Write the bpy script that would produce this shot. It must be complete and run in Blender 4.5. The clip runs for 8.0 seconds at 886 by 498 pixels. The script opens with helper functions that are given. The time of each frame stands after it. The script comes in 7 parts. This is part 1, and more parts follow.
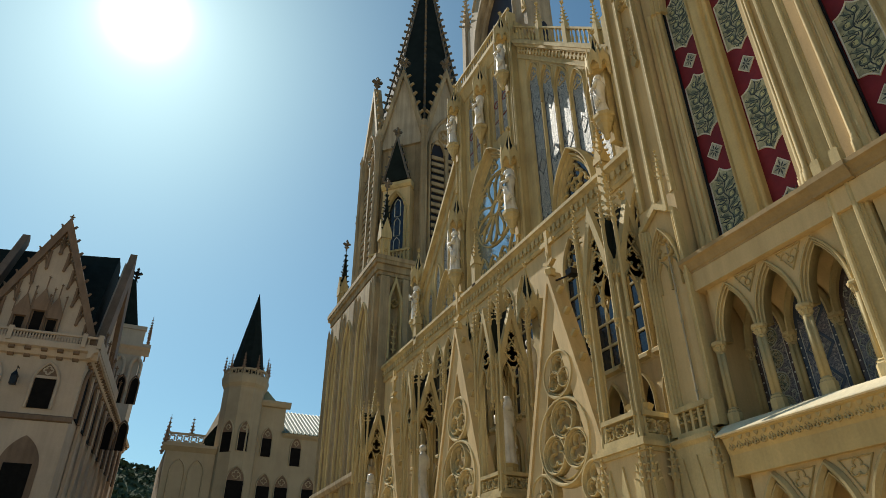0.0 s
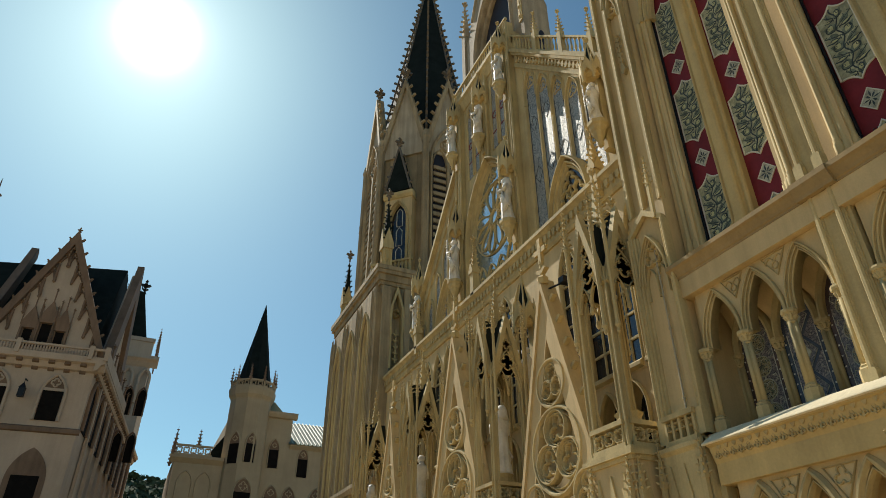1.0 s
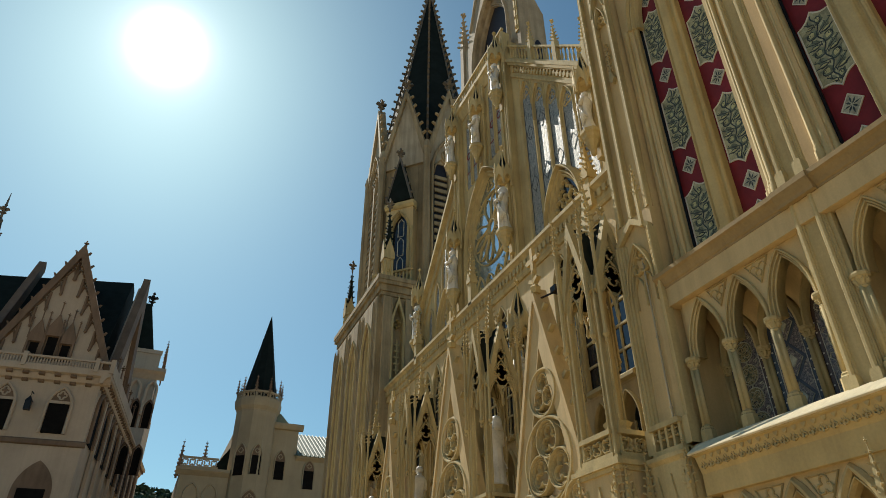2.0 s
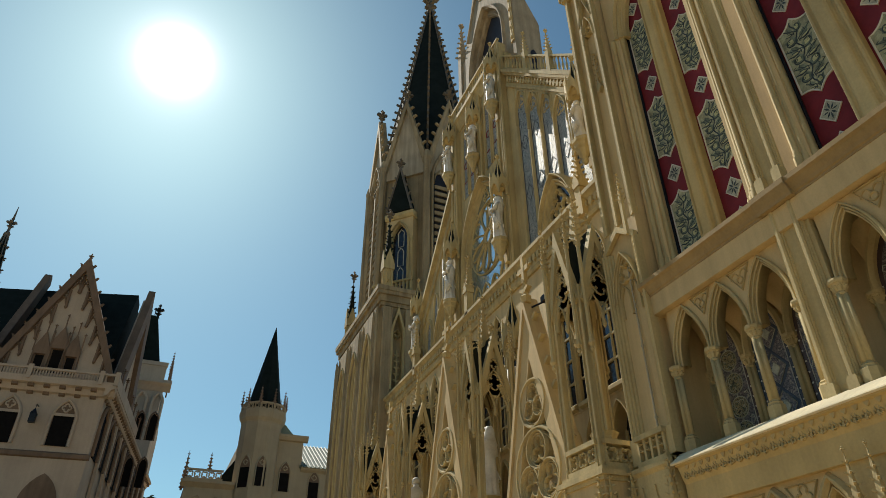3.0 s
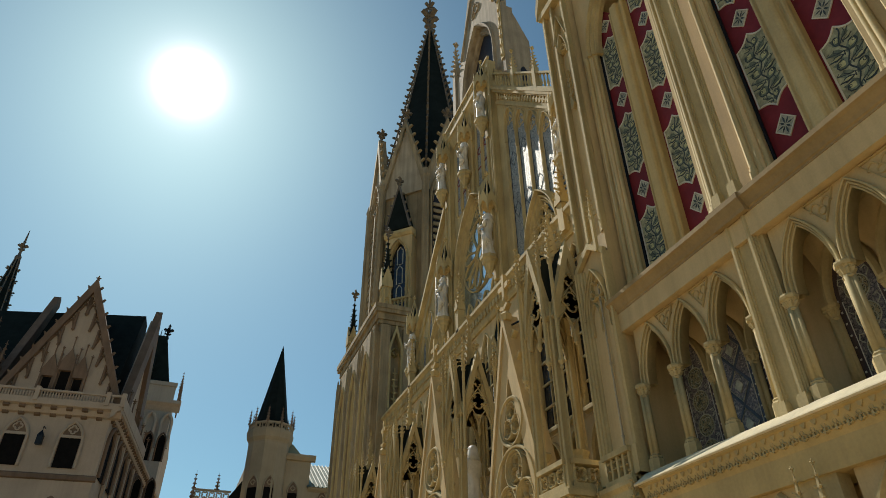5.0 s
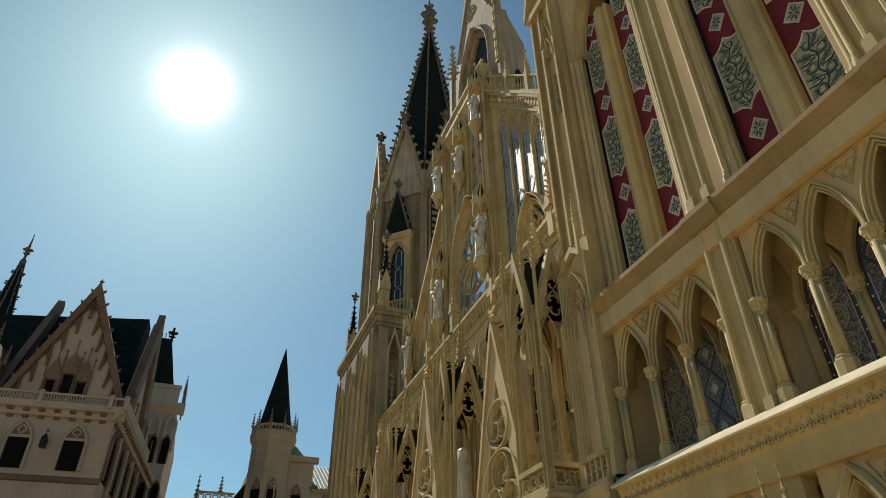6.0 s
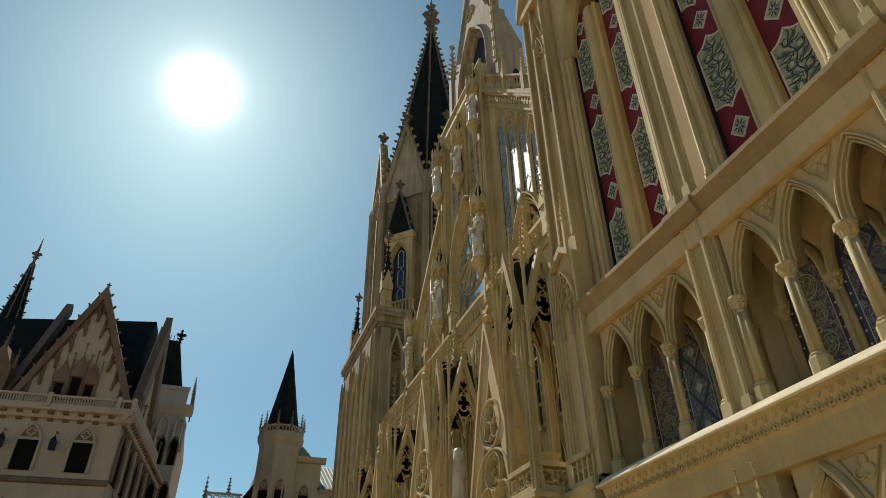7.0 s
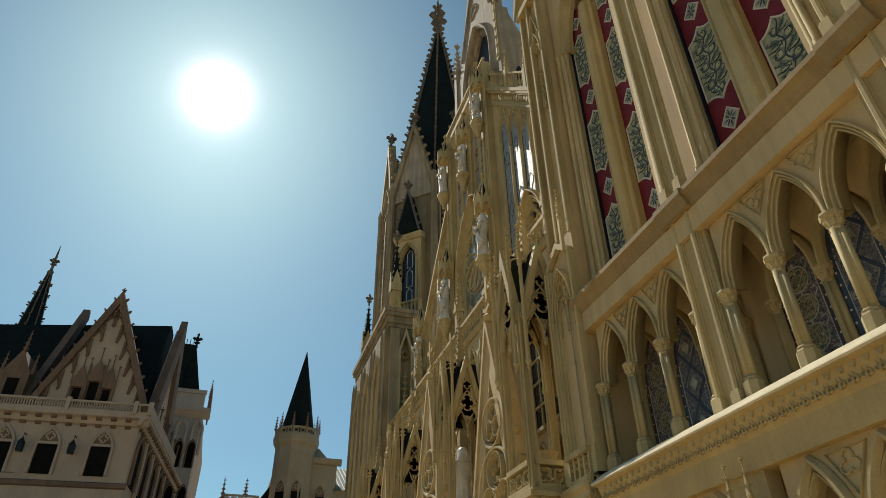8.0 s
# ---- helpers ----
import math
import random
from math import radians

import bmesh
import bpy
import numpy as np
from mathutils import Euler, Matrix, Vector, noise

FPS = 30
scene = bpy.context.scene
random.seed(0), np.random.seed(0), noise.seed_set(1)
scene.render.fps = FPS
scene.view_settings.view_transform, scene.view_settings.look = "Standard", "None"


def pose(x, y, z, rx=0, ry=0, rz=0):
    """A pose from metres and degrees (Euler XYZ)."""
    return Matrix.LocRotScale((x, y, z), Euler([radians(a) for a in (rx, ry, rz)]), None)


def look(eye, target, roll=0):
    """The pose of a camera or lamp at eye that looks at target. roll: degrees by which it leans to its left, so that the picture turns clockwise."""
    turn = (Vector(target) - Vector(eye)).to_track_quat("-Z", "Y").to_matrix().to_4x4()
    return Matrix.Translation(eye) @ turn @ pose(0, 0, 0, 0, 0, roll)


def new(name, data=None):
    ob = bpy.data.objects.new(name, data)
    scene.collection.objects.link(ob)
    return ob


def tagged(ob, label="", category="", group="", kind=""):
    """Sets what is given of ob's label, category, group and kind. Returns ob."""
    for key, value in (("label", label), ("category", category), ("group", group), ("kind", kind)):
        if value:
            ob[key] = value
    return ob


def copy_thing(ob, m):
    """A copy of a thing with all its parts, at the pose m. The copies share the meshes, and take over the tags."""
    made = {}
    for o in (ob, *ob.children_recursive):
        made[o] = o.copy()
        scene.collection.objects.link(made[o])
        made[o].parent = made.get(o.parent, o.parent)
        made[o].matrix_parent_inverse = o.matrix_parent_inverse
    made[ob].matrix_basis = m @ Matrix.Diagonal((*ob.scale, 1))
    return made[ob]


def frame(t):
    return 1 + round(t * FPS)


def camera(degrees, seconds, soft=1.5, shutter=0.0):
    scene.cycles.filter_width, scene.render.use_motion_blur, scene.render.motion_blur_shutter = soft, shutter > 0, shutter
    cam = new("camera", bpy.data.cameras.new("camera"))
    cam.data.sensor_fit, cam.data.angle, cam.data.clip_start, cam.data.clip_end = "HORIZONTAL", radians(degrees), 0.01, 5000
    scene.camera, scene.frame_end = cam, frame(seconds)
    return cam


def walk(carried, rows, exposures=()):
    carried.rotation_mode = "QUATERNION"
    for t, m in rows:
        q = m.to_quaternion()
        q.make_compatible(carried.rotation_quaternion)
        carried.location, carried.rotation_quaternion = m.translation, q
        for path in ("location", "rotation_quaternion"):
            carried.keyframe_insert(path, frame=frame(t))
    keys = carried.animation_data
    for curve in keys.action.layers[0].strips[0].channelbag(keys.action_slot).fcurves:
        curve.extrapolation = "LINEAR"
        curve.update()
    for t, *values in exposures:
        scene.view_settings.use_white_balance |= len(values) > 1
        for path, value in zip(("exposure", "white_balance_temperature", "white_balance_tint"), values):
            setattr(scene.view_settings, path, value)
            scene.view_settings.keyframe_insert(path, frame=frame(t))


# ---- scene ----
cam = camera(69.32, 8.0, 0.8)
PATH = [
    (0.000, 0.000, -0.000, 1.600, 120.305, 0.098, -25.111),
    (0.500, 0.240, -0.049, 1.577, 120.803, -0.006, -24.686),
    (1.000, 0.464, -0.193, 1.582, 121.181, 0.112, -24.120),
    (1.500, 0.671, -0.307, 1.583, 121.606, 0.172, -23.649),
    (3.000, 1.356, -0.602, 1.594, 122.913, 0.262, -22.388),
    (3.500, 1.594, -0.703, 1.597, 123.339, 0.293, -22.013),
    (4.000, 1.828, -0.789, 1.627, 123.771, 0.316, -21.666),
    (4.500, 2.036, -0.885, 1.649, 124.169, 0.376, -21.300),
    (6.000, 2.685, -1.311, 1.645, 124.439, 0.400, -20.342),
    (6.500, 2.903, -1.438, 1.644, 124.415, 0.423, -19.980),
    (7.000, 3.101, -1.504, 1.639, 124.429, 0.450, -19.391),
    (7.500, 3.308, -1.557, 1.630, 124.453, 0.560, -18.521),
    (8.000, 3.537, -1.603, 1.629, 124.469, 0.517, -17.719),
]
walk(cam, [(row[0], pose(*row[1:])) for row in PATH],
     [(0, 0.12), (1.5, 0.06), (3, -0.04), (4.5, -0.12), (6, -0.15), (8, -0.16)])
# ---- end path ----
# ---- light ----
SUN = Vector((-0.11, 0.70, 0.705)).normalized()
world = bpy.data.worlds.new("sky")
scene.world = world
world.use_nodes = True
wn, wl = world.node_tree.nodes, world.node_tree.links
sky = wn.new("ShaderNodeTexSky")
sky.sky_type = "NISHITA"
sky.sun_disc = False
sky.sun_elevation = math.asin(SUN.z)
sky.sun_rotation = math.atan2(SUN.x, SUN.y)
sky.dust_density, sky.air_density, sky.ozone_density = 0.7, 1.0, 1.6
# the bright ring of haze round the sun
where = wn.new("ShaderNodeTexCoord")
dot = wn.new("ShaderNodeVectorMath")
dot.operation = "DOT_PRODUCT"
dot.inputs[1].default_value = SUN
wl.new(where.outputs["Generated"], dot.inputs[0])
glows = []
for power, gain in ((2400.0, 34.0), (900.0, 6.0), (300.0, 1.3), (50.0, 0.06)):
    clampn = wn.new("ShaderNodeMath")
    clampn.operation = "MAXIMUM"
    clampn.inputs[1].default_value = 0.0
    wl.new(dot.outputs["Value"], clampn.inputs[0])
    pw = wn.new("ShaderNodeMath")
    pw.operation = "POWER"
    pw.inputs[1].default_value = power
    wl.new(clampn.outputs[0], pw.inputs[0])
    mul = wn.new("ShaderNodeMath")
    mul.operation = "MULTIPLY"
    mul.inputs[1].default_value = gain
    wl.new(pw.outputs[0], mul.inputs[0])
    glows.append(mul)
add2 = glows[0]
for extra in glows[1:]:
    total = wn.new("ShaderNodeMath")
    wl.new(add2.outputs[0], total.inputs[0])
    wl.new(extra.outputs[0], total.inputs[1])
    add2 = total
tint = wn.new("ShaderNodeVectorMath")
tint.operation = "MULTIPLY"
tint.inputs[1].default_value = (0.71, 1.06, 1.07)
wl.new(sky.outputs[0], tint.inputs[0])
mixw = wn.new("ShaderNodeVectorMath")
mixw.operation = "ADD"
wl.new(tint.outputs[0], mixw.inputs[0])
halo = wn.new("ShaderNodeVectorMath")
halo.operation = "MULTIPLY"
halo.inputs[1].default_value = (1.15, 0.97, 1.02)
wl.new(add2.outputs[0], halo.inputs[0])
wl.new(halo.outputs[0], mixw.inputs[1])
bgn = wn["Background"]
bgn.inputs["Strength"].default_value = 0.08
wl.new(mixw.outputs[0], bgn.inputs["Color"])

sun_data = bpy.data.lights.new("sun", "SUN")
sun_data.energy, sun_data.angle, sun_data.color = 5.0, radians(0.6), (1.0, 0.94, 0.82)
sun_lamp = new("sun", sun_data)
sun_lamp.matrix_world = look(Vector((-0.15, 0.69, 0.705)) * 100, (0, 0, 0))


# ---- materials ----
def material(name, colour, rough=0.7, stain=0.25, scale=0.6, fine=14.0, bump=0.25, metal=0.0, streak=0.0, vary=0.0):
    """A node material with large stains, fine grain, optional rain streaks and a small relief."""
    m = bpy.data.materials.new(name)
    m.use_nodes = True
    n, l = m.node_tree.nodes, m.node_tree.links
    b = n["Principled BSDF"]
    b.inputs["Roughness"].default_value = rough
    b.inputs["Metallic"].default_value = metal
    geo = n.new("ShaderNodeNewGeometry")

    def noise_node(s, detail, stretch=(1, 1, 1)):
        mp = n.new("ShaderNodeMapping")
        mp.inputs["Scale"].default_value = [s * k for k in stretch]
        l.new(geo.outputs["Position"], mp.inputs["Vector"])
        t = n.new("ShaderNodeTexNoise")
        t.inputs["Scale"].default_value = 1.0
        t.inputs["Detail"].default_value = detail
        t.inputs["Roughness"].default_value = 0.6
        l.new(mp.outputs[0], t.inputs["Vector"])
        return t

    def darken(source, factor_socket, low, high, amount):
        ramp = n.new("ShaderNodeMapRange")
        ramp.inputs[1].default_value, ramp.inputs[2].default_value = low, high
        ramp.inputs[3].default_value, ramp.inputs[4].default_value = 1.0 - amount, 1.0 + 0.25 * amount
        l.new(factor_socket, ramp.inputs[0])
        mul = n.new("ShaderNodeVectorMath")
        mul.operation = "SCALE"
        l.new(source, mul.inputs[0])
        l.new(ramp.outputs[0], mul.inputs["Scale"])
        return mul.outputs[0]

    rgb = n.new("ShaderNodeRGB")
    rgb.outputs[0].default_value = (*colour, 1)
    out = rgb.outputs[0]
    out = darken(out, noise_node(scale, 5).outputs[0], 0.35, 0.65, stain)
    grain = noise_node(fine, 6)
    out = darken(out, grain.outputs[0], 0.3, 0.7, stain * 0.5)
    if streak:
        out = darken(out, noise_node(3.0, 4, (1, 1, 0.06)).outputs[0], 0.35, 0.6, streak)
    if vary:
        info = n.new("ShaderNodeObjectInfo")
        out = darken(out, info.outputs["Random"], 0.0, 1.0, vary)
    b.inputs["Specular IOR Level"].default_value = 0.1 if rough >= 0.85 else 0.3 if rough >= 0.6 else 0.5
    l.new(out, b.inputs["Base Color"])
    bp = n.new("ShaderNodeBump")
    bp.inputs["Strength"].default_value = bump
    bp.inputs["Distance"].default_value = 0.02
    l.new(grain.outputs[0], bp.inputs["Height"])
    l.new(bp.outputs[0], b.inputs["Normal"])
    return m


def glass_material(name, colour, rough=0.08, wave=6.0, strength=0.15):
    """Leaded church glass seen from outside: dark, glossy, slightly uneven."""
    m = material(name, colour, rough, 0.35, 1.5, 9.0, strength)
    m.node_tree.nodes["Principled BSDF"].inputs["IOR"].default_value = 1.6
    return m


def pattern_material(name, ground, leaf, line, scale, rough=0.35):
    """Painted scroll-work: curling leaf shapes over a ground colour, with dark outlines."""
    m = bpy.data.materials.new(name)
    m.use_nodes = True
    n, l = m.node_tree.nodes, m.node_tree.links
    b = n["Principled BSDF"]
    b.inputs["Roughness"].default_value = rough
    geo = n.new("ShaderNodeNewGeometry")
    warp = n.new("ShaderNodeTexNoise")
    warp.inputs["Scale"].default_value = scale * 0.7
    warp.inputs["Detail"].default_value = 1.0
    l.new(geo.outputs["Position"], warp.inputs["Vector"])
    off = n.new("ShaderNodeVectorMath")
    off.operation = "MULTIPLY_ADD"
    off.inputs[1].default_value = (0.35, 0.35, 0.35)
    l.new(warp.outputs["Color"], off.inputs[0])
    l.new(geo.outputs["Position"], off.inputs[2])
    vor = n.new("ShaderNodeTexVoronoi")
    vor.feature = "SMOOTH_F1"
    vor.inputs["Scale"].default_value = scale
    vor.inputs["Smoothness"].default_value = 0.35
    l.new(off.outputs[0], vor.inputs["Vector"])
    edge = n.new("ShaderNodeTexVoronoi")
    edge.feature = "DISTANCE_TO_EDGE"
    edge.inputs["Scale"].default_value = scale
    l.new(off.outputs[0], edge.inputs["Vector"])
    r1 = n.new("ShaderNodeMapRange")
    r1.inputs[1].default_value, r1.inputs[2].default_value = 0.25, 0.45
    l.new(vor.outputs["Distance"], r1.inputs[0])
    r2 = n.new("ShaderNodeMapRange")
    r2.inputs[1].default_value, r2.inputs[2].default_value = 0.03, 0.07
    l.new(edge.outputs["Distance"], r2.inputs[0])
    mix1 = n.new("ShaderNodeMix")
    mix1.data_type = "RGBA"
    mix1.inputs["A"].default_value, mix1.inputs["B"].default_value = (*leaf, 1), (*ground, 1)
    l.new(r1.outputs[0], mix1.inputs["Factor"])
    mix2 = n.new("ShaderNodeMix")
    mix2.data_type = "RGBA"
    mix2.inputs["A"].default_value = (*line, 1)
    l.new(r2.outputs[0], mix2.inputs["Factor"])
    l.new(mix1.outputs["Result"], mix2.inputs["B"])
    l.new(mix2.outputs["Result"], b.inputs["Base Color"])
    bp = n.new("ShaderNodeBump")
    bp.inputs["Strength"].default_value = 0.3
    bp.inputs["Distance"].default_value = 0.02
    l.new(r1.outputs[0], bp.inputs["Height"])
    l.new(bp.outputs[0], b.inputs["Normal"])
    return m


CREAM = material("cream_stone", (0.55, 0.435, 0.22), 0.80, 0.22, 0.5, 22.0, 0.25, streak=0.2)
CREAM_PLAIN = material("cream_render", (0.625, 0.47, 0.245), 0.80, 0.16, 0.4, 30.0, 0.15, streak=0.14)
CREAM_LIGHT = material("pale_sill_stone", (0.76, 0.66, 0.45), 0.85, 0.18, 0.8, 18.0, 0.2, streak=0.1)
# streaked darker copy of the cream; the tower's shade is put into its colour
CREAM_SHADED = material("shaded_weathered_stone", (0.43, 0.335, 0.20), 0.8, 0.3, 0.4, 14.0, 0.3, streak=0.3)
LEDGE = material("brown_ledge_stone", (0.36, 0.255, 0.12), 0.8, 0.2, 0.6, 20.0, 0.2, streak=0.15)
NICHE_ROOF = material("dark_niche_roof", (0.022, 0.026, 0.02), 0.85, 0.3, 1.2, 10.0, 0.3)
# cream render greyed in its base colour to imitate the veil of distance
TOWER_HAZED = material("hazed_tower_render", (0.50, 0.425, 0.31), 0.8, 0.22, 0.4, 18.0, 0.2, streak=0.25)
CREAM_WARM = material("ochre_stone", (0.58, 0.43, 0.19), 0.75, 0.18, 0.7, 20.0, 0.2, streak=0.12)
MARBLE = material("white_marble", (0.74, 0.71, 0.64), 0.55, 0.2, 3.0, 20.0, 0.15)
# greyer, darker cream for the bell gable: its shade painted into the stone
GABLE_SHADED = material("shaded_gable_stone", (0.43, 0.355, 0.25), 0.8, 0.25, 0.5, 16.0, 0.25, streak=0.25)
SLATE = material("dark_slate", (0.013, 0.019, 0.017), 0.85, 0.3, 1.2, 10.0, 0.3)
ROOF_EDGE = material("weathered_roof_edge", (0.17, 0.15, 0.125), 0.8, 0.3, 1.5, 12.0, 0.3)
HOUSE = material("house_render", (0.52, 0.405, 0.305), 0.85, 0.14, 0.25, 12.0, 0.15, streak=0.05)
HOUSE_TRIM = material("house_stone_trim", (0.22, 0.14, 0.09), 0.75, 0.2, 0.5, 9.0, 0.2, streak=0.15)
ANNEX = material("annex_render", (0.44, 0.35, 0.23), 0.8, 0.15, 0.3, 12.0, 0.15, streak=0.05)
TIN = material("green_tin_roof", (0.22, 0.26, 0.20), 0.6, 0.25, 0.5, 6.0, 0.2)
GLASS = glass_material("dark_window_glass", (0.02, 0.025, 0.035), 0.06)
ROSE_GLASS = glass_material("rose_window_glass", (0.50, 0.62, 0.70), 0.10)
ROSE_GLASS.node_tree.nodes["Principled BSDF"].inputs["Metallic"].default_value = 0.85
DARK_PANE = material("dull_dark_pane", (0.012, 0.010, 0.009), 0.9, 0.3, 2.0, 8.0, 0.1)
LANCET_GLASS = pattern_material("leaded_lancet_glass", (0.37, 0.36, 0.32), (0.22, 0.23, 0.21), (0.06, 0.07, 0.08), 6.5, 0.6)
LANCET_GLASS.node_tree.nodes["Principled BSDF"].inputs["Metallic"].default_value = 0.3
RED_GLASS = material("crimson_painted_panel", (0.19, 0.016, 0.021), 0.62, 0.3, 1.5, 9.0, 0.15)
LEAF_PANEL = material("leaf_painted_ground", (0.43, 0.43, 0.28), 0.66, 0.5, 5.0, 34.0, 0.2)
LEAF_FILL = material("painted_leaf_fill", (0.20, 0.24, 0.175), 0.66, 0.6, 6.0, 26.0, 0.2)
LEAF_PALE = material("painted_leaf_highlight", (0.52, 0.51, 0.28), 0.66, 0.35, 6.0, 30.0, 0.2)
SCROLL = material("painted_leaf_scroll", (0.045, 0.065, 0.075), 0.66, 0.45, 7.0, 40.0, 0.2)
DIAMOND_PANEL = material("diamond_painted_panel", (0.46, 0.46, 0.36), 0.66, 0.45, 5.0, 34.0, 0.2)
PALE_LINE = material("pale_painted_line", (0.62, 0.60, 0.52), 0.5, 0.1, 2.0, 30.0, 0.1)
MOSAIC = pattern_material("dark_mosaic_panel", (0.15, 0.13, 0.13), (0.29, 0.25, 0.21), (0.045, 0.04, 0.045), 11.0)
MOSAIC_BROWN = material("brown_mosaic_band", (0.085, 0.055, 0.05), 0.4, 0.25, 3.0, 40.0, 0.2)
MOSAIC_BLUE = material("blue_mosaic_band", (0.045, 0.06, 0.09), 0.5, 0.25, 3.0, 40.0, 0.2)
MOSAIC_GOLD = pattern_material("gold_mosaic_scroll", (0.30, 0.25, 0.13), (0.07, 0.09, 0.06), (0.03, 0.03, 0.03), 11.0)
# own colour of the starry vault; elsewhere painted shade inside openings
STAR_AND_UNLIT = material("starry_vault_and_unlit_insides", (0.02, 0.02, 0.03), 0.6, 0.2, 2.0, 20.0, 0.1)
METAL = material("black_metal", (0.02, 0.02, 0.022), 0.45, 0.2, 3.0, 20.0, 0.1, metal=0.6)
PIPE = material("painted_pipe", (0.40, 0.35, 0.24), 0.55, 0.15, 3.0, 20.0, 0.1)
# tan chosen for the warm bounce it throws up at the gallery
BOUNCE_GROUND = material("warm_bounce_ground", (0.47, 0.345, 0.19), 0.85, 0.2, 0.3, 8.0, 0.3)
LEAF = material("wooded_hill", (0.085, 0.115, 0.065), 0.9, 0.4, 0.3, 2.0, 0.6)

# ---- building blocks ----
LOC = {}


def frame_of(origin, u, w):
    """A building frame: u runs along the wall, v up, w out of the wall."""
    u, w, o = Vector(u).normalized(), Vector(w).normalized(), Vector(origin)
    return Matrix(((u.x, 0, w.x, o.x), (u.y, 0, w.y, o.y), (u.z, 1, w.z, o.z), (0, 0, 0, 1)))


def west(x):
    """The frame of a wall that faces the camera's side; u is the world's y."""
    return frame_of((x, 0, 0), (0, 1, 0), (-1, 0, 0))


def south(y):
    """The frame of a wall that faces back along the walk; u is the world's x."""
    return frame_of((0, y, 0), (1, 0, 0), (0, -1, 0))


def thing(name, label, category, at=(0, 0, 0), group="", kind=""):
    ob = tagged(new(name), label, category, group, kind)
    ob.location = at
    LOC[ob] = Vector(at)
    return ob


def part(name, bm, mat, parent=None, label="", smooth=False):
    """Links a bmesh, given in world coordinates, as one mesh under a thing or a part."""
    bmesh.ops.recalc_face_normals(bm, faces=bm.faces)
    if parent is not None:
        bm.transform(Matrix.Translation(-LOC[parent]))
    me = bpy.data.meshes.new(name)
    bm.to_mesh(me)
    bm.free()
    me.materials.append(mat)
    if smooth:
        me.polygons.foreach_set("use_smooth", [True] * len(me.polygons))
    ob = new(name, me)
    if parent is not None:
        ob.parent = parent
        LOC[ob] = LOC[parent]
    else:
        LOC[ob] = Vector((0, 0, 0))
    if label:
        tagged(ob, label)
    return ob


def again(ob, x, y, z, rz=0.0, scale=1.0):
    """Another copy of a part built round the world's origin, at a place in the world."""
    base = LOC[ob.parent] if ob.parent else Vector((0, 0, 0))
    c = copy_thing(ob, Matrix.Translation(Vector((x, y, z)) - base) @ Matrix.Rotation(radians(rz), 4, "Z"))
    if scale != 1.0:
        c.scale = (scale, scale, scale)
    return c


def put(ob, x, y, z, rz=0.0, scale=1.0):
    base = LOC[ob.parent] if ob.parent else Vector((0, 0, 0))
    ob.matrix_basis = Matrix.Translation(Vector((x, y, z)) - base) @ Matrix.Rotation(radians(rz), 4, "Z")
    ob.scale = (scale, scale, scale)
    return ob


def local_part(name, bm, mat, parent, label="", smooth=False):
    """A part built round the world's origin, to be put in place later."""
    held = LOC[parent]
    LOC[parent] = Vector((0, 0, 0))
    ob = part(name, bm, mat, parent, label, smooth)
    LOC[parent] = held
    LOC[ob] = Vector((0, 0, 0))
    return ob


def prism(bm, F, poly, w0, w1):
    """A polygon of (u, v) pushed through from w0 to w1."""
    a = [bm.verts.new(F @ Vector((u, v, w0))) for u, v in poly]
    b = [bm.verts.new(F @ Vector((u, v, w1))) for u, v in poly]
    k = len(poly)
    bm.faces.new(a)
    bm.faces.new(b)
    for i in range(k):
        bm.faces.new((a[i], a[(i + 1) % k], b[(i + 1) % k], b[i]))


def slab(bm, F, u0, u1, v0, v1, w0, w1):
    prism(bm, F, [(u0, v0), (u1, v0), (u1, v1), (u0, v1)], w0, w1)


def box(bm, x0, x1, y0, y1, z0, z1):
    slab(bm, Matrix.Identity(4), x0, x1, y0, y1, z0, z1)


def run(bm, F, profile, u0, u1):
    """A moulding: a section of (w, v) drawn along the wall from u0 to u1."""
    a = [bm.verts.new(F @ Vector((u0, v, w))) for w, v in profile]
    b = [bm.verts.new(F @ Vector((u1, v, w))) for w, v in profile]
    k = len(profile)
    bm.faces.new(a)
    bm.faces.new(b)
    for i in range(k):
        bm.faces.new((a[i], a[(i + 1) % k], b[(i + 1) % k], b[i]))


def bar(bm, F, pts, width, w0, w1, closed=False, chamfer=0.35):
    """A tracery bar along a line of (u, v), chamfered towards the front."""
    n = len(pts)
    rings = []
    for i in range(n):
        p = Vector(pts[i])
        if closed:
            a, b = Vector(pts[i - 1]), Vector(pts[(i + 1) % n])
        else:
            a, b = Vector(pts[max(i - 1, 0)]), Vector(pts[min(i + 1, n - 1)])
        d = (b - a).normalized()
        s = Vector((-d.y, d.x)) * (width / 2)
        f = s * (1 - chamfer * 2)
        mid = w0 + (w1 - w0) * 0.6
        rings.append([bm.verts.new(F @ Vector((q.x, q.y, w))) for q, w in
                      ((p - s, w0), (p - s, mid), (p - f, w1), (p + f, w1), (p + s, mid), (p + s, w0))])
    for i in range(n if closed else n - 1):
        a, b = rings[i], rings[(i + 1) % n]
        for j in range(6):
            bm.faces.new((a[j], a[(j + 1) % 6], b[(j + 1) % 6], b[j]))
    if not closed:
        bm.faces.new(rings[0])
        bm.faces.new(rings[-1])


def circle(cu, cv, r, n=20):
    return [(cu + r * math.cos(math.tau * i / n), cv + r * math.sin(math.tau * i / n)) for i in range(n)]


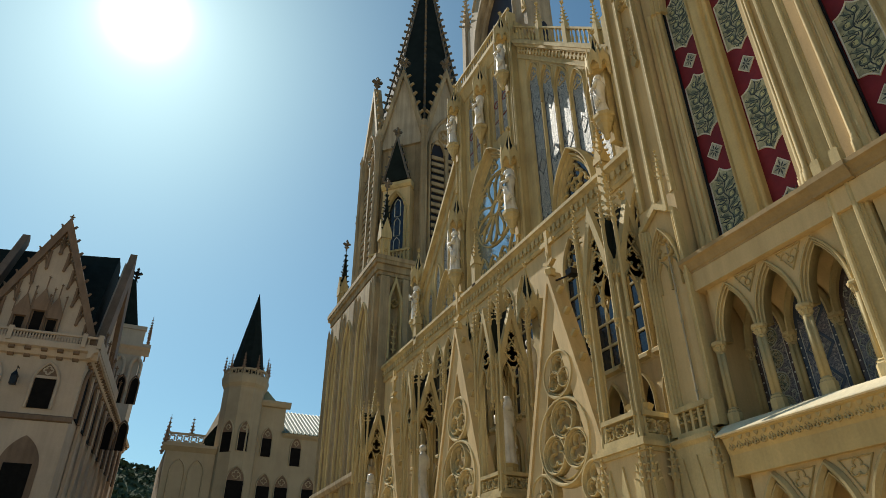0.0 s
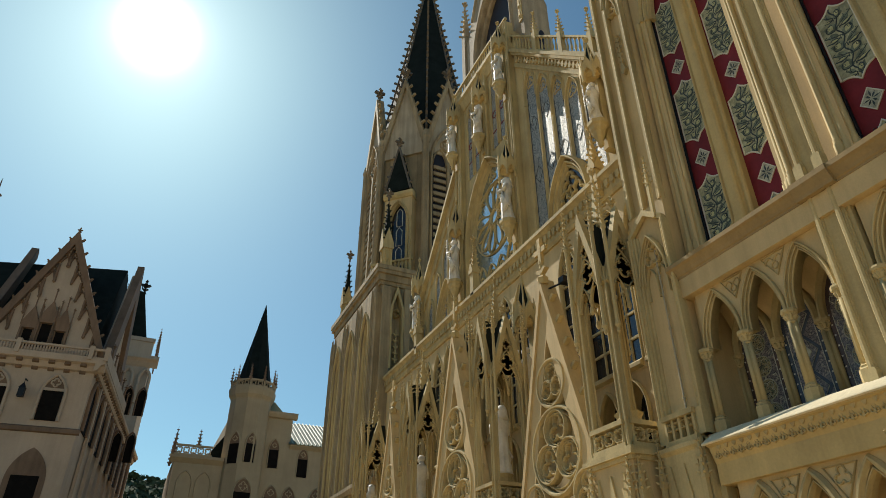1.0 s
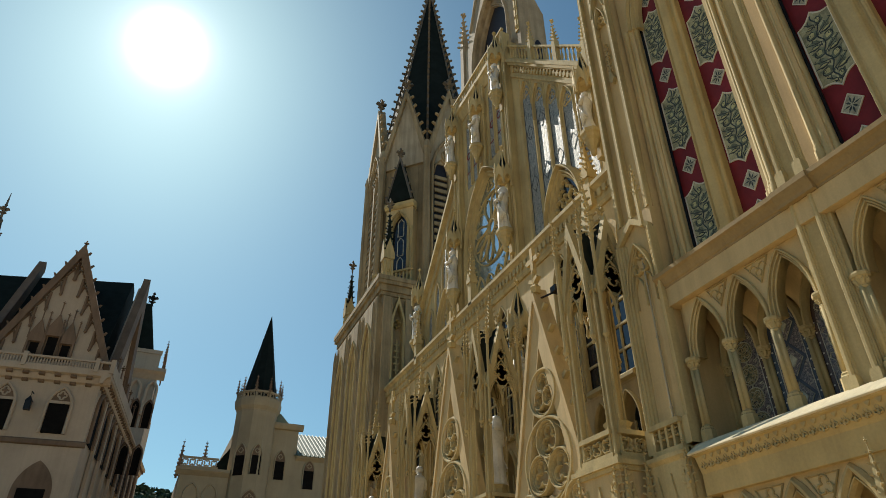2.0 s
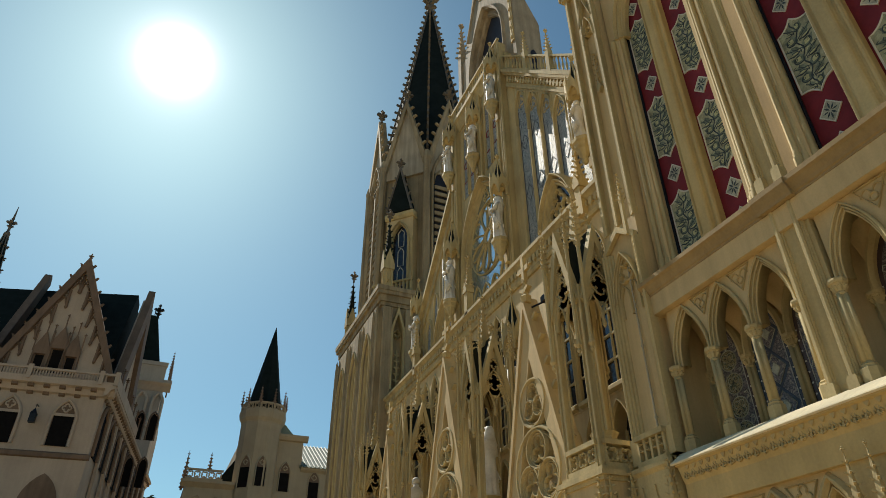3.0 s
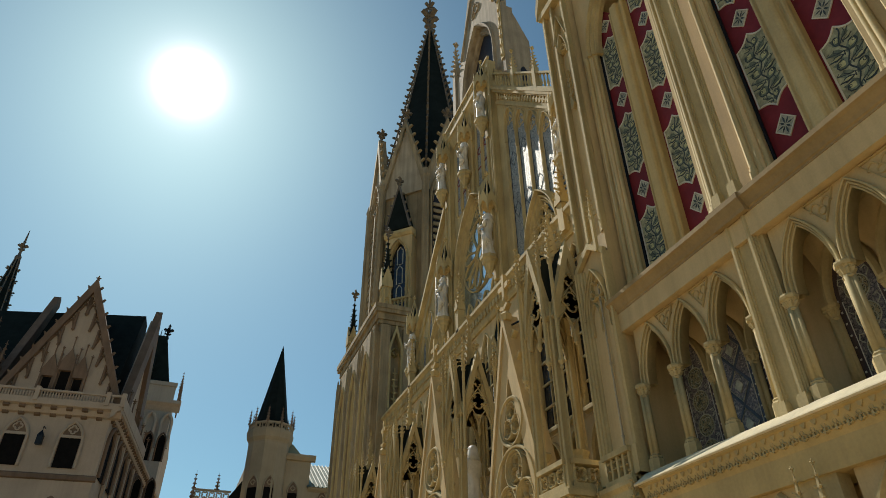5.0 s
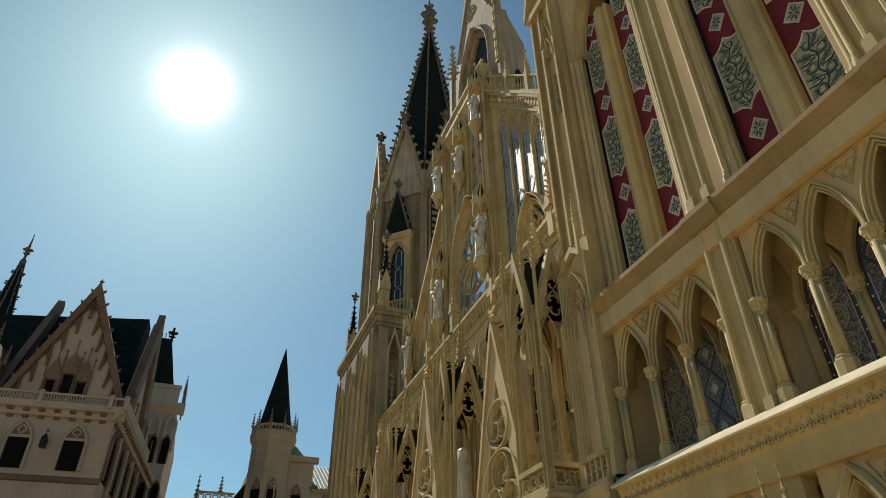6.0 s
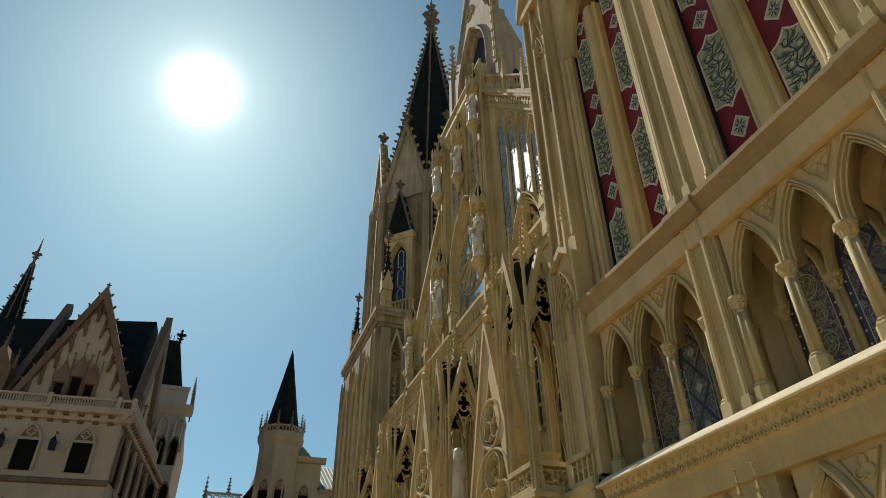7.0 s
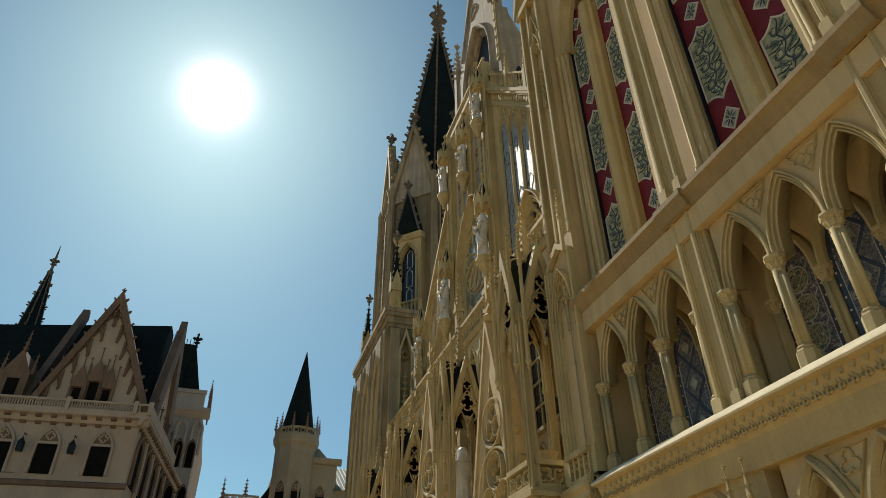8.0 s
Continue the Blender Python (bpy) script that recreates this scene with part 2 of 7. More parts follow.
def foil(cu, cv, r, lobes, turn=90.0, n=7):
    """The outline of a trefoil, quatrefoil and so on inside a circle of radius r."""
    d = r * 0.52
    lobe = r * 0.46
    half = 180.0 / lobes
    pts = []
    for k in range(lobes):
        a0 = radians(turn + 360.0 * k / lobes)
        for i in range(n):
            a = a0 + radians((i / (n - 1) - 0.5) * 2 * (90 + half * 0.75))
            pts.append((cu + d * math.cos(a0) + lobe * math.cos(a), cv + d * math.sin(a0) + lobe * math.sin(a)))
    return pts


def pointed(c, hw, spring, apex, n=8):
    """A pointed arch from the left spring over the apex to the right one."""
    h = apex - spring
    R = (hw * hw + h * h) / (2 * hw)
    top = math.asin(min(1, h / R)) if R >= h else math.pi / 2
    if R - hw < 0:
        top = math.pi - top
    left = [(c - hw + R - R * math.cos(top * i / n), spring + R * math.sin(top * i / n)) for i in range(n + 1)]
    return left + [(2 * c - u, v) for u, v in reversed(left[:-1])]


def arch_wall(bm, F, u0, u1, v0, v1, c, hw, spring, apex, w0, w1, sill=None, n=8):
    """A piece of wall with one pointed opening right through it."""
    arch = pointed(c, hw, spring, apex, n)
    left, right = arch[:n + 1], arch[n:]
    s = v0 if sill is None else sill
    prism(bm, F, [(u0, s), (c - hw, s)] + left + [(c, v1), (u0, v1)], w0, w1)
    prism(bm, F, [(u1, s), (u1, v1), (c, v1)] + right + [(c + hw, s)], w0, w1)
    if sill is not None and sill > v0:
        slab(bm, F, u0, u1, v0, s, w0, w1)


def holed(outer, holes):
    """A polygon with holes, each joined to the outer line by a seam."""
    pts = list(outer)
    for hole in holes:
        best = min(((pts[i][0] - q[0]) ** 2 + (pts[i][1] - q[1]) ** 2, i, j) for i in range(len(pts)) for j, q in enumerate(hole))
        _, i, j = best
        ring = list(hole[j:]) + list(hole[:j + 1])
        pts = pts[:i + 1] + ring + pts[i:]
    return pts


def wind(poly, ccw=True):
    area = sum(a[0] * b[1] - b[0] * a[1] for a, b in zip(poly, poly[1:] + poly[:1]))
    return poly if (area > 0) == ccw else list(reversed(poly))


def lathe(bm, profile, seg=12, M=Matrix.Identity(4), turn=0.0):
    """A turned piece: a profile of (radius, height) round the upright axis."""
    rings = []
    for r, z in profile:
        ring = []
        for i in range(seg):
            a = math.tau * i / seg + turn
            ring.append(bm.verts.new(M @ Vector((r * math.cos(a), r * math.sin(a), z))))
        rings.append(ring)
    for a, b in zip(rings, rings[1:]):
        for i in range(seg):
            bm.faces.new((a[i], a[(i + 1) % seg], b[(i + 1) % seg], b[i]))
    bm.faces.new(rings[0])
    bm.faces.new(rings[-1])


def tube(bm, pts, r, seg=6):
    rings = []
    for i, p in enumerate(pts):
        p = Vector(p)
        d = (Vector(pts[min(i + 1, len(pts) - 1)]) - Vector(pts[max(i - 1, 0)])).normalized()
        q = d.to_track_quat("Z", "Y")
        rings.append([bm.verts.new(p + q @ Vector((r * math.cos(math.tau * k / seg), r * math.sin(math.tau * k / seg), 0))) for k in range(seg)])
    for a, b in zip(rings, rings[1:]):
        for k in range(seg):
            bm.faces.new((a[k], a[(k + 1) % seg], b[(k + 1) % seg], b[k]))
    bm.faces.new(rings[0])
    bm.faces.new(rings[-1])


def crocket(bm, p, out, up, s):
    """A curled stone leaf at p that leans outwards."""
    p, out, up = Vector(p), Vector(out).normalized(), Vector(up).normalized()
    side = out.cross(up).normalized() * s * 0.3
    a = [p - up * s * 0.35, p + up * s * 0.25, p + out * s * 0.75 + up * s * 0.55, p + out * s * 1.05 + up * s * 0.25, p + out * s * 0.7 + up * s * 0.05]
    L = [bm.verts.new(q + side) for q in a]
    R = [bm.verts.new(q - side) for q in a]
    bm.faces.new(L)
    bm.faces.new(R)
    for i in range(5):
        bm.faces.new((L[i], L[(i + 1) % 5], R[(i + 1) % 5], R[i]))


def finial(bm, x, y, z, s):
    """A cross-shaped leaf finial of height s."""
    M = Matrix.Translation((x, y, z))
    lathe(bm, [(s * 0.07, 0), (s * 0.06, s * 0.2), (s * 0.12, s * 0.25), (s * 0.06, s * 0.32), (s * 0.05, s * 0.8), (s * 0.10, s * 0.86), (s * 0.01, s)], 6, M)
    for k in range(4):
        a = math.tau * k / 4
        d = (math.cos(a), math.sin(a), 0)
        crocket(bm, (x, y, z + s * 0.52), d, (0, 0, 1), s * 0.28)
        crocket(bm, (x, y, z + s * 0.28), d, (0, 0, 1), s * 0.18)


def spirelet(bm, x, y, z0, z1, r, seg=4, crockets=5, size=0.1, turn=math.pi / 4):
    """A steep little pyramid with crockets up its edges."""
    lathe(bm, [(r, z0), (r * 0.06, z1)], seg, Matrix.Translation((x, y, 0)), turn=turn)
    for k in range(seg):
        a = math.tau * k / seg + turn
        for i in range(crockets):
            f = (i + 0.6) / (crockets + 0.5)
            rr = r * (1 - f) + r * 0.06 * f
            crocket(bm, (x + rr * math.cos(a), y + rr * math.sin(a), z0 + (z1 - z0) * f), (math.cos(a), math.sin(a), 0), (0, 0, 1), size * (1 - 0.4 * f))

# ---- ground ----
# below the view; its surface is assumed and serves as a warm reflector
bm = bmesh.new()
box(bm, -1500, 1500, -1500, 1500, -0.5, 0)
tagged(part("ground", bm, BOUNCE_GROUND), "unseen forecourt ground, tan to bounce warm light onto the walls", "ground", kind="structure")

# ---- nave side wall with gallery and tall painted windows ----
nave = thing("church_nave", "cream gothic nave wall with arcaded gallery and tall crimson windows", "church", (10.6, 3.0, 0))
W10 = west(10.0)
PITCH = 3.62
BAYS = [0, 1, 2, 3]
END = 8.62           # the far end of the nave wall
NEAR = END - PITCH * 4


def bay_top(k):
    return END - 0.12 - PITCH * k


bm = bmesh.new()
slab(bm, W10, NEAR, END, 0, 3.86, -1.6, -0.6)
part("lower_wall", bm, CREAM_PLAIN, nave)
bm = bmesh.new()
slab(bm, W10, NEAR, END, 4.3, 8.1, -1.7, -0.95)
part("gallery_back_wall", bm, CREAM_PLAIN, nave)
bm = bmesh.new()
slab(bm, W10, NEAR, END, 4.35, 4.77, -0.95, -0.02)
part("gallery_floor", bm, CREAM_PLAIN, nave)
bm = bmesh.new()
slab(bm, W10, NEAR, END, 7.62, 8.1, -0.95, -0.16)
part("gallery_soffit", bm, CREAM_PLAIN, nave)
bm = bmesh.new()
slab(bm, W10, END - 0.1, END + 0.02, 4.735, 7.62, -0.95, -0.16)
part("gallery_end_wall", bm, CREAM_PLAIN, nave)
# plain band and weathered ledge over the gallery
bm = bmesh.new()
run(bm, W10, [(-0.2, 7.57), (0.14, 7.57), (0.14, 7.98), (-0.2, 7.98)], NEAR, END + 0.06)
part("gallery_frieze", bm, CREAM_PLAIN, nave)
bm = bmesh.new()
run(bm, W10, [(-0.5, 7.98), (0.15, 7.98), (0.155, 8.02), (0.18, 8.04), (0.20, 8.10), (0.25, 8.18), (0.30, 8.22), (0.30, 8.31), (-0.5, 8.42)], NEAR, END + 0.16)
part("upper_ledge", bm, LEDGE, nave, "brown moulded stone ledge")
# sloping gallery sill and its carved cornice
bm = bmesh.new()
run(bm, W10, [(-0.3, 4.60), (0.44, 4.522), (0.455, 4.545), (0.445, 4.565), (0.16, 4.765), (-0.3, 4.775)], NEAR, END + 0.02)
part("gallery_sill", bm, CREAM_LIGHT, nave)
bm = bmesh.new()
run(bm, W10, [(-0.5, 3.84), (0.26, 3.84), (0.26, 4.20), (0.285, 4.26), (0.36, 4.48), (0.42, 4.50), (0.42, 4.525), (-0.5, 4.59)], NEAR, END - 0.06)
part("gallery_cornice", bm, CREAM_WARM, nave)
# carved trefoil leaves hanging under the sill
F = frame_of((10, 0, 0), (0, 1, 0), (-1, 0, 0))
lb = bmesh.new()
bar(lb, F, foil(0, 0, 0.072, 3, 90, 5), 0.024, -0.02, 0.02, closed=True)
prism(lb, F, [(-0.016, 0.0), (-0.012, -0.07), (0.012, -0.07), (0.016, 0.0)], -0.02, 0.016)
leaf_mesh_part = local_part("carved_trefoil", lb, CREAM, nave)
put(leaf_mesh_part, -0.315, END - 0.2, 4.335)
for i in range(1, 66):
    again(leaf_mesh_part, -0.315, END - 0.2 - 0.175 * i, 4.335)
lb = bmesh.new()
prism(lb, F, [(-0.05, 0.03), (-0.03, -0.015), (0, -0.045), (0.03, -0.015), (0.05, 0.03)], -0.02, 0.012)
bud = local_part("carved_bud", lb, CREAM, nave)
put(bud, -0.36, END - 0.287, 4.452)
for i in range(1, 66):
    again(bud, -0.36, END - 0.287 - 0.175 * i, 4.452)

# gallery columns
bm = bmesh.new()
lathe(bm, [(0.072, 0.26), (0.068, 1.34)], 8, turn=math.pi / 8)
for k in range(4):
    a = math.tau * k / 4
    lathe(bm, [(0.040, 0.26), (0.038, 1.34)], 8, Matrix.Translation((0.058 * math.cos(a), 0.058 * math.sin(a), 0)))
column = local_part("column", bm, CREAM, nave, smooth=True)
bm = bmesh.new()
lathe(bm, [(0.145, -0.09), (0.145, 0.17), (0.12, 0.19), (0.115, 0.21), (0.122, 0.225), (0.10, 0.245), (0.085, 0.27)], 8, turn=math.pi / 8)
local_part("base", bm, CREAM, column)
bm = bmesh.new()
lathe(bm, [(0.075, 1.32), (0.092, 1.335), (0.092, 1.355), (0.078, 1.37), (0.082, 1.41), (0.10, 1.47), (0.12, 1.50), (0.138, 1.505), (0.148, 1.545), (0.142, 1.578)], 8, turn=math.pi / 8)
local_part("capital", bm, CREAM, column)
bm = bmesh.new()
rings = [[bm.verts.new((r * (1 + w * math.cos(8 * math.tau * i / 32)) * math.cos(math.tau * i / 32), r * (1 + w * math.cos(8 * math.tau * i / 32)) * math.sin(math.tau * i / 32), z)) for i in range(32)] for r, w, z in ((0.08, 0.05, 1.38), (0.095, 0.14, 1.42), (0.108, 0.2, 1.45), (0.102, 0.10, 1.47), (0.115, 0.12, 1.50))]
for p, q in zip(rings, rings[1:]):
    for i in range(32):
        bm.faces.new((p[i], p[(i + 1) % 32], q[(i + 1) % 32], q[i]))
local_part("leaf_collar", bm, CREAM, column)
put(column, 10.0, 7.48, 4.81)
SPACE = 0.98
for k in BAYS:
    u = bay_top(k)
    for j in range(4):
        y = u - 0.04 - SPACE * j
        if not (k == 0 and j == 1):
            again(column, 10.0, y, 4.81)
        again(column, 10.90, y + 0.05, 4.81, scale=1.02)


def arch_sweep(bm, F, c, hw, spring, apex, section, n=12):
    """A moulding drawn along a pointed arch: a section of (outward offset, w), closed on itself."""
    lines = []
    for off, w in section:
        pts = pointed(c, hw + off, spring + 0.03, apex + off * 1.35, n)
        pts = [(pts[0][0], spring)] + pts + [(pts[-1][0], spring)]
        lines.append([bm.verts.new(F @ Vector((u, v, w))) for u, v in pts])
    for p, q in zip(lines, lines[1:] + lines[:1]):
        for i in range(len(p) - 1):
            bm.faces.new((p[i], p[i + 1], q[i + 1], q[i]))


def groin(bm, F, c, hu, mid, hw, spring, apex, n=16):
    """The underside of a groin vault over one bay: two pointed barrels that cross."""
    rise = apex - spring

    def barrel(d, half):
        R = (half * half + rise * rise) / (2 * half)
        return math.sqrt(max(0.0, R * R - (abs(d) + R - half) ** 2))

    under = []
    for i in range(n + 1):
        du = hu * (2 * i / n - 1)
        row = [(hw * (2 * j / n - 1), max(barrel(du, hu), barrel(hw * (2 * j / n - 1), hw))) for j in range(n + 1)]
        under.append([bm.verts.new(F @ Vector((c + du, spring + z, mid + dw))) for dw, z in row])
    for i in range(n):
        for j in range(n):
            bm.faces.new((under[i][j], under[i + 1][j], under[i + 1][j + 1], under[i][j + 1]))


def rolls(off, w, count, r, step, back):
    """The section of a stepped group of round mouldings, from the opening outwards."""
    pts = [(off - 0.01, back)]
    for q in range(count):
        cu, cw = off + r + q * step, w + q * 0.045
        for k in range(7):
            a = radians(-80 + 230 * k / 6)
            pts.append((cu - r * math.cos(a), cw + r * math.sin(a)))
        pts.append((cu + r * 1.15, cw - r * 0.5))
    pts.append((pts[-1][0], back))
    return pts


ARCH_ROLLS = rolls(0.0, -0.07, 3, 0.019, 0.043, -0.26)
# arches of the gallery, with round mouldings in three orders
for k in BAYS:
    u = bay_top(k) - 0.04
    for j in range(3):
        c = u - SPACE * (j + 0.5)
        bm = bmesh.new()
        arch_wall(bm, W10, c - SPACE / 2, c + SPACE / 2, 6.385, 7.62, c, 0.455, 6.40, 7.50, -0.12, -0.035)
        part("gallery_arch", bm, CREAM_PLAIN, nave)
        bm = bmesh.new()
        arch_sweep(bm, W10, c, 0.355, 6.39, 7.36, ARCH_ROLLS)
        part("arch_moulding", bm, CREAM, nave, smooth=True)
        bm = bmesh.new()
        WB = west(10.86)
        bar(bm, WB, [(c - 0.40, 6.39)] + pointed(c + 0.05, 0.43, 6.42, 7.40) + [(c + 0.48, 6.39)], 0.12, -0.1, 0.10)
        part("wall_rib", bm, CREAM, nave)
        # plastered groin vault over the gallery
        bm = bmesh.new()
        groin(bm, W10, c, 0.49, -0.54, 0.42, 6.40, 7.50)
        part("vault_cell", bm, CREAM_PLAIN, nave, smooth=True)
    # spandrel tracery
    for j in range(2):
        c = u - SPACE * (j + 1)
        bm = bmesh.new()
        bar(bm, W10, [(c - 0.26, 7.53), (c + 0.26, 7.53), (c, 7.10)], 0.03, -0.04, 0.004, closed=True)
        for q in (-0.10, 0.10):
            bar(bm, W10, pointed(c + q, 0.085, 7.36, 7.47, 4), 0.022, -0.04, -0.005)
        bar(bm, W10, circle(c, 7.30, 0.065, 10), 0.022, -0.04, -0.005, closed=True)
        part("spandrel_tracery", bm, CREAM, nave)

# mosaic panels in the blind arches behind the columns
for k in BAYS:
    u = bay_top(k) - 0.04
    for j in range(3):
        c = u - SPACE * (j + 0.5) + 0.05
        WB = west(10.945)
        blue = j % 2 == 1
        outer = [(c - 0.40, 4.82)] + pointed(c, 0.40, 6.35, 7.33) + [(c + 0.40, 4.82)]
        panel = thing("mosaic_panel", "dark blue mosaic panel with diamonds inside a gallery arch" if blue else "dark mosaic panel with scroll medallions inside a gallery arch",
                      "mosaic", (10.94, c, 4.82), "mosaic panels of the gallery")
        bm = bmesh.new()
        prism(bm, WB, outer, 0.0, 0.02)
        part("field", bm, MOSAIC, panel)
        bm = bmesh.new()
        bar(bm, WB, [(c - 0.36, 4.84)] + pointed(c, 0.36, 6.35, 7.25) + [(c + 0.36, 4.84)], 0.09, 0.015, 0.028)
        part("border", bm, MOSAIC_BLUE if blue else MOSAIC_BROWN, panel)
        bm = bmesh.new()
        for s in (-1, 1):
            for i in range(9):
                v = 4.9 + 0.19 * i
                slab(bm, WB, c + s * 0.36 - 0.014, c + s * 0.36 + 0.014, v, v + 0.028, 0.02, 0.035)
            bar(bm, WB, [(c + s * 0.30, 4.84), (c + s * 0.30, 6.4)], 0.012, 0.018, 0.034)
        part("pale_tesserae", bm, PALE_LINE, panel)
        if blue:
            for i in range(3):
                bm = bmesh.new()
                v = 5.28 + 0.68 * i
                bar(bm, WB, [(c, v - 0.34), (c + 0.27, v), (c, v + 0.34), (c - 0.27, v)], 0.07, 0.018, 0.030, closed=True)
                part("diamond", bm, MOSAIC_BLUE, panel)
                bm = bmesh.new()
                bar(bm, WB, [(c, v - 0.28), (c + 0.22, v), (c, v + 0.28), (c - 0.22, v)], 0.012, 0.02, 0.036, closed=True)
                prism(bm, WB, [(c, v - 0.13), (c + 0.10, v), (c, v + 0.13), (c - 0.10, v)], 0.02, 0.034)
                part("diamond_heart", bm, DIAMOND_PANEL, panel)
        else:
            for i in range(4):
                bm = bmesh.new()
                prism(bm, WB, circle(c, 5.12 + 0.46 * i, 0.19, 14), 0.018, 0.03)
                part("medallion", bm, MOSAIC_GOLD, panel)
                bm = bmesh.new()
                v = 5.12 + 0.46 * i
                bar(bm, WB, circle(c, v, 0.20, 18), 0.018, 0.024, 0.036, closed=True)
                bar(bm, WB, foil(c, v, 0.16, 4, 45), 0.014, 0.024, 0.034, closed=True)
                bar(bm, WB, [(c, v + 0.20), (c, v + 0.26)], 0.04, 0.02, 0.034)
                for q in (-1, 1):
                    bar(bm, WB, [(c + q * 0.20, v + 0.10), (c + q * 0.27, v + 0.17), (c + q * 0.24, v + 0.25), (c + q * 0.17, v + 0.23)], 0.016, 0.02, 0.034)
                part("medallion_ring", bm, DIAMOND_PANEL, panel)

# a frame for sections drawn in plan
PLAN = Matrix(((0, 1, 0, 0), (1, 0, 0, 0), (0, 0, 1, 0), (0, 0, 0, 1)))
# piers between the bays, with twin moulded ribs
for k in (1, 2, 3):
    c = END - 0.12 - PITCH * k + 0.36 - 0.02
    bm = bmesh.new()
    slab(bm, W10, c - 0.33, c + 0.33, 3.9, 8.04, -0.2, 0.02)
    slab(bm, W10, c - 0.14, c + 0.14, 4.62, 17.5, 0.0, 0.06)
    part("pier", bm, CREAM, nave)
    for s in (-1, 1):
        for z0, z1 in ((4.63, 8.0), (8.40, 17.5)):
            y = c + s * 0.185
            bm = bmesh.new()
            prism(bm, PLAN, [(y + p, 10.0 - q) for p, q in ((-0.075, 0.0), (-0.075, 0.05), (-0.055, 0.07), (-0.06, 0.09), (-0.035, 0.10), (-0.045, 0.135), (-0.022, 0.165), (0.022, 0.165), (0.045, 0.135), (0.035, 0.10), (0.06, 0.09), (0.055, 0.07), (0.075, 0.05), (0.075, 0.0))], z0 + 0.30, z1)
            part("shaft", bm, CREAM, nave)
            bm = bmesh.new()
            slab(bm, W10, y - 0.085, y + 0.085, z0, z0 + 0.26, 0.0, 0.185)
            prism(bm, PLAN, [(y - 0.085, 10.0), (y - 0.085, 9.815), (y + 0.085, 9.815), (y + 0.085, 10.0)], z0 + 0.26, z0 + 0.27)
            prism(bm, PLAN, [(y - 0.07, 10.0), (y - 0.07, 9.83), (y + 0.07, 9.83), (y + 0.07, 10.0)], z0 + 0.27, z0 + 0.31)
            part("shaft_base", bm, CREAM, nave)
    bm = bmesh.new()
    run(bm, W10, [(0, 7.98), (0.25, 7.98), (0.26, 8.04), (0.29, 8.10), (0.345, 8.2), (0.345, 8.3), (0, 8.44)], c - 0.36, c + 0.36)
    part("pier_ledge", bm, LEDGE, nave)


def curl(u, v, reach, rise, sd, n=9):
    """A scroll that leaves the stem at (u, v), swings out and rolls in at its tip."""
    pts = []
    for i in range(n):
        f = i / (n - 1)
        a = radians(-70 + 290 * f)
        r = 0.5 * (1 - 0.62 * f)
        pts.append((u + sd * reach * (0.5 + r * math.sin(a) * 1.0), v + rise * (0.5 - r * math.cos(a))))
    return [(u, v)] + pts


def blade(u, v, du, dv, fat):
    """A pointed leaf from (u, v) to its tip, with a bulge on each side."""
    nx, ny = -dv * fat, du * fat
    return [(u, v), (u + du * 0.3 + nx * 0.8, v + dv * 0.3 + ny * 0.8), (u + du * 0.6 + nx, v + dv * 0.6 + ny), (u + du * 0.72 + nx * 0.45, v + dv * 0.72 + ny * 0.45), (u + du, v + dv),
            (u + du * 0.7 - nx * 0.35, v + dv * 0.7 - ny * 0.35), (u + du * 0.55 - nx * 0.8, v + dv * 0.55 - ny * 0.8), (u + du * 0.25 - nx * 0.6, v + dv * 0.25 - ny * 0.6)]


def diamond_panel(win, F, wc, v):
    """A pale diamond with a cross of dark painted leaves."""
    d = [(wc, v - 0.25), (wc + 0.21, v), (wc, v + 0.25), (wc - 0.21, v)]
    b = bmesh.new()
    prism(b, F, d, 0.0, 0.016)
    dp = part("diamond_panel", b, DIAMOND_PANEL, win)
    b = bmesh.new()
    for du, dv in ((0.085, 0.10), (-0.085, 0.10), (0.085, -0.10), (-0.085, -0.10)):
        prism(b, F, blade(wc + du * 0.12, v + dv * 0.12, du, dv, 0.16), 0.014, 0.020)
    for du, dv in ((0.0, 0.19), (0.0, -0.19), (0.155, 0.0), (-0.155, 0.0)):
        prism(b, F, blade(wc + du * 0.2, v + dv * 0.2, du * 0.8, dv * 0.8, 0.12), 0.014, 0.022)
    part("leaf_cross", b, SCROLL, dp)
    b = bmesh.new()
    bar(b, F, d, 0.032, 0.0, 0.024, closed=True, chamfer=0.2)
    part("pale_border", b, PALE_LINE, dp)


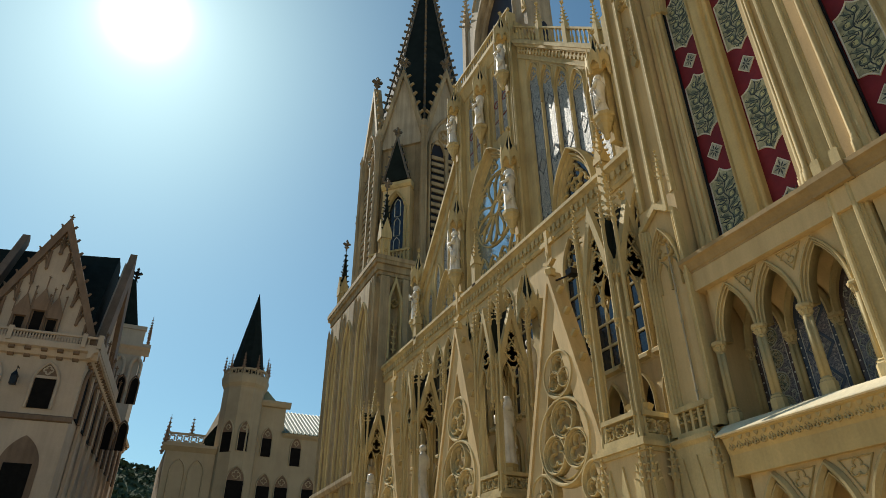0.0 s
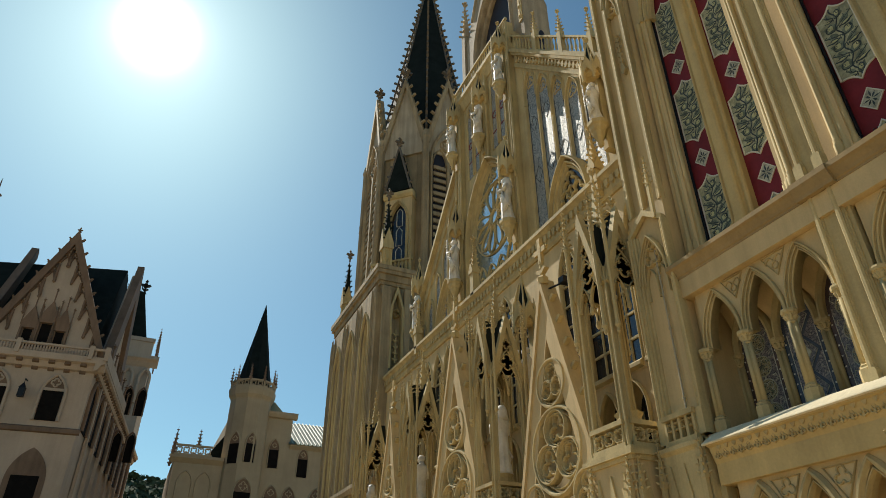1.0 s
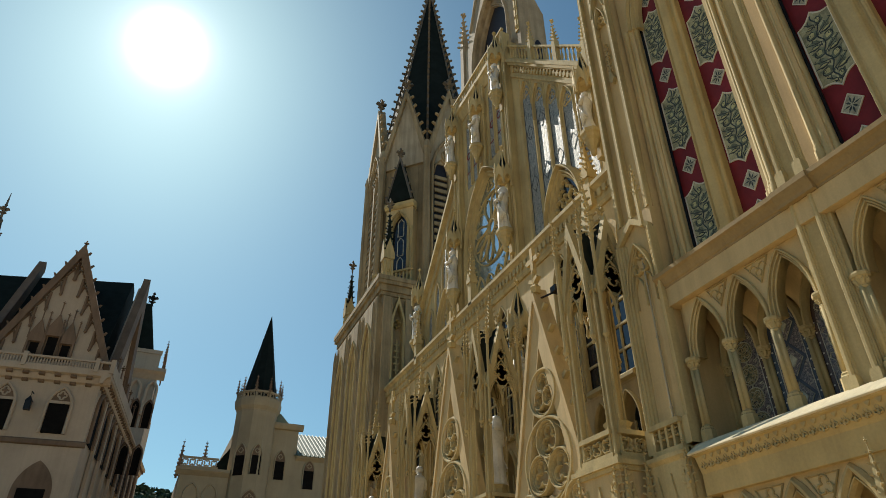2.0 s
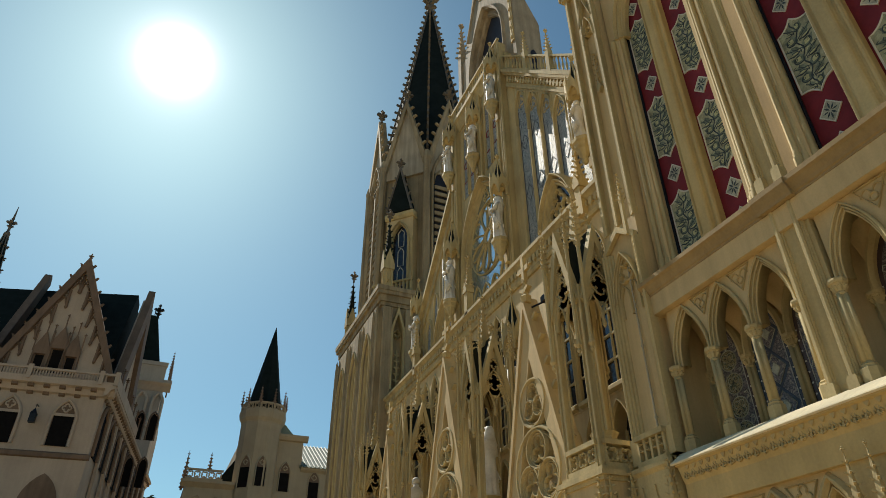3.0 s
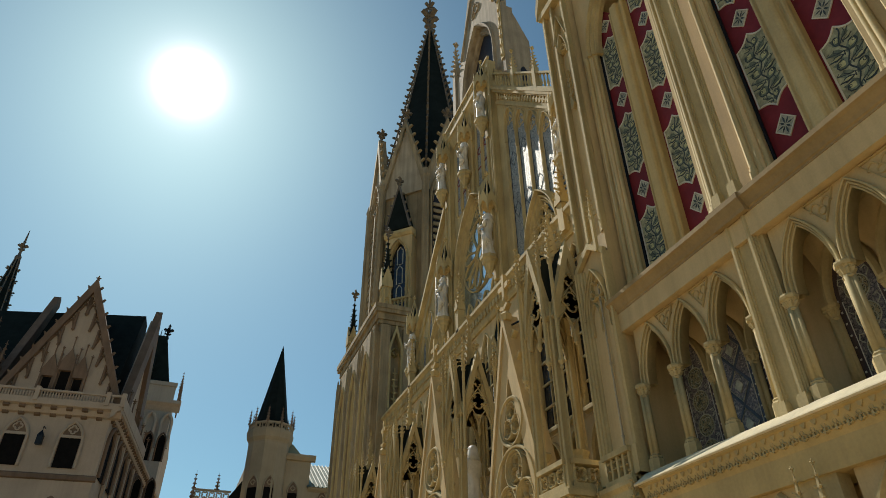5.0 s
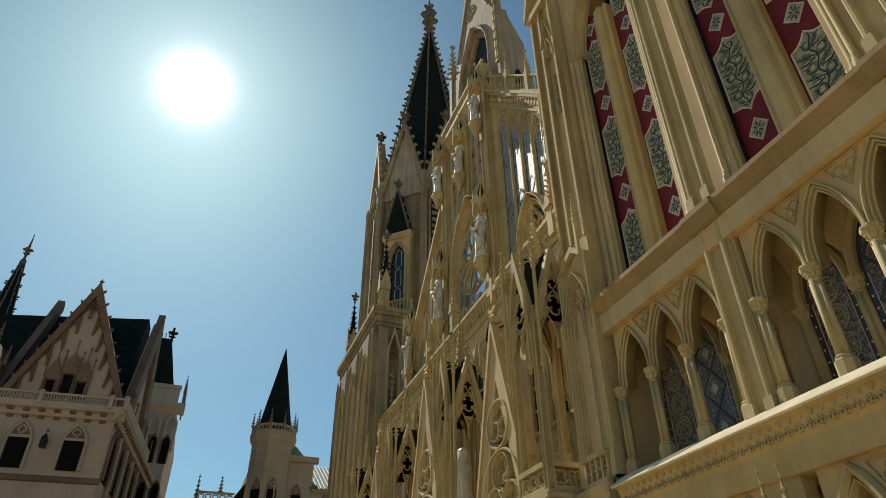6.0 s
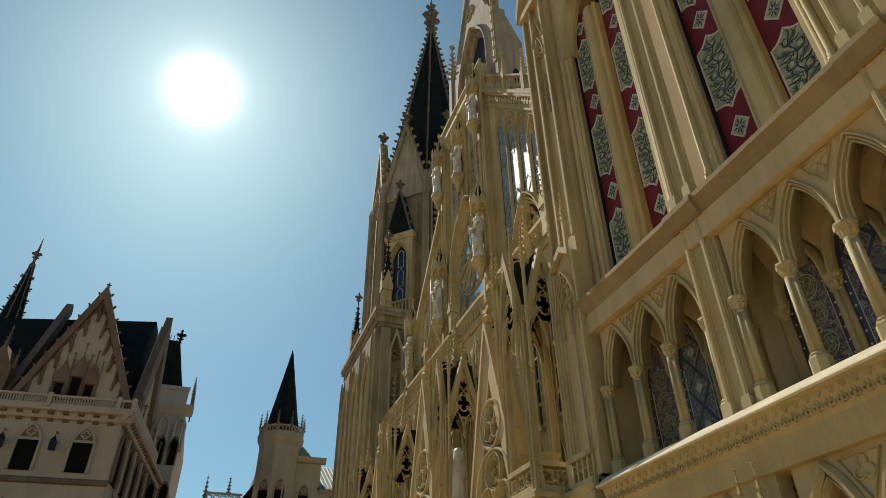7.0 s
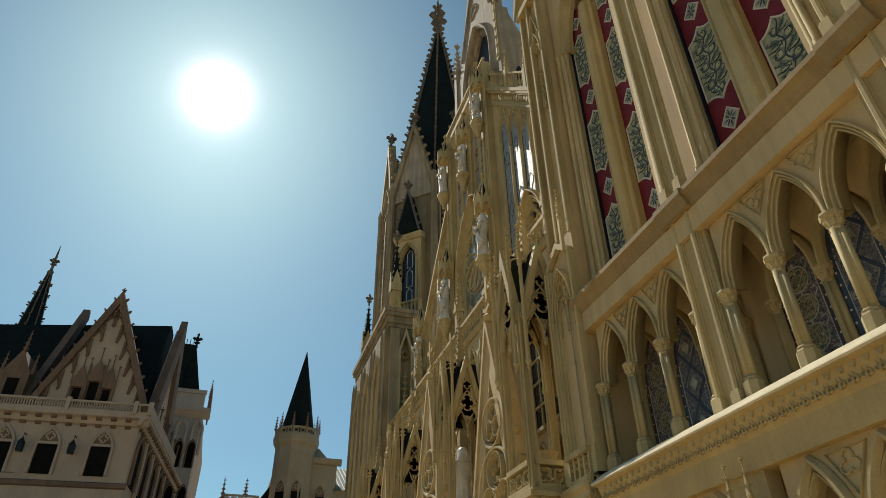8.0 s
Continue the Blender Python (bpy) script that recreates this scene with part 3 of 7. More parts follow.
def leaf_panel(win, F, wc, m, lo, hi, lean):
    """A tall cusped panel of painted vine scrolls on a pale ground."""
    h, a = 0.97, 0.335
    end = [(a * q / 6, h - 0.21 * (1 - (1 - q / 6) ** 2.4)) for q in range(7)]
    shape = [(q[0], -q[1]) for q in end] + list(reversed(end))
    shape = shape + [(-q[0], q[1]) for q in reversed(shape[1:-1])]
    pts = [(wc + q[0], min(max(m + q[1], lo), hi)) for q in shape]
    b = bmesh.new()
    prism(b, F, pts, 0.0, 0.012)
    lp = part("leaf_panel", b, LEAF_PANEL, win)
    dark, fill, pale = bmesh.new(), bmesh.new(), bmesh.new()
    low, high = max(lo + 0.06, m - 0.88), min(hi - 0.06, m + 0.88)
    step = 0.235
    n = max(2, int((high - low) / step))
    stem = [(wc + lean * 0.045 * math.sin((low + (high - low) * q / 32 - m) * math.pi / step), low + (high - low) * q / 32) for q in range(33)]
    bar(dark, F, stem, 0.026, 0.010, 0.020)
    for q in range(n):
        v = low + 0.02 + q * step
        sd = lean if q % 2 == 0 else -lean
        u = wc - sd * 0.03
        tight = 0.6 if v - m > 0.50 or m - v > 0.80 else 1.0
        # a large rolled leaf on one side, plain blades on the other
        prism(fill, F, blade(u + sd * 0.03, v + 0.02, sd * 0.28 * tight, 0.19, 0.38), 0.008, 0.015)
        bar(dark, F, curl(u, v, 0.31 * tight, 0.27, sd), 0.022, 0.010, 0.021)
        prism(pale, F, blade(u + sd * 0.12 * tight, v + 0.07, sd * 0.10 * tight, 0.12, 0.42), 0.008, 0.019)
        prism(dark, F, blade(u, v + 0.03, -sd * 0.29 * tight, 0.03, 0.20), 0.008, 0.018)
        prism(pale, F, blade(u - sd * 0.04, v + 0.035, -sd * 0.20 * tight, 0.03, 0.13), 0.010, 0.022)
        prism(fill, F, blade(u, v + 0.09, -sd * 0.27 * tight, 0.13, 0.26), 0.008, 0.016)
        bar(dark, F, [(u, v + 0.09), (u - sd * 0.12 * tight, v + 0.13), (u - sd * 0.27 * tight, v + 0.22), (u - sd * 0.22 * tight, v + 0.25)], 0.016, 0.010, 0.021)
        bar(dark, F, [(u - sd * 0.06, v + 0.10), (u - sd * 0.15 * tight, v + 0.19), (u - sd * 0.13 * tight, v + 0.24)], 0.014, 0.010, 0.021)
        bar(dark, F, circle(u + sd * 0.21 * tight, v + 0.14, 0.028, 8), 0.018, 0.010, 0.021, closed=True)
    part("leaf_scroll", dark, SCROLL, lp)
    part("leaf_body", fill, LEAF_FILL, lp)
    part("leaf_light", pale, LEAF_PALE, lp)
    b = bmesh.new()
    bar(b, F, pts, 0.036, 0.0, 0.026, closed=True, chamfer=0.2)
    part("pale_border", b, PALE_LINE, lp)


# window wall
bm = bmesh.new()
slab(bm, W10, NEAR, END, 18.6, 21.0, -1.6, -0.25)
part("upper_wall", bm, CREAM_PLAIN, nave)
for k in BAYS:
    top = END - PITCH * k
    c = top - 0.46 - 1.045
    bm = bmesh.new()
    arch_wall(bm, W10, top - PITCH, top, 8.3, 18.6, c, 1.10, 15.9, 18.2, -1.0, -0.25, n=10)
    part("window_wall", bm, CREAM_PLAIN, nave)
    bm = bmesh.new()
    for i, r in enumerate((1.16, 1.06, 0.98)):
        bar(bm, W10, [(c - r, 15.85)] + pointed(c, r, 15.9, 18.2 + (r - 1.1) * 1.3, 10) + [(c + r, 15.85)], 0.10, -0.35 - 0.08 * i, -0.14 - 0.08 * i)
    part("window_arch", bm, CREAM, nave)
    for s in (-1, 1):
        for i in range(3):
            y, x = c + s * (1.10 + 0.11 * i), 10.36 - 0.07 * i
            bm = bmesh.new()
            M = Matrix.Translation((x, y, 0))
            lathe(bm, [(0.085, 8.36), (0.085, 8.85), (0.062, 8.89), (0.072, 8.93), (0.055, 8.97), (0.052, 15.62), (0.07, 15.66), (0.06, 15.72), (0.085, 15.86), (0.085, 15.92)], 8, M)
            part("window_shaft", bm, CREAM, nave, smooth=True)
    # clustered mullion between the two lights
    bm = bmesh.new()
    slab(bm, W10, c - 0.285, c + 0.285, 8.36, 16.6, -0.75, -0.44)
    part("mullion", bm, CREAM_WARM, nave)
    half = [(0.285, 10.45), (0.285, 10.385), (0.262, 10.352), (0.225, 10.345), (0.195, 10.372), (0.165, 10.378), (0.145, 10.35), (0.135, 10.30), (0.105, 10.272), (0.06, 10.262)]
    for name, z0, z1, g in (("mullion_moulding", 8.80, 16.6, 1.0), ("mullion_base", 8.36, 8.80, 1.14)):
        sect = half + [(-p, q) for p, q in reversed(half)]
        bm = bmesh.new()
        prism(bm, PLAN, [(c + p * g, 10.45 + (q - 10.45) * g) for p, q in sect], z0, z1)
        bmesh.ops.recalc_face_normals(bm, faces=bm.faces[:])
        part(name, bm, CREAM_WARM if k == 0 else CREAM, nave)
    for side in (1, -1):
        wc = c + side * 0.68
        win = thing("painted_window", "tall crimson lancet window with pale leaf panels and diamonds", "window", (10.6, wc, 8.36), "tall crimson windows")
        F = west(10.55)
        bm = bmesh.new()
        prism(bm, F, [(wc - 0.52, 8.36)] + pointed(wc, 0.52, 15.9, 17.4) + [(wc + 0.52, 8.36)], -0.03, 0.0)
        part("crimson_pane", bm, RED_GLASS, win)
        bm = bmesh.new()
        bar(bm, F, [(wc + 0.40 * side, 8.36), (wc + 0.40 * side, 16.3)], 0.05, 0.0, 0.06)
        part("jamb_bead", bm, METAL, win)
        stag = (side == 1) if k % 2 == 0 else (side != 1)
        z0 = 9.51 - 2.91 + (1.41 if stag else 0.0)
        for i in range(4):
            v = z0 + 2.91 * i
            if v > 8.7 and v < 16.8:
                diamond_panel(win, F, wc, v)
            m = v + 1.455
            lo, hi = max(m - 0.97, 8.4), min(m + 0.97, 16.9)
            if hi - lo > 0.4:
                leaf_panel(win, F, wc, m, lo, hi, 1 if (i + k) % 2 else -1)

# lower arcade under the gallery
WL = west(9.84)
for i in range(12):
    c = 7.82 - 0.98 * (i % 3) - PITCH * (i // 3)
    bm = bmesh.new()
    arch_wall(bm, WL, c - 0.49, c + 0.49, 1.0, 3.85, c, 0.39, 2.75, 3.68, -0.25, -0.02)
    part("lower_arch", bm, CREAM_PLAIN, nave)
    bm = bmesh.new()
    bar(bm, WL, [(c - 0.42, 2.6)] + pointed(c, 0.42, 2.75, 3.76) + [(c + 0.42, 2.6)], 0.13, -0.1, 0.07)
    bar(bm, WL, [(c - 0.36, 2.6)] + pointed(c, 0.36, 2.75, 3.62) + [(c + 0.36, 2.6)], 0.07, -0.2, 0.0)
    part("lower_arch_moulding", bm, CREAM, nave)
    if i % 3 < 2:
        s = c - 0.49
        bm = bmesh.new()
        bar(bm, WL, [(s - 0.28, 3.76), (s + 0.28, 3.76), (s, 3.25)], 0.035, -0.02, 0.02, closed=True)
        bar(bm, WL, foil(s, 3.6, 0.15, 3, 90), 0.03, -0.02, 0.015, closed=True)
        part("lower_spandrel", bm, CREAM, nave)
for k in range(4):
    c = END - 0.12 - PITCH * k + 0.34
    bm = bmesh.new()
    slab(bm, WL, c - 0.32, c + 0.32, 0, 3.85, -0.2, 0.03)
    part("lower_pier", bm, CREAM, nave)
    for s in (-1, 1):
        if k == 0:
            continue
        bm = bmesh.new()
        box(bm, 9.60, 9.68, c + s * 0.17 - 0.04, c + s * 0.17 + 0.04, 0.5, 3.3)
        spirelet(bm, 9.64, c + s * 0.17, 3.3, 3.95, 0.07, 4, 4, 0.06)
        finial(bm, 9.64, c + s * 0.17, 3.92, 0.12)
        part("crocketed_pinnacle", bm, CREAM, nave)
# body of the nave behind the wall
bm = bmesh.new()
slab(bm, W10, NEAR, END, 0, 20.9, -14, -1.72)
part("nave_core", bm, CREAM_PLAIN, nave)

# ---- corner buttress between nave and front ----
buttress = thing("corner_buttress", "tall cream corner buttress with gabled niche panels and a thin pipe", "buttress", (9.9, 9.2, 0))
B = west(9.7)
bm = bmesh.new()
slab(bm, B, END + 0.03, 9.85, 0, 10.2, -2.2, -0.22)
slab(bm, B, END + 0.03, 9.85, 10.2, 19.6, -2.2, -0.35)
part("body", bm, CREAM_PLAIN, buttress)
for y, d in ((8.70, 1), (9.74, -1)):
    bm = bmesh.new()
    prism(bm, PLAN, [(y + d * p, 9.95 - q) for p, q in ((-0.08, 0.0), (-0.08, 0.20), (-0.05, 0.22), (-0.02, 0.20), (-0.015, 0.17), (0.01, 0.165), (0.03, 0.18), (0.05, 0.165), (0.055, 0.13), (0.075, 0.125), (0.09, 0.135), (0.105, 0.12), (0.11, 0.08), (0.14, 0.06), (0.16, 0.0))], 4.8, 9.6)
    part("jamb", bm, CREAM, buttress)
    bm = bmesh.new()
    prism(bm, PLAN, [(y + d * p, 9.95 - q) for p, q in ((-0.10, 0.0), (-0.10, 0.24), (0.12, 0.20), (0.18, 0.0))], 4.8, 5.3)
    part("jamb_base", bm, CREAM, buttress)
bm = bmesh.new()
prism(bm, B, [(8.66, 9.15), (8.66, 9.72), (9.22, 10.15), (9.82, 9.72), (9.82, 9.15), (9.74, 9.15), (9.74, 9.62), (9.22, 9.98), (8.74, 9.62), (8.74, 9.15)], -0.2, -0.09)
arch_sweep(bm, B, 9.22, 0.33, 8.3, 9.30, rolls(0.0, -0.16, 3, 0.018, 0.04, -0.24))
bar(bm, B, foil(9.22, 8.92, 0.27, 4, 45), 0.05, -0.24, -0.13, closed=True)
for q in (-0.165, 0.165):
    bar(bm, B, [(9.22 + q - 0.16, 7.9)] + pointed(9.22 + q, 0.16, 8.25, 8.65, 6) + [(9.22 + q + 0.16, 7.9)], 0.035, -0.24, -0.15)
part("gabled_head", bm, CREAM, buttress)
bm = bmesh.new()
tube(bm, [(9.86, 9.12, 5.35), (9.86, 9.12, 9.0)], 0.022, 6)
for z in (5.6, 7.1, 8.6):
    lathe(bm, [(0.035, z - 0.02), (0.035, z + 0.02)], 6, Matrix.Translation((9.86, 9.12, 0)))
part("rain_pipe", bm, PIPE, buttress)
bm = bmesh.new()
slab(bm, B, 8.80, 9.66, 4.72, 4.82, -0.2, 0.03)
slab(bm, B, 8.80, 9.66, 5.22, 5.32, -0.2, 0.05)
for i in range(5):
    slab(bm, B, 8.82 + 0.19 * i, 8.88 + 0.19 * i, 4.82, 5.22, -0.12, 0.0)
for i in range(4):
    bar(bm, B, foil(8.945 + 0.19 * i, 5.09, 0.09, 4, 45), 0.03, -0.1, -0.01, closed=True)
part("pierced_parapet", bm, CREAM, buttress)
bm = bmesh.new()
slab(bm, B, 8.66, 9.82, 0, 4.72, -0.3, 0.05)
run(bm, B, [(0.0, 4.5), (0.12, 4.62), (0.12, 4.7), (0, 4.74)], 8.66, 9.85)
for i in range(3):
    c = 8.86 + 0.36 * i
    prism(bm, B, [(c - 0.13, 1.0), (c - 0.13, 3.5), (c, 4.35), (c + 0.13, 3.5), (c + 0.13, 1.0)], 0.05, 0.09)
part("plinth", bm, CREAM, buttress)
for y in (8.72, 9.80):
    bm = bmesh.new()
    box(bm, 9.54, 9.62, y - 0.04, y + 0.04, 1.0, 4.0)
    spirelet(bm, 9.58, y, 4.0, 4.78, 0.08, 4, 5, 0.07)
    finial(bm, 9.58, y, 4.75, 0.14)
    part("crocketed_pinnacle", bm, CREAM, buttress)
# upper stage with a tall arched panel and a hanging crocketed relief
bm = bmesh.new()
for y in (8.72, 9.30, 9.74):
    slab(bm, B, y - 0.05, y + 0.05, 10.2, 19.4, -0.4, -0.20)
    lathe(bm, [(0.03, 10.2), (0.03, 19.4)], 6, Matrix.Translation((9.9, y - 0.06, 0)))
part("panel_rib", bm, CREAM, buttress)
bm = bmesh.new()
bar(bm, B, [(8.78, 16.6)] + pointed(9.03, 0.24, 16.7, 17.6) + [(9.28, 16.6)], 0.08, -0.4, -0.18)
bar(bm, B, foil(9.03, 17.0, 0.18, 3, 90), 0.04, -0.38, -0.22, closed=True)
bar(bm, B, [(8.74, 17.4), (9.03, 18.5), (9.32, 17.4)], 0.07, -0.38, -0.16)
part("panel_arch", bm, CREAM, buttress)
bm = bmesh.new()
prism(bm, B, [(8.58, 19.3), (8.58, 19.75), (9.24, 22.2), (9.92, 19.75), (9.92, 19.3), (9.24, 21.3)], -1.0, -0.08)
slab(bm, B, 8.64, 9.86, 19.2, 19.45, -1.0, -0.12)
part("gable_cap", bm, CREAM, buttress)
bm = bmesh.new()
tube(bm, [(9.97, 9.03, 14.7), (9.97, 9.03, 15.9)], 0.025, 5)
prism(bm, B, [(8.93, 14.65), (9.03, 15.0), (9.13, 14.65), (9.03, 14.5)], -0.36, -0.24)
for i in range(5):
    for s in (-1, 1):
        crocket(bm, (9.97, 9.03, 15.0 + 0.2 * i), (0, s, 0), (0, 0, 1), 0.08)
finial(bm, 9.97, 9.03, 15.85, 0.22)
part("crocketed_relief", bm, CREAM, buttress)
bm = bmesh.new()
box(bm, 9.74, 9.82, 8.80, 8.88, 9.7, 10.6)
spirelet(bm, 9.78, 8.84, 10.6, 11.4, 0.07, 4, 5, 0.06)
finial(bm, 9.78, 8.84, 11.35, 0.14)
part("slim_pinnacle", bm, CREAM, buttress)

# ---- west front of the church ----
front = thing("church_facade", "ornate cream gothic church front with rose window and raking parapets", "church", (12.6, 20.6, 0))
W12 = west(12.1)
# lower wall with tall four-light windows behind the gables
for c, u0, u1 in ((13.6, 9.86, 16.95), (20.3, 16.95, 23.6), (26.9, 23.6, 33.9)):
    lights = [c - 1.785 + 1.19 * i for i in range(4)]
    edges = [u0] + [(a + b) / 2 for a, b in zip(lights, lights[1:])] + [u1]
    for i, lc in enumerate(lights):
        bm = bmesh.new()
        arch_wall(bm, W12, edges[i], edges[i + 1], 7.75, 13.7, lc, 0.51, 11.9, 13.15, -0.5, 0.0, sill=8.0)
        arch_wall(bm, W12, edges[i], edges[i + 1], 0, 7.75, lc, 0.40, 6.7, 7.5, -0.5, -0.02, sill=5.3)
        part("window_bay", bm, CREAM_PLAIN, front)
        bm = bmesh.new()
        bar(bm, W12, [(lc - 0.53, 8.0)] + pointed(lc, 0.53, 11.9, 13.2) + [(lc + 0.53, 8.0)], 0.09, -0.1, 0.06)
        run(bm, W12, [(0, 7.8), (0.14, 7.85), (0.14, 7.95), (0, 8.05)], lc - 0.5, lc + 0.5)
        part("window_surround", bm, CREAM, front)
        win = thing("lower_window", "tall dark leaded window with pale glazing bars and a traceried head", "window", (12.4, lc, 8.0), "tall dark windows of the front")
        bm = bmesh.new()
        prism(bm, W12, [(lc - 0.52, 7.95)] + pointed(lc, 0.52, 11.9, 13.15) + [(lc + 0.52, 7.95)], -0.18, -0.13)
        part("pane", bm, GLASS, win)
        bm = bmesh.new()
        for v in (8.75, 9.5, 10.25, 11.0, 11.75):
            slab(bm, W12, lc - 0.51, lc + 0.51, v - 0.035, v + 0.035, -0.14, -0.07)
        slab(bm, W12, lc - 0.03, lc + 0.03, 8.0, 12.0, -0.14, -0.08)
        part("glazing_bars", bm, CREAM, win)
        bm = bmesh.new()
        bar(bm, W12, foil(lc, 12.4, 0.38, 4, 45), 0.06, -0.15, -0.04, closed=True)
        for s in (-1, 1):
            bar(bm, W12, [(lc + s * 0.25 - 0.24, 11.75)] + pointed(lc + s * 0.25, 0.24, 11.75, 12.2, 5) + [(lc + s * 0.25 + 0.24, 11.75)], 0.05, -0.15, -0.05)
        part("tracery_head", bm, CREAM, win)
        bm = bmesh.new()
        prism(bm, W12, [(lc - 0.41, 5.25)] + pointed(lc, 0.41, 6.7, 7.5) + [(lc + 0.41, 5.25)], -0.46, -0.42)
        part("lower_pane", bm, GLASS, win)
        bm = bmesh.new()
        bar(bm, W12, [(lc - 0.42, 5.3)] + pointed(lc, 0.42, 6.7, 7.55) + [(lc + 0.42, 5.3)], 0.10, -0.1, 0.08)
        lathe(bm, [(0.05, 5.3), (0.05, 6.7)], 6, Matrix.Translation((12.2, lc, 0)))
        part("lower_surround", bm, CREAM, win)
# carved cornice over the lower wall
bm = bmesh.new()
run(bm, W12, [(-0.6, 13.5), (0.08, 13.5), (0.14, 13.62), (0.10, 13.68), (0.10, 14.12), (0.22, 14.24), (0.30, 14.28), (0.30, 14.42), (-0.6, 14.55)], 9.86, 33.9)
part("cornice", bm, CREAM, front)
lb = bmesh.new()
prism(lb, frame_of((0, 0, 0), (0, 1, 0), (-1, 0, 0)), [(-0.10, 0.16), (-0.08, 0.0), (-0.12, -0.05), (-0.05, -0.08), (0, -0.16), (0.05, -0.08), (0.12, -0.05), (0.08, 0.0), (0.10, 0.16)], 0.0, 0.07)
leaf_part = local_part("cornice_leaf", lb, CREAM, front)
put(leaf_part, 11.99, 10.1, 13.94)
for i in range(1, 84):
    again(leaf_part, 11.99, 10.1 + 0.282 * i, 13.94)

# upper wall with raking shoulders
UP = west(12.75)
LAN = [17.45, 16.50, 15.55, 14.60, 13.65]


def rake(u):
    return 26.3 - (18.4 - u) * 1.075


for i, lc in enumerate(LAN):
    bm = bmesh.new()
    u0, u1 = lc - 0.475, lc + 0.475
    if i == 0:
        u1 = 18.6
    if i == 4:
        u0 = 12.4
    top = rake(lc) - 1.55
    arch = pointed(lc, 0.37, top - 0.9, top)
    prism(bm, UP, [(u0, 14.4), (lc - 0.37, 14.4)] + arch[:9] + [(lc, rake(lc)), (u0, rake(u0))], -0.4, 0.0)
    prism(bm, UP, [(u1, 14.4), (u1, rake(u1)), (lc, rake(lc))] + arch[8:] + [(lc + 0.37, 14.4)], -0.4, 0.0)
    part("shoulder_wall", bm, CREAM, front)
for lc in LAN:
    top = rake(lc) - 1.55
    win = thing("lancet_window", "tall narrow leaded lancet window with sparkling patterned glass", "window", (13.0, lc, 14.5), "lancets of the raking shoulder")
    bm = bmesh.new()
    prism(bm, UP, [(lc - 0.38, 14.4)] + pointed(lc, 0.38, top - 0.9, top) + [(lc + 0.38, 14.4)], -0.10, -0.035)
    part("pane", bm, LANCET_GLASS, win)
    bm = bmesh.new()
    for v in (15.2, 18.0, 20.8, 23.0):
        if v < top - 1.2:
            bar(bm, UP, [(lc, v - 0.42), (lc + 0.27, v), (lc, v + 0.42), (lc - 0.27, v)], 0.035, -0.04, -0.02, closed=True)
    for q in (-0.31, 0.31):
        bar(bm, UP, [(lc + q, 14.4), (lc + q, top - 0.9)], 0.025, -0.04, -0.02)
    part("lead_diamonds", bm, METAL, win)
    bm = bmesh.new()
    bar(bm, UP, [(lc - 0.39, 14.4)] + pointed(lc, 0.39, top - 0.9, top + 0.06) + [(lc + 0.39, 14.4)], 0.06, -0.1, 0.02)
    bar(bm, UP, foil(lc, top - 0.52, 0.28, 3, 90), 0.05, -0.1, 0.0, closed=True)
    part("surround", bm, CREAM, win)
    bm = bmesh.new()
    bar(bm, UP, [(lc + 0.475, 14.4), (lc + 0.475, rake(lc + 0.475) - 1.3)], 0.08, -0.05, 0.045)
    part("shaft", bm, CREAM, win)
    # moulded hood over the lancet head
    bm = bmesh.new()
    bar(bm, UP, [(lc - 0.44, top - 1.6)] + pointed(lc, 0.44, top - 0.8, top + 0.22) + [(lc + 0.44, top - 1.6)], 0.06, -0.02, 0.10)
    part("hood", bm, CREAM, win)
# raking frieze, its carved leaves and the stepped balustrade
bm = bmesh.new()
for w, lo, hi in ((0.10, -1.15, -1.0), (0.04, -1.0, -0.35), (0.22, -0.35, -0.2), (0.32, -0.2, 0.0)):
    prism(bm, UP, [(12.4, rake(12.4) + lo), (18.5, rake(18.5) + lo), (18.5, rake(18.5) + hi), (12.4, rake(12.4) + hi)], -0.3, w)
part("raking_frieze", bm, CREAM, front)
for i in range(26):
    u = 12.6 + 0.225 * i
    again(leaf_part, 12.70, u, rake(u) - 0.66)
bm = bmesh.new()
prism(bm, UP, [(12.4, rake(12.4)), (18.5, rake(18.5)), (18.5, rake(18.5) + 0.14), (12.4, rake(12.4) + 0.14)], -0.1, 0.18)
part("balustrade_foot", bm, CREAM, front)
bm = bmesh.new()
prism(bm, UP, [(12.4, rake(12.4) + 0.98), (18.5, rake(18.5) + 0.98), (18.5, rake(18.5) + 1.1), (12.4, rake(12.4) + 1.1)], -0.06, 0.14)
part("handrail", bm, CREAM, front)
lb = bmesh.new()
lathe(lb, [(0.05, 0), (0.05, 0.06), (0.03, 0.12), (0.065, 0.35), (0.03, 0.62), (0.03, 0.8), (0.055, 0.86), (0.055, 1.04)], 6)
baluster = local_part("baluster", lb, CREAM, front)
put(baluster, 12.7, 12.7, rake(12.7) + 0.05)
for i in range(1, 24):
    u = 12.7 + 0.245 * i
    again(baluster, 12.7, u, rake(u) + 0.05)
for u in (12.95, 14.75, 16.55):
    bm = bmesh.new()
    box(bm, 12.56, 12.80, u - 0.12, u + 0.12, rake(u) - 0.1, rake(u) + 1.3)
    spirelet(bm, 12.67, u, rake(u) + 1.3, rake(u) + 2.5, 0.13, 4, 5, 0.09)
    finial(bm, 12.67, u, rake(u) + 2.45, 0.35)
    part("balustrade_post", bm, CREAM, front)

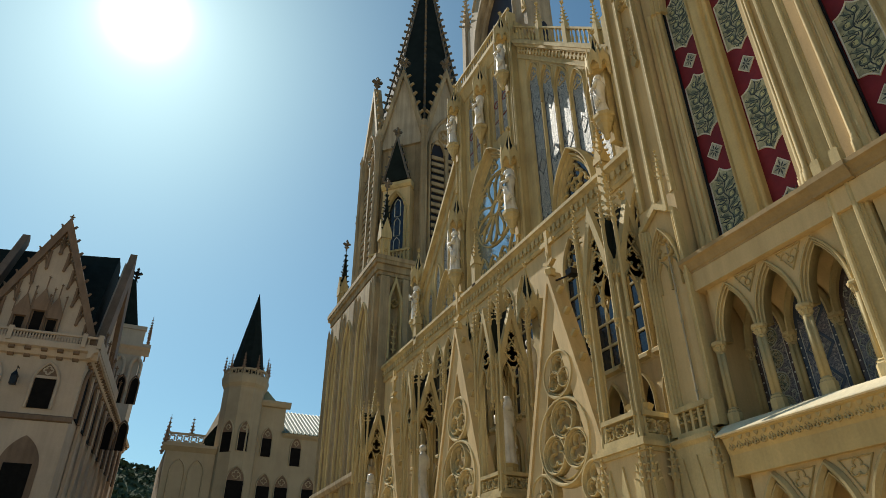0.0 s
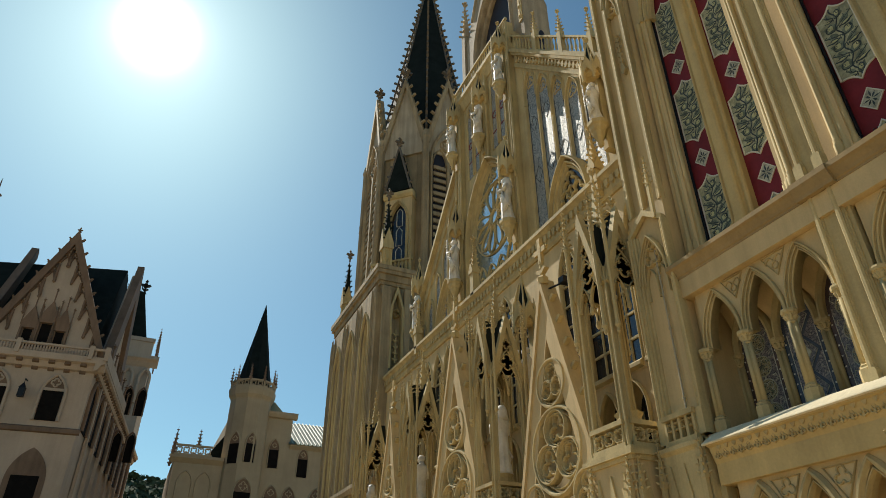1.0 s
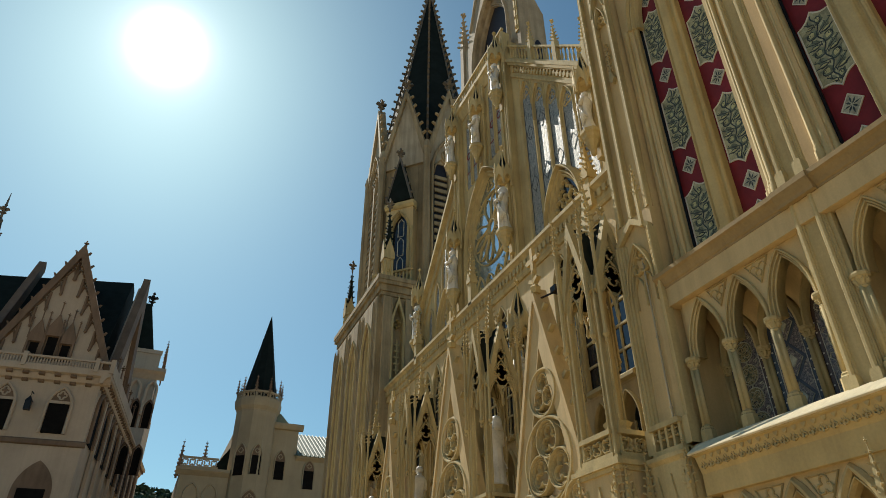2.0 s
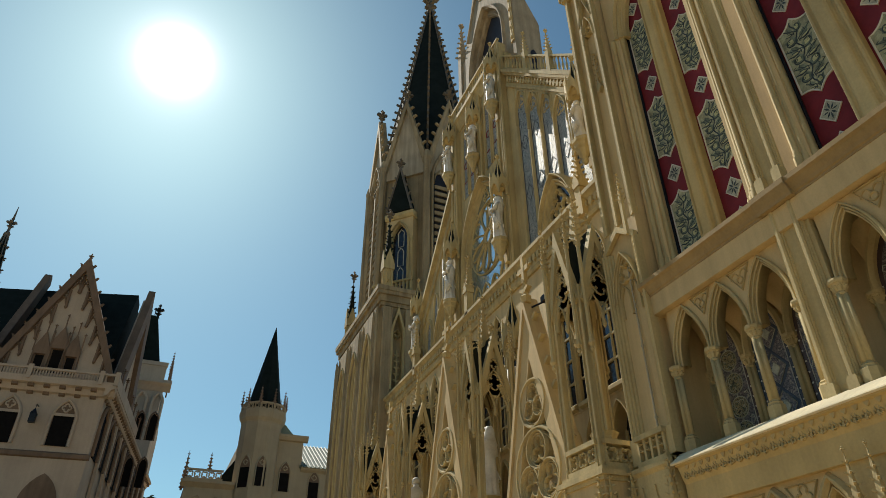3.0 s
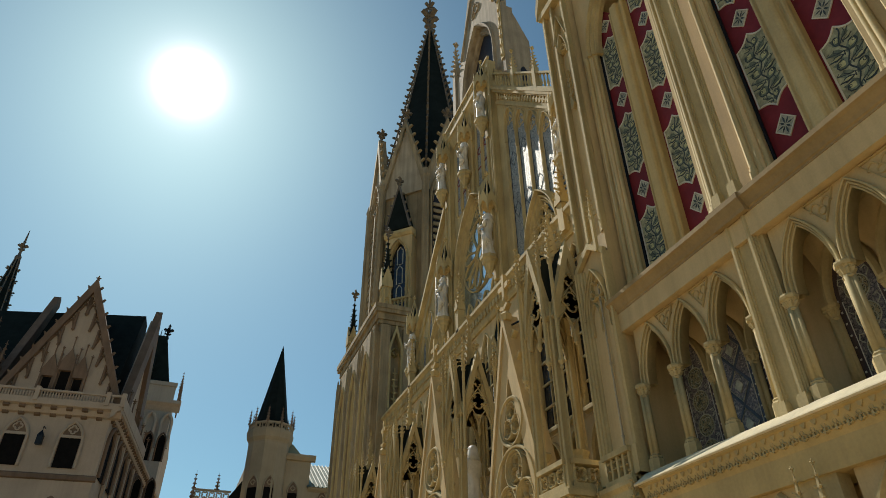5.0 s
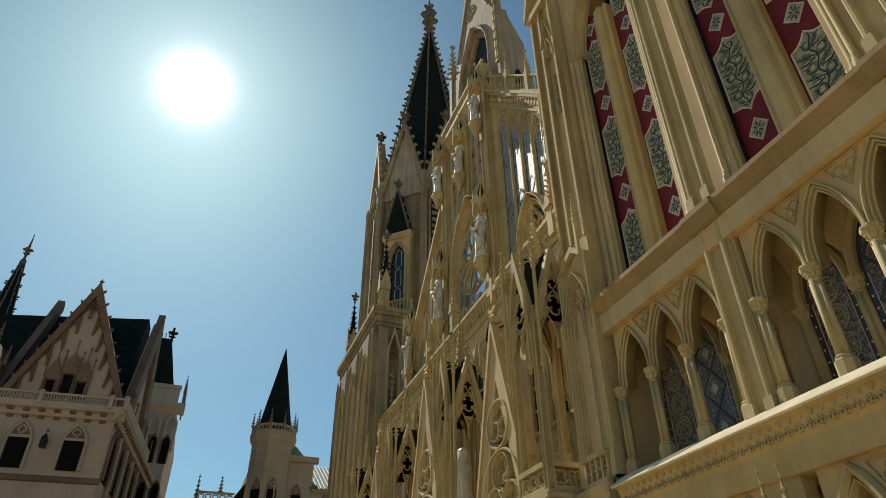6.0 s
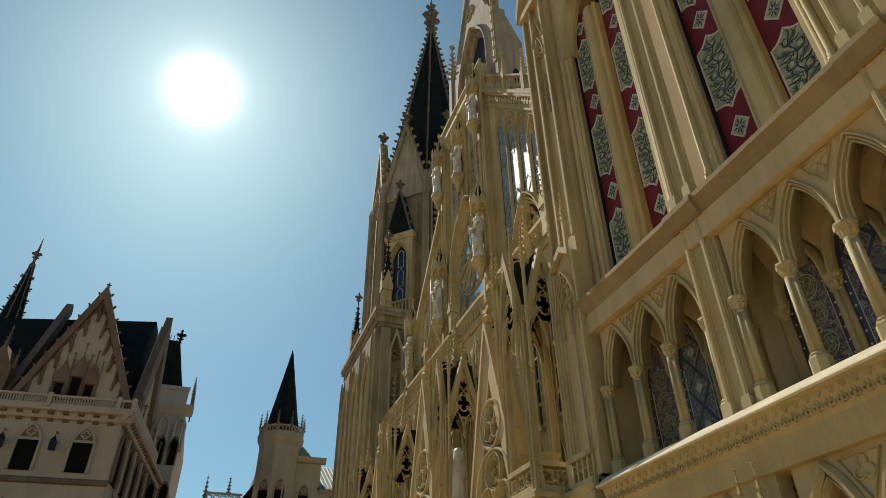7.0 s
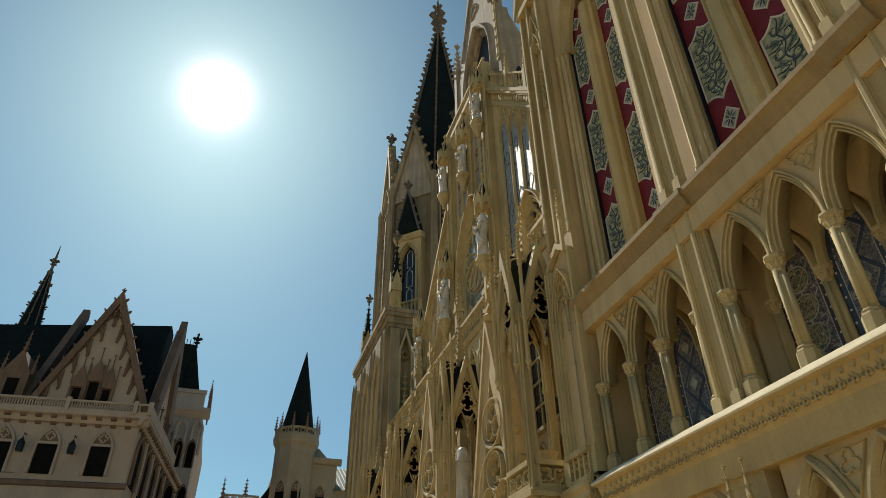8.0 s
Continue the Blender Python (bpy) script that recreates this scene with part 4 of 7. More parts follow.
# pointed windows at the foot of the shoulders
for c in (15.25, 25.9):
    F = west(12.45)
    win = thing("foiled_window", "pointed window with cusped tracery and dark blue glass", "window", (12.6, c, 14.5), "pointed windows above the cornice")
    bm = bmesh.new()
    prism(bm, F, [(c - 1.0, 14.4)] + pointed(c, 1.0, 14.9, 16.75, 10) + [(c + 1.0, 14.4)], -0.28, -0.2)
    part("pane", bm, GLASS, win)
    bm = bmesh.new()
    for r, w in ((1.18, 0.16), (1.04, 0.04), (0.95, -0.05)):
        bar(bm, F, [(c - r, 14.4)] + pointed(c, r, 14.9, 15.1 + 1.75 * r, 10) + [(c + r, 14.4)], 0.14, -0.3, w)
    part("surround", bm, CREAM, win)
    bm = bmesh.new()
    for du, dv in ((-0.42, 15.35), (0.42, 15.35), (0.0, 16.02)):
        bar(bm, F, foil(c + du, dv, 0.44, 3, 90), 0.075, -0.22, -0.06, closed=True)
        bar(bm, F, [(c + du, dv - 0.9), (c + du, dv - 0.36)], 0.06, -0.22, -0.08)
    part("tracery", bm, CREAM, win)

# middle with the rose window
bm = bmesh.new()
arch_wall(bm, UP, 18.6, 24.75, 14.4, 28.0, 21.45, 2.05, 17.9, 21.4, -0.5, 0.05, n=12)
part("middle_wall", bm, CREAM, front)
bm = bmesh.new()
for r, w in ((2.28, 0.34), (2.11, 0.16), (2.02, 0.05)):
    bar(bm, UP, [(21.45 - r, 14.5)] + pointed(21.45, r, 17.9, 21.4 + (r - 2.05) * 1.5, 14) + [(21.45 + r, 14.5)], 0.17, -0.35, w)
part("rose_arch", bm, CREAM, front)
rose = thing("rose_window", "round tracery rose window with petal lights reflecting blue sky", "window", (13.0, 21.45, 14.5))
bm = bmesh.new()
prism(bm, UP, [(19.4, 14.45)] + pointed(21.45, 2.05, 17.9, 21.4, 12) + [(23.5, 14.45)], -0.16, -0.09)
part("pane", bm, ROSE_GLASS, rose)
RC, RV = 21.45, 18.35
bm = bmesh.new()
bar(bm, UP, circle(RC, RV, 0.36, 20), 0.07, -0.10, 0.0, closed=True)
bar(bm, UP, circle(RC, RV, 1.88, 40), 0.07, -0.10, 0.0, closed=True)
part("hub_and_rim", bm, CREAM, rose)
for k in range(12):
    a = math.tau * (k + 0.5) / 12
    ca, sa = math.cos(a), math.sin(a)
    line = []
    for i in range(17):
        f = i / 16
        r = 0.40 + 1.38 * f
        line.append((r, 0.40 * math.sin(math.pi * min(1.0, f * 0.98 + 0.01)) ** 0.55 * (0.35 + 0.65 * f)))
    loop = [(RC + r * ca - s * sa, RV + r * sa + s * ca) for r, s in line]
    loop += [(RC + r * ca + s * sa, RV + r * sa - s * ca) for r, s in reversed(line[1:-1])]
    bm = bmesh.new()
    bar(bm, UP, loop, 0.04, -0.10, -0.01, closed=True)
    part("petal", bm, CREAM, rose)
for s in (-1.35, -0.45, 0.45, 1.35):
    bm = bmesh.new()
    c = RC + s
    bar(bm, UP, [(c - 0.42, 14.5)] + pointed(c, 0.42, 15.3, 16.3 - 0.25 * (abs(s) < 1)) + [(c + 0.42, 14.5)], 0.08, -0.10, -0.01)
    bar(bm, UP, foil(c, 15.45, 0.30, 3, 90), 0.05, -0.10, -0.03, closed=True)
    part("lower_light", bm, CREAM, rose)
bm = bmesh.new()
for s in (-1, 1):
    bar(bm, UP, foil(RC + s * 1.2, 20.1, 0.33, 3, 90), 0.06, -0.10, -0.03, closed=True)
bar(bm, UP, foil(RC, 20.72, 0.32, 3, 90), 0.06, -0.10, -0.03, closed=True)
part("upper_foils", bm, CREAM, rose)

# lights above the rose, between the statues
for c in (20.25, 22.95):
    for d in (-0.38, 0.38):
        win = thing("clerestory_light", "narrow reddish leaded light between cream shafts", "window", (12.7, c + d, 21.9), "narrow lights above the rose")
        bm = bmesh.new()
        prism(bm, UP, [(c + d - 0.26, 21.9)] + pointed(c + d, 0.26, 26.0, 26.7) + [(c + d + 0.26, 21.9)], 0.055, 0.07)
        part("pane", bm, LANCET_GLASS, win)
        bm = bmesh.new()
        bar(bm, UP, [(c + d - 0.28, 21.9)] + pointed(c + d, 0.28, 26.0, 26.75) + [(c + d + 0.28, 21.9)], 0.09, 0.04, 0.15)
        bar(bm, UP, foil(c + d, 26.2, 0.20, 3, 90), 0.04, 0.06, 0.12, closed=True)
        part("surround", bm, CREAM, win)
        bm = bmesh.new()
        bar(bm, UP, circle(c + d, 24.0, 0.2, 14), 0.05, 0.06, 0.1, closed=True)
        part("red_roundel", bm, RED_GLASS, win)
        bm = bmesh.new()
        bar(bm, UP, [(c + d - 0.24, 22.9), (c + d + 0.24, 22.9)], 0.05, 0.06, 0.1)
        part("red_lead", bm, RED_GLASS, win)
# pilasters that carry the statues
for u, z0, z1, x in ((18.95, 14.5, 28.6, 0.3), (24.45, 14.5, 28.6, 0.3), (21.6, 21.6, 27.6, 0.18)):
    bm = bmesh.new()
    slab(bm, UP, u - 0.34, u + 0.34, z0, z1, -0.1, x)
    for s in (-1, 1):
        lathe(bm, [(0.07, z0), (0.07, z1)], 8, Matrix.Translation((12.75 - x, u + s * 0.30, 0)))
        lathe(bm, [(0.05, z0), (0.05, z1)], 8, Matrix.Translation((12.75 - x - 0.03, u + s * 0.17, 0)))
    part("pilaster", bm, CREAM, front)
# little balcony under the bell gable
bm = bmesh.new()
run(bm, UP, [(0, 27.1), (0.1, 27.1), (0.3, 27.6), (0.42, 27.7), (0.42, 27.95), (0, 28.0)], 18.6, 24.75)
part("balcony_cornice", bm, CREAM, front)
bm = bmesh.new()
run(bm, UP, [(0.22, 28.75), (0.36, 28.75), (0.36, 28.88), (0.22, 28.88)], 18.6, 24.75)
part("balcony_rail", bm, CREAM, front)
lb = bmesh.new()
lathe(lb, [(0.04, 0), (0.03, 0.2), (0.05, 0.4), (0.03, 0.8)], 6)
stub = local_part("balcony_baluster", lb, CREAM, front)
put(stub, 12.46, 18.8, 27.97)
for i in range(1, 25):
    again(stub, 12.46, 18.8 + 0.24 * i, 27.97)

# bell gable above the middle
gable = thing("bell_gable", "steep cream bell gable with a dark pointed niche and side weathering", "gable", (13.4, 21.3, 27.0))
BG = west(13.2)
bm = bmesh.new()
arch = pointed(21.25, 2.05, 30.6, 34.8, 10)
left = [(18.05, 27.0), (19.2, 27.0)] + arch[:11] + [(21.25, 42.5), (18.45, 33.2), (18.05, 33.2)]
right = [(24.4, 27.0), (24.4, 33.4), (24.1, 33.4), (21.25, 42.5)] + arch[10:] + [(23.3, 27.0)]
prism(bm, BG, left, -0.30, 0.0)
prism(bm, BG, right, -0.30, 0.0)
part("gable_wall", bm, GABLE_SHADED, gable)
bm = bmesh.new()
arch_wall(bm, BG, 18.3, 24.2, 27.0, 35.6, 21.3, 1.85, 30.4, 34.3, -0.50, -0.31, n=10)
slab(bm, BG, 18.08, 18.32, 27.0, 33.0, -0.70, -0.30)
part("inner_order", bm, GABLE_SHADED, gable)
bm = bmesh.new()
bar(bm, BG, [(19.1, 27.0)] + pointed(21.25, 2.15, 30.6, 35.0, 10) + [(23.4, 27.0)], 0.2, -0.2, 0.16)
bar(bm, BG, [(19.36, 27.0)] + pointed(21.28, 1.92, 30.45, 34.45, 10) + [(23.2, 27.0)], 0.14, -0.5, -0.2)
part("niche_arch", bm, GABLE_SHADED, gable)
bm = bmesh.new()
bar(bm, BG, [(18.9, 34.4), (21.25, 39.4), (23.6, 34.4)], 0.16, -0.05, 0.12)
bar(bm, BG, foil(21.25, 36.6, 0.6, 3, 90), 0.10, -0.05, 0.08, closed=True)
part("gable_relief", bm, GABLE_SHADED, gable)
bm = bmesh.new()
slab(bm, BG, 19.2, 23.5, 27.0, 34.8, -0.60, -0.52)
part("starry_back", bm, STAR_AND_UNLIT, gable, "dark blue vault with pale stars")
bm = bmesh.new()
random.seed(4)
for i in range(40):
    u, v = random.uniform(20.2, 22.8), random.uniform(28.2, 32.6)
    slab(bm, BG, u - 0.03, u + 0.03, v - 0.03, v + 0.03, -0.72, -0.70)
part("star", bm, PALE_LINE, gable)
bm = bmesh.new()
side = south(0)
prism(bm, side, [(13.88, 25.2), (14.75, 25.2), (14.75, 30.4), (13.88, 32.6)], -18.7, -18.07)
part("side_weathering", bm, GABLE_SHADED, gable)
bm = bmesh.new()
prism(bm, side, [(13.9, 25.2), (14.75, 25.2), (14.75, 30.4), (13.9, 32.6)], -24.4, -23.7)
part("far_weathering", bm, GABLE_SHADED, gable)
# flat dark sheet on the wall, painted as the doorway's inner shade
bm = bmesh.new()
prism(bm, side, [(14.02, 26.6)] + pointed(14.2, 0.18, 27.8, 28.15, 5) + [(14.38, 26.6)], -18.10, -18.04)
part("small_doorway", bm, STAR_AND_UNLIT, gable, "small pointed doorway, its shaded inside drawn as a dark sheet")
bm = bmesh.new()
slab(bm, BG, 18.12, 18.42, 28.6, 33.4, 0.0, 0.06)
for i in range(7):
    v = 28.9 + 0.75 * i
    bar(bm, BG, circle(18.27, v, 0.11, 10), 0.035, 0.05, 0.09, closed=True)
    bar(bm, BG, [(18.27, v + 0.14), (18.27, v + 0.6)], 0.1, 0.05, 0.08)
part("ornament_strip", bm, CREAM_WARM, gable)
for s, u0, u1 in ((-1, 18.45, 21.25), (1, 24.2, 21.25)):
    bm = bmesh.new()
    for i in range(12):
        f = i / 12
        crocket(bm, (13.4, u0 + (u1 - u0) * f, 33.3 + 9.2 * f), (0, s, 0.3), (0, 0, 1), 0.28)
    part("crockets", bm, GABLE_SHADED, gable)
for u in (24.75,):
    bm = bmesh.new()
    box(bm, 13.1, 13.5, u - 0.2, u + 0.2, 27.5, 34.2)
    spirelet(bm, 13.3, u, 34.2, 37.2, 0.3, 4, 6, 0.2)
    finial(bm, 13.3, u, 37.1, 0.7)
    part("side_pinnacle", bm, GABLE_SHADED, gable)

# far shoulder
FAR = west(12.6)
bm = bmesh.new()


def far_rake(u):
    return 23.7 - (u - 24.5) * 1.19


prism(bm, FAR, [(24.75, 14.4), (30.6, 14.4), (30.6, far_rake(30.6)), (24.75, far_rake(24.75))], -0.5, 0.0)
part("far_shoulder_wall", bm, CREAM, front)
bm = bmesh.new()
for w, lo, hi in ((0.10, -1.2, -1.0), (0.05, -1.0, -0.3), (0.3, -0.3, 0.0)):
    prism(bm, FAR, [(24.75, far_rake(24.75) + lo), (30.6, far_rake(30.6) + lo), (30.6, far_rake(30.6) + hi), (24.75, far_rake(24.75) + hi)], -0.5, w)
part("far_raking_frieze", bm, CREAM, front)
for i in range(5):
    lc = 25.4 + 0.95 * i
    top = far_rake(lc) - 2.2
    if top < 15.5:
        continue
    win = thing("lancet_window", "tall narrow leaded lancet window with sparkling patterned glass", "window", (12.5, lc, 14.5), "lancets of the raking shoulder")
    bm = bmesh.new()
    prism(bm, FAR, [(lc - 0.3, 14.4)] + pointed(lc, 0.3, top - 0.8, top) + [(lc + 0.3, 14.4)], 0.0, 0.02)
    part("pane", bm, LANCET_GLASS, win)
    bm = bmesh.new()
    bar(bm, FAR, [(lc - 0.33, 14.4)] + pointed(lc, 0.33, top - 0.8, top + 0.06) + [(lc + 0.33, 14.4)], 0.10, -0.05, 0.12)
    part("surround", bm, CREAM, win)
# core of the church behind the front
bm = bmesh.new()
box(bm, 13.3, 24, END + 0.05, 33.9, 0, 14.3)
part("church_core", bm, CREAM_PLAIN, front)
bm = bmesh.new()
box(bm, 13.32, 13.36, 12.5, 30.5, 14.3, 19.0)
part("inner_wall", bm, CREAM_PLAIN, front)

# ---- statues on corbels under canopies ----


def statue(name_label, x, y, z, h, turn, seed, group="saints of the church front"):
    """A robed standing figure, one plain carved piece."""
    b = bmesh.new()
    prof = [(0.118, 0.128, 0), (0.112, 0.122, 0.03), (0.104, 0.114, 0.10), (0.096, 0.108, 0.20), (0.09, 0.104, 0.30), (0.084, 0.10, 0.40), (0.078, 0.094, 0.48), (0.074, 0.088, 0.54), (0.08, 0.096, 0.61), (0.082, 0.108, 0.68), (0.076, 0.116, 0.74), (0.062, 0.098, 0.785), (0.036, 0.05, 0.815), (0.03, 0.034, 0.86)]
    seg = 36
    side = -1 if seed % 3 else 1
    rings = []
    for rx, ry, v in prof:
        ring = []
        deep = 0.20 * max(0.0, 1 - v * 1.35)
        for i in range(seg):
            a = math.tau * i / seg
            fold = 1 - deep * abs(math.sin(a * 4.5 + seed + v * 1.6)) + 0.07 * math.sin(a * 3 + seed * 2 + v * 8) * (v < 0.75) - 0.05 * abs(math.sin(a * 8 + v * 14 + seed)) * (v < 0.78)
            ring.append(b.verts.new(((rx * fold * math.cos(a) - 0.012 * math.sin(v * 5)) * h, (ry * fold * math.sin(a) + side * 0.016 * math.sin(v * 3.6)) * h, v * h)))
        rings.append(ring)
    for p, q in zip(rings, rings[1:]):
        for i in range(seg):
            b.faces.new((p[i], p[(i + 1) % seg], q[(i + 1) % seg], q[i]))
    b.faces.new(rings[0])
    b.faces.new(rings[-1])
    # bowed head, hair or veil
    bmesh.ops.create_uvsphere(b, u_segments=12, v_segments=10, radius=0.058 * h, matrix=Matrix.Translation((-0.022 * h, 0, 0.905 * h)) @ Matrix.Diagonal((0.92, 0.8, 1.18, 1)))
    bmesh.ops.create_uvsphere(b, u_segments=12, v_segments=8, radius=0.062 * h, matrix=Matrix.Translation((0.002 * h, 0, 0.925 * h)) @ Matrix.Diagonal((0.95, 0.95, 1.0, 1)))
    if seed % 2 == 0:
        lathe(b, [(0.085 * h, 0.76 * h), (0.07 * h, 0.84 * h), (0.062 * h, 0.92 * h), (0.04 * h, 0.975 * h), (0.01, 0.985 * h)], 12, Matrix.Translation((0.022 * h, 0, 0)))
    # sleeves, forearms and a held attribute
    for s, low in ((-1, 0.60), (1, 0.57)):
        tube(b, [(0.0, s * 0.095 * h, 0.755 * h), (-0.02 * h, s * 0.125 * h, 0.68 * h), (-0.03 * h, s * 0.135 * h, (low + 0.01) * h)], 0.036 * h, 8)
        tube(b, [(-0.02 * h, s * 0.13 * h, (low + 0.005) * h), (-0.08 * h, s * 0.09 * h, (low + 0.03) * h), (-0.125 * h, s * 0.03 * h, (low + 0.06) * h)], 0.028 * h, 8)
        tube(b, [(-0.05 * h, s * 0.115 * h, (low + 0.01) * h), (-0.055 * h, s * 0.12 * h, (low - 0.12) * h), (-0.04 * h, s * 0.115 * h, (low - 0.2) * h)], 0.018 * h, 6)
    if seed % 2:
        tube(b, [(-0.13 * h, side * 0.06 * h, 0.02 * h), (-0.125 * h, side * 0.05 * h, 0.98 * h)], 0.009 * h, 6)
    else:
        box(b, -0.155 * h, -0.125 * h, -0.05 * h, 0.05 * h, 0.60 * h, 0.73 * h)
    # a mantle gathered across the waist and falling down one side
    for i in range(5):
        f = 0.012 * i
        tube(b, [(-0.06 * h, -side * 0.085 * h, (0.50 - 2 * f) * h), (-(0.098 - f * 0.3) * h, -side * 0.02 * h, (0.47 - 2.4 * f) * h), (-(0.09 - f * 0.2) * h, side * 0.06 * h, (0.52 - 2 * f) * h), (-0.05 * h, side * (0.105 + f * 0.3) * h, (0.56 - f) * h)], 0.013 * h, 5)
        tube(b, [(-0.055 * h, side * (0.10 + f * 0.4) * h, (0.55 - f) * h), ((-0.06 + f) * h, side * (0.125 + f * 0.2) * h, 0.36 * h), ((-0.055 + 2 * f) * h, side * (0.125 + f * 0.2) * h, (0.10 + 3 * f) * h)], 0.013 * h, 5)
    ob = part("statue", b, MARBLE, smooth=True)
    tagged(ob, name_label, "statue", group)
    ob.matrix_basis = Matrix.Translation((x, y, z)) @ Matrix.Rotation(radians(turn), 4, "Z") @ Matrix.Diagonal((1.18, 1.22, 1.0, 1.0))
    return ob


def corbel(x, y, z, r):
    """A moulded bracket that widens up to a statue's feet at z."""
    b = bmesh.new()
    lathe(b, [(0.06, z - 1.0), (0.10, z - 0.95), (0.12, z - 0.85), (0.09, z - 0.8), (r * 0.55, z - 0.55), (r * 0.62, z - 0.42), (r * 0.8, z - 0.33), (r * 0.84, z - 0.2), (r, z - 0.14), (r, z)], 8, Matrix.Translation((x, y, 0)), turn=math.pi / 8)
    ob = part("statue_corbel", b, CREAM)
    return tagged(ob, "moulded cream stone corbel carrying a white statue", "corbel", "statue corbels")


def canopy(x, y, z, r, h):
    """A six-sided stone canopy of little gables with a dark spirelet."""
    c = thing("statue_canopy", "cream gabled stone canopy with a small dark spire", "canopy", (x, y, z), "statue canopies")
    for k in range(6):
        a = math.tau * k / 6 + math.pi / 6
        F = frame_of((x + r * 0.8 * math.cos(a), y + r * 0.8 * math.sin(a), z), (-math.sin(a), math.cos(a), 0), (math.cos(a), math.sin(a), 0))
        b = bmesh.new()
        hw = r * 0.48
        prism(b, F, [(-hw, -0.12)] + pointed(0, hw * 0.8, 0.0, 0.38, 4) + [(hw, -0.12), (hw, 0.45), (0, 1.0), (-hw, 0.45)], -0.06, 0.06)
        part("gablet", b, CREAM, c)
        b = bmesh.new()
        a2 = a + math.pi / 6
        px, py = x + r * 0.95 * math.cos(a2), y + r * 0.95 * math.sin(a2)
        lathe(b, [(0.05, z - 0.2), (0.055, z + 0.5), (0.07, z + 0.55), (0.01, z + 1.1)], 5, Matrix.Translation((px, py, 0)))
        part("corner_pinnacle", b, CREAM, c)
    b = bmesh.new()
    lathe(b, [(r * 0.5, z + 0.12), (r * 0.78, z + 0.2), (r * 0.78, z + 0.7), (r * 0.5, z + 0.78)], 6, Matrix.Translation((x, y, 0)))
    part("vault", b, CREAM_WARM, c)
    b = bmesh.new()
    lathe(b, [(r * 0.62, z + 0.72), (r * 0.55, z + 0.85), (0.02, z + h)], 6, Matrix.Translation((x, y, 0)))
    part("spirelet", b, SLATE, c, "dark slate spirelet")
    b = bmesh.new()
    for k in range(6):
        a = math.tau * k / 6
        tube(b, [(x + r * 0.6 * math.cos(a), y + r * 0.6 * math.sin(a), z + 0.75), (x, y, z + h)], 0.03, 4)
    finial(b, x, y, z + h - 0.05, 0.4)
    part("ribs_and_finial", b, CREAM, c)
    return c


SAINTS = [
    (12.12, 19.05, 24.40, 2.10, "white marble saint holding a book, on the upper pilaster"),
    (12.22, 21.55, 23.10, 2.15, "white marble saint in a wide cloak above the rose"),
    (12.12, 24.45, 24.05, 2.15, "white marble saint with folded arms, on the far upper pilaster"),
    (12.05, 18.95, 16.35, 2.30, "white marble saint with a bowed head beside the rose"),
    (12.05, 24.20, 16.10, 2.35, "white marble saint in a hooded robe beside the rose"),
    (12.20, 29.45, 15.70, 2.15, "white marble saint beside the far tower"),
    (12.10, 12.75, 16.60, 1.95, "sunlit white marble saint at the end of the shoulder"),
]
for i, (x, y, z, h, text) in enumerate(SAINTS):
    statue(text, x, y, z, h, -35 if i != 6 else -60, i + 1)
    corbel(x, y, z, 0.38)
    canopy(x + 0.1, y, z + h + 0.12, 0.43, 2.0)
    bm = bmesh.new()
    slab(bm, UP, y - 0.10, y + 0.14, z - 1.0, z + h + 1.0, -0.1, 12.75 - x - 0.22)
    part("statue_backing", bm, CREAM, front)

# saints on the lower wall, beside the middle window
for i, (y, text) in enumerate(((17.40, "white marble saint under a dark-spired wall canopy"), (22.05, "white marble saint with a staff under a wall canopy"))):
    statue(text, 11.48, y, 8.1, 2.0, -40, 21 + i)
    corbel(11.48, y, 8.1, 0.36)
    canopy(11.5, y, 10.75, 0.45, 2.1)
    bm = bmesh.new()
    slab(bm, W12, y - 0.26, y + 0.26, 7.1, 11.6, -0.05, 0.32)
    part("statue_backing", bm, CREAM, front)

# near end pier of the shoulder with its bright pinnacle
bm = bmesh.new()
slab(bm, UP, 12.1, 12.5, 14.4, 21.5, -0.5, 0.25)
part("end_pier", bm, CREAM, front)


def pinnacle(x, y, z0, z1, w, mat, label, group="pinnacles of the front"):
    """A square pinnacle: shaft, gablets, crocketed spire and cross finial."""
    p = thing("pinnacle", label, "pinnacle", (x, y, z0), group)
    mid = z0 + (z1 - z0) * 0.42
    b = bmesh.new()
    box(b, x - w, x + w, y - w, y + w, z0, mid)
    part("shaft", b, mat, p)
    for F in (west(x - w), south(y - w), frame_of((x + w, 0, 0), (0, 1, 0), (1, 0, 0)), frame_of((0, y + w, 0), (1, 0, 0), (0, 1, 0))):
        c = y if abs(F[1][0]) > 0.5 else x
        b = bmesh.new()
        prism(b, F, [(c - w * 1.25, mid - w), (c + w * 1.25, mid - w), (c + w * 1.25, mid), (c, mid + w * 2.6), (c - w * 1.25, mid)], -0.02, w * 0.3)
        part("gablet", b, mat, p)
    b = bmesh.new()
    spirelet(b, x, y, mid, z1 - w * 1.5, w * 1.25, 4, 6, w * 0.8)
    part("spire", b, mat, p)
    b = bmesh.new()
    finial(b, x, y, z1 - w * 1.8, w * 3.4)
    part("finial", b, mat, p)
    return p


# ochre instead of cream here paints in the yellow light on this pinnacle
pinnacle(11.95, 13.05, 13.6, 16.6, 0.16, CREAM_WARM, "crocketed pinnacle on the cornice beside a saint, yellow light painted as ochre")
pinnacle(11.95, 22.0, 14.3, 17.2, 0.15, CREAM, "slim cream pinnacle standing in front of the rose")
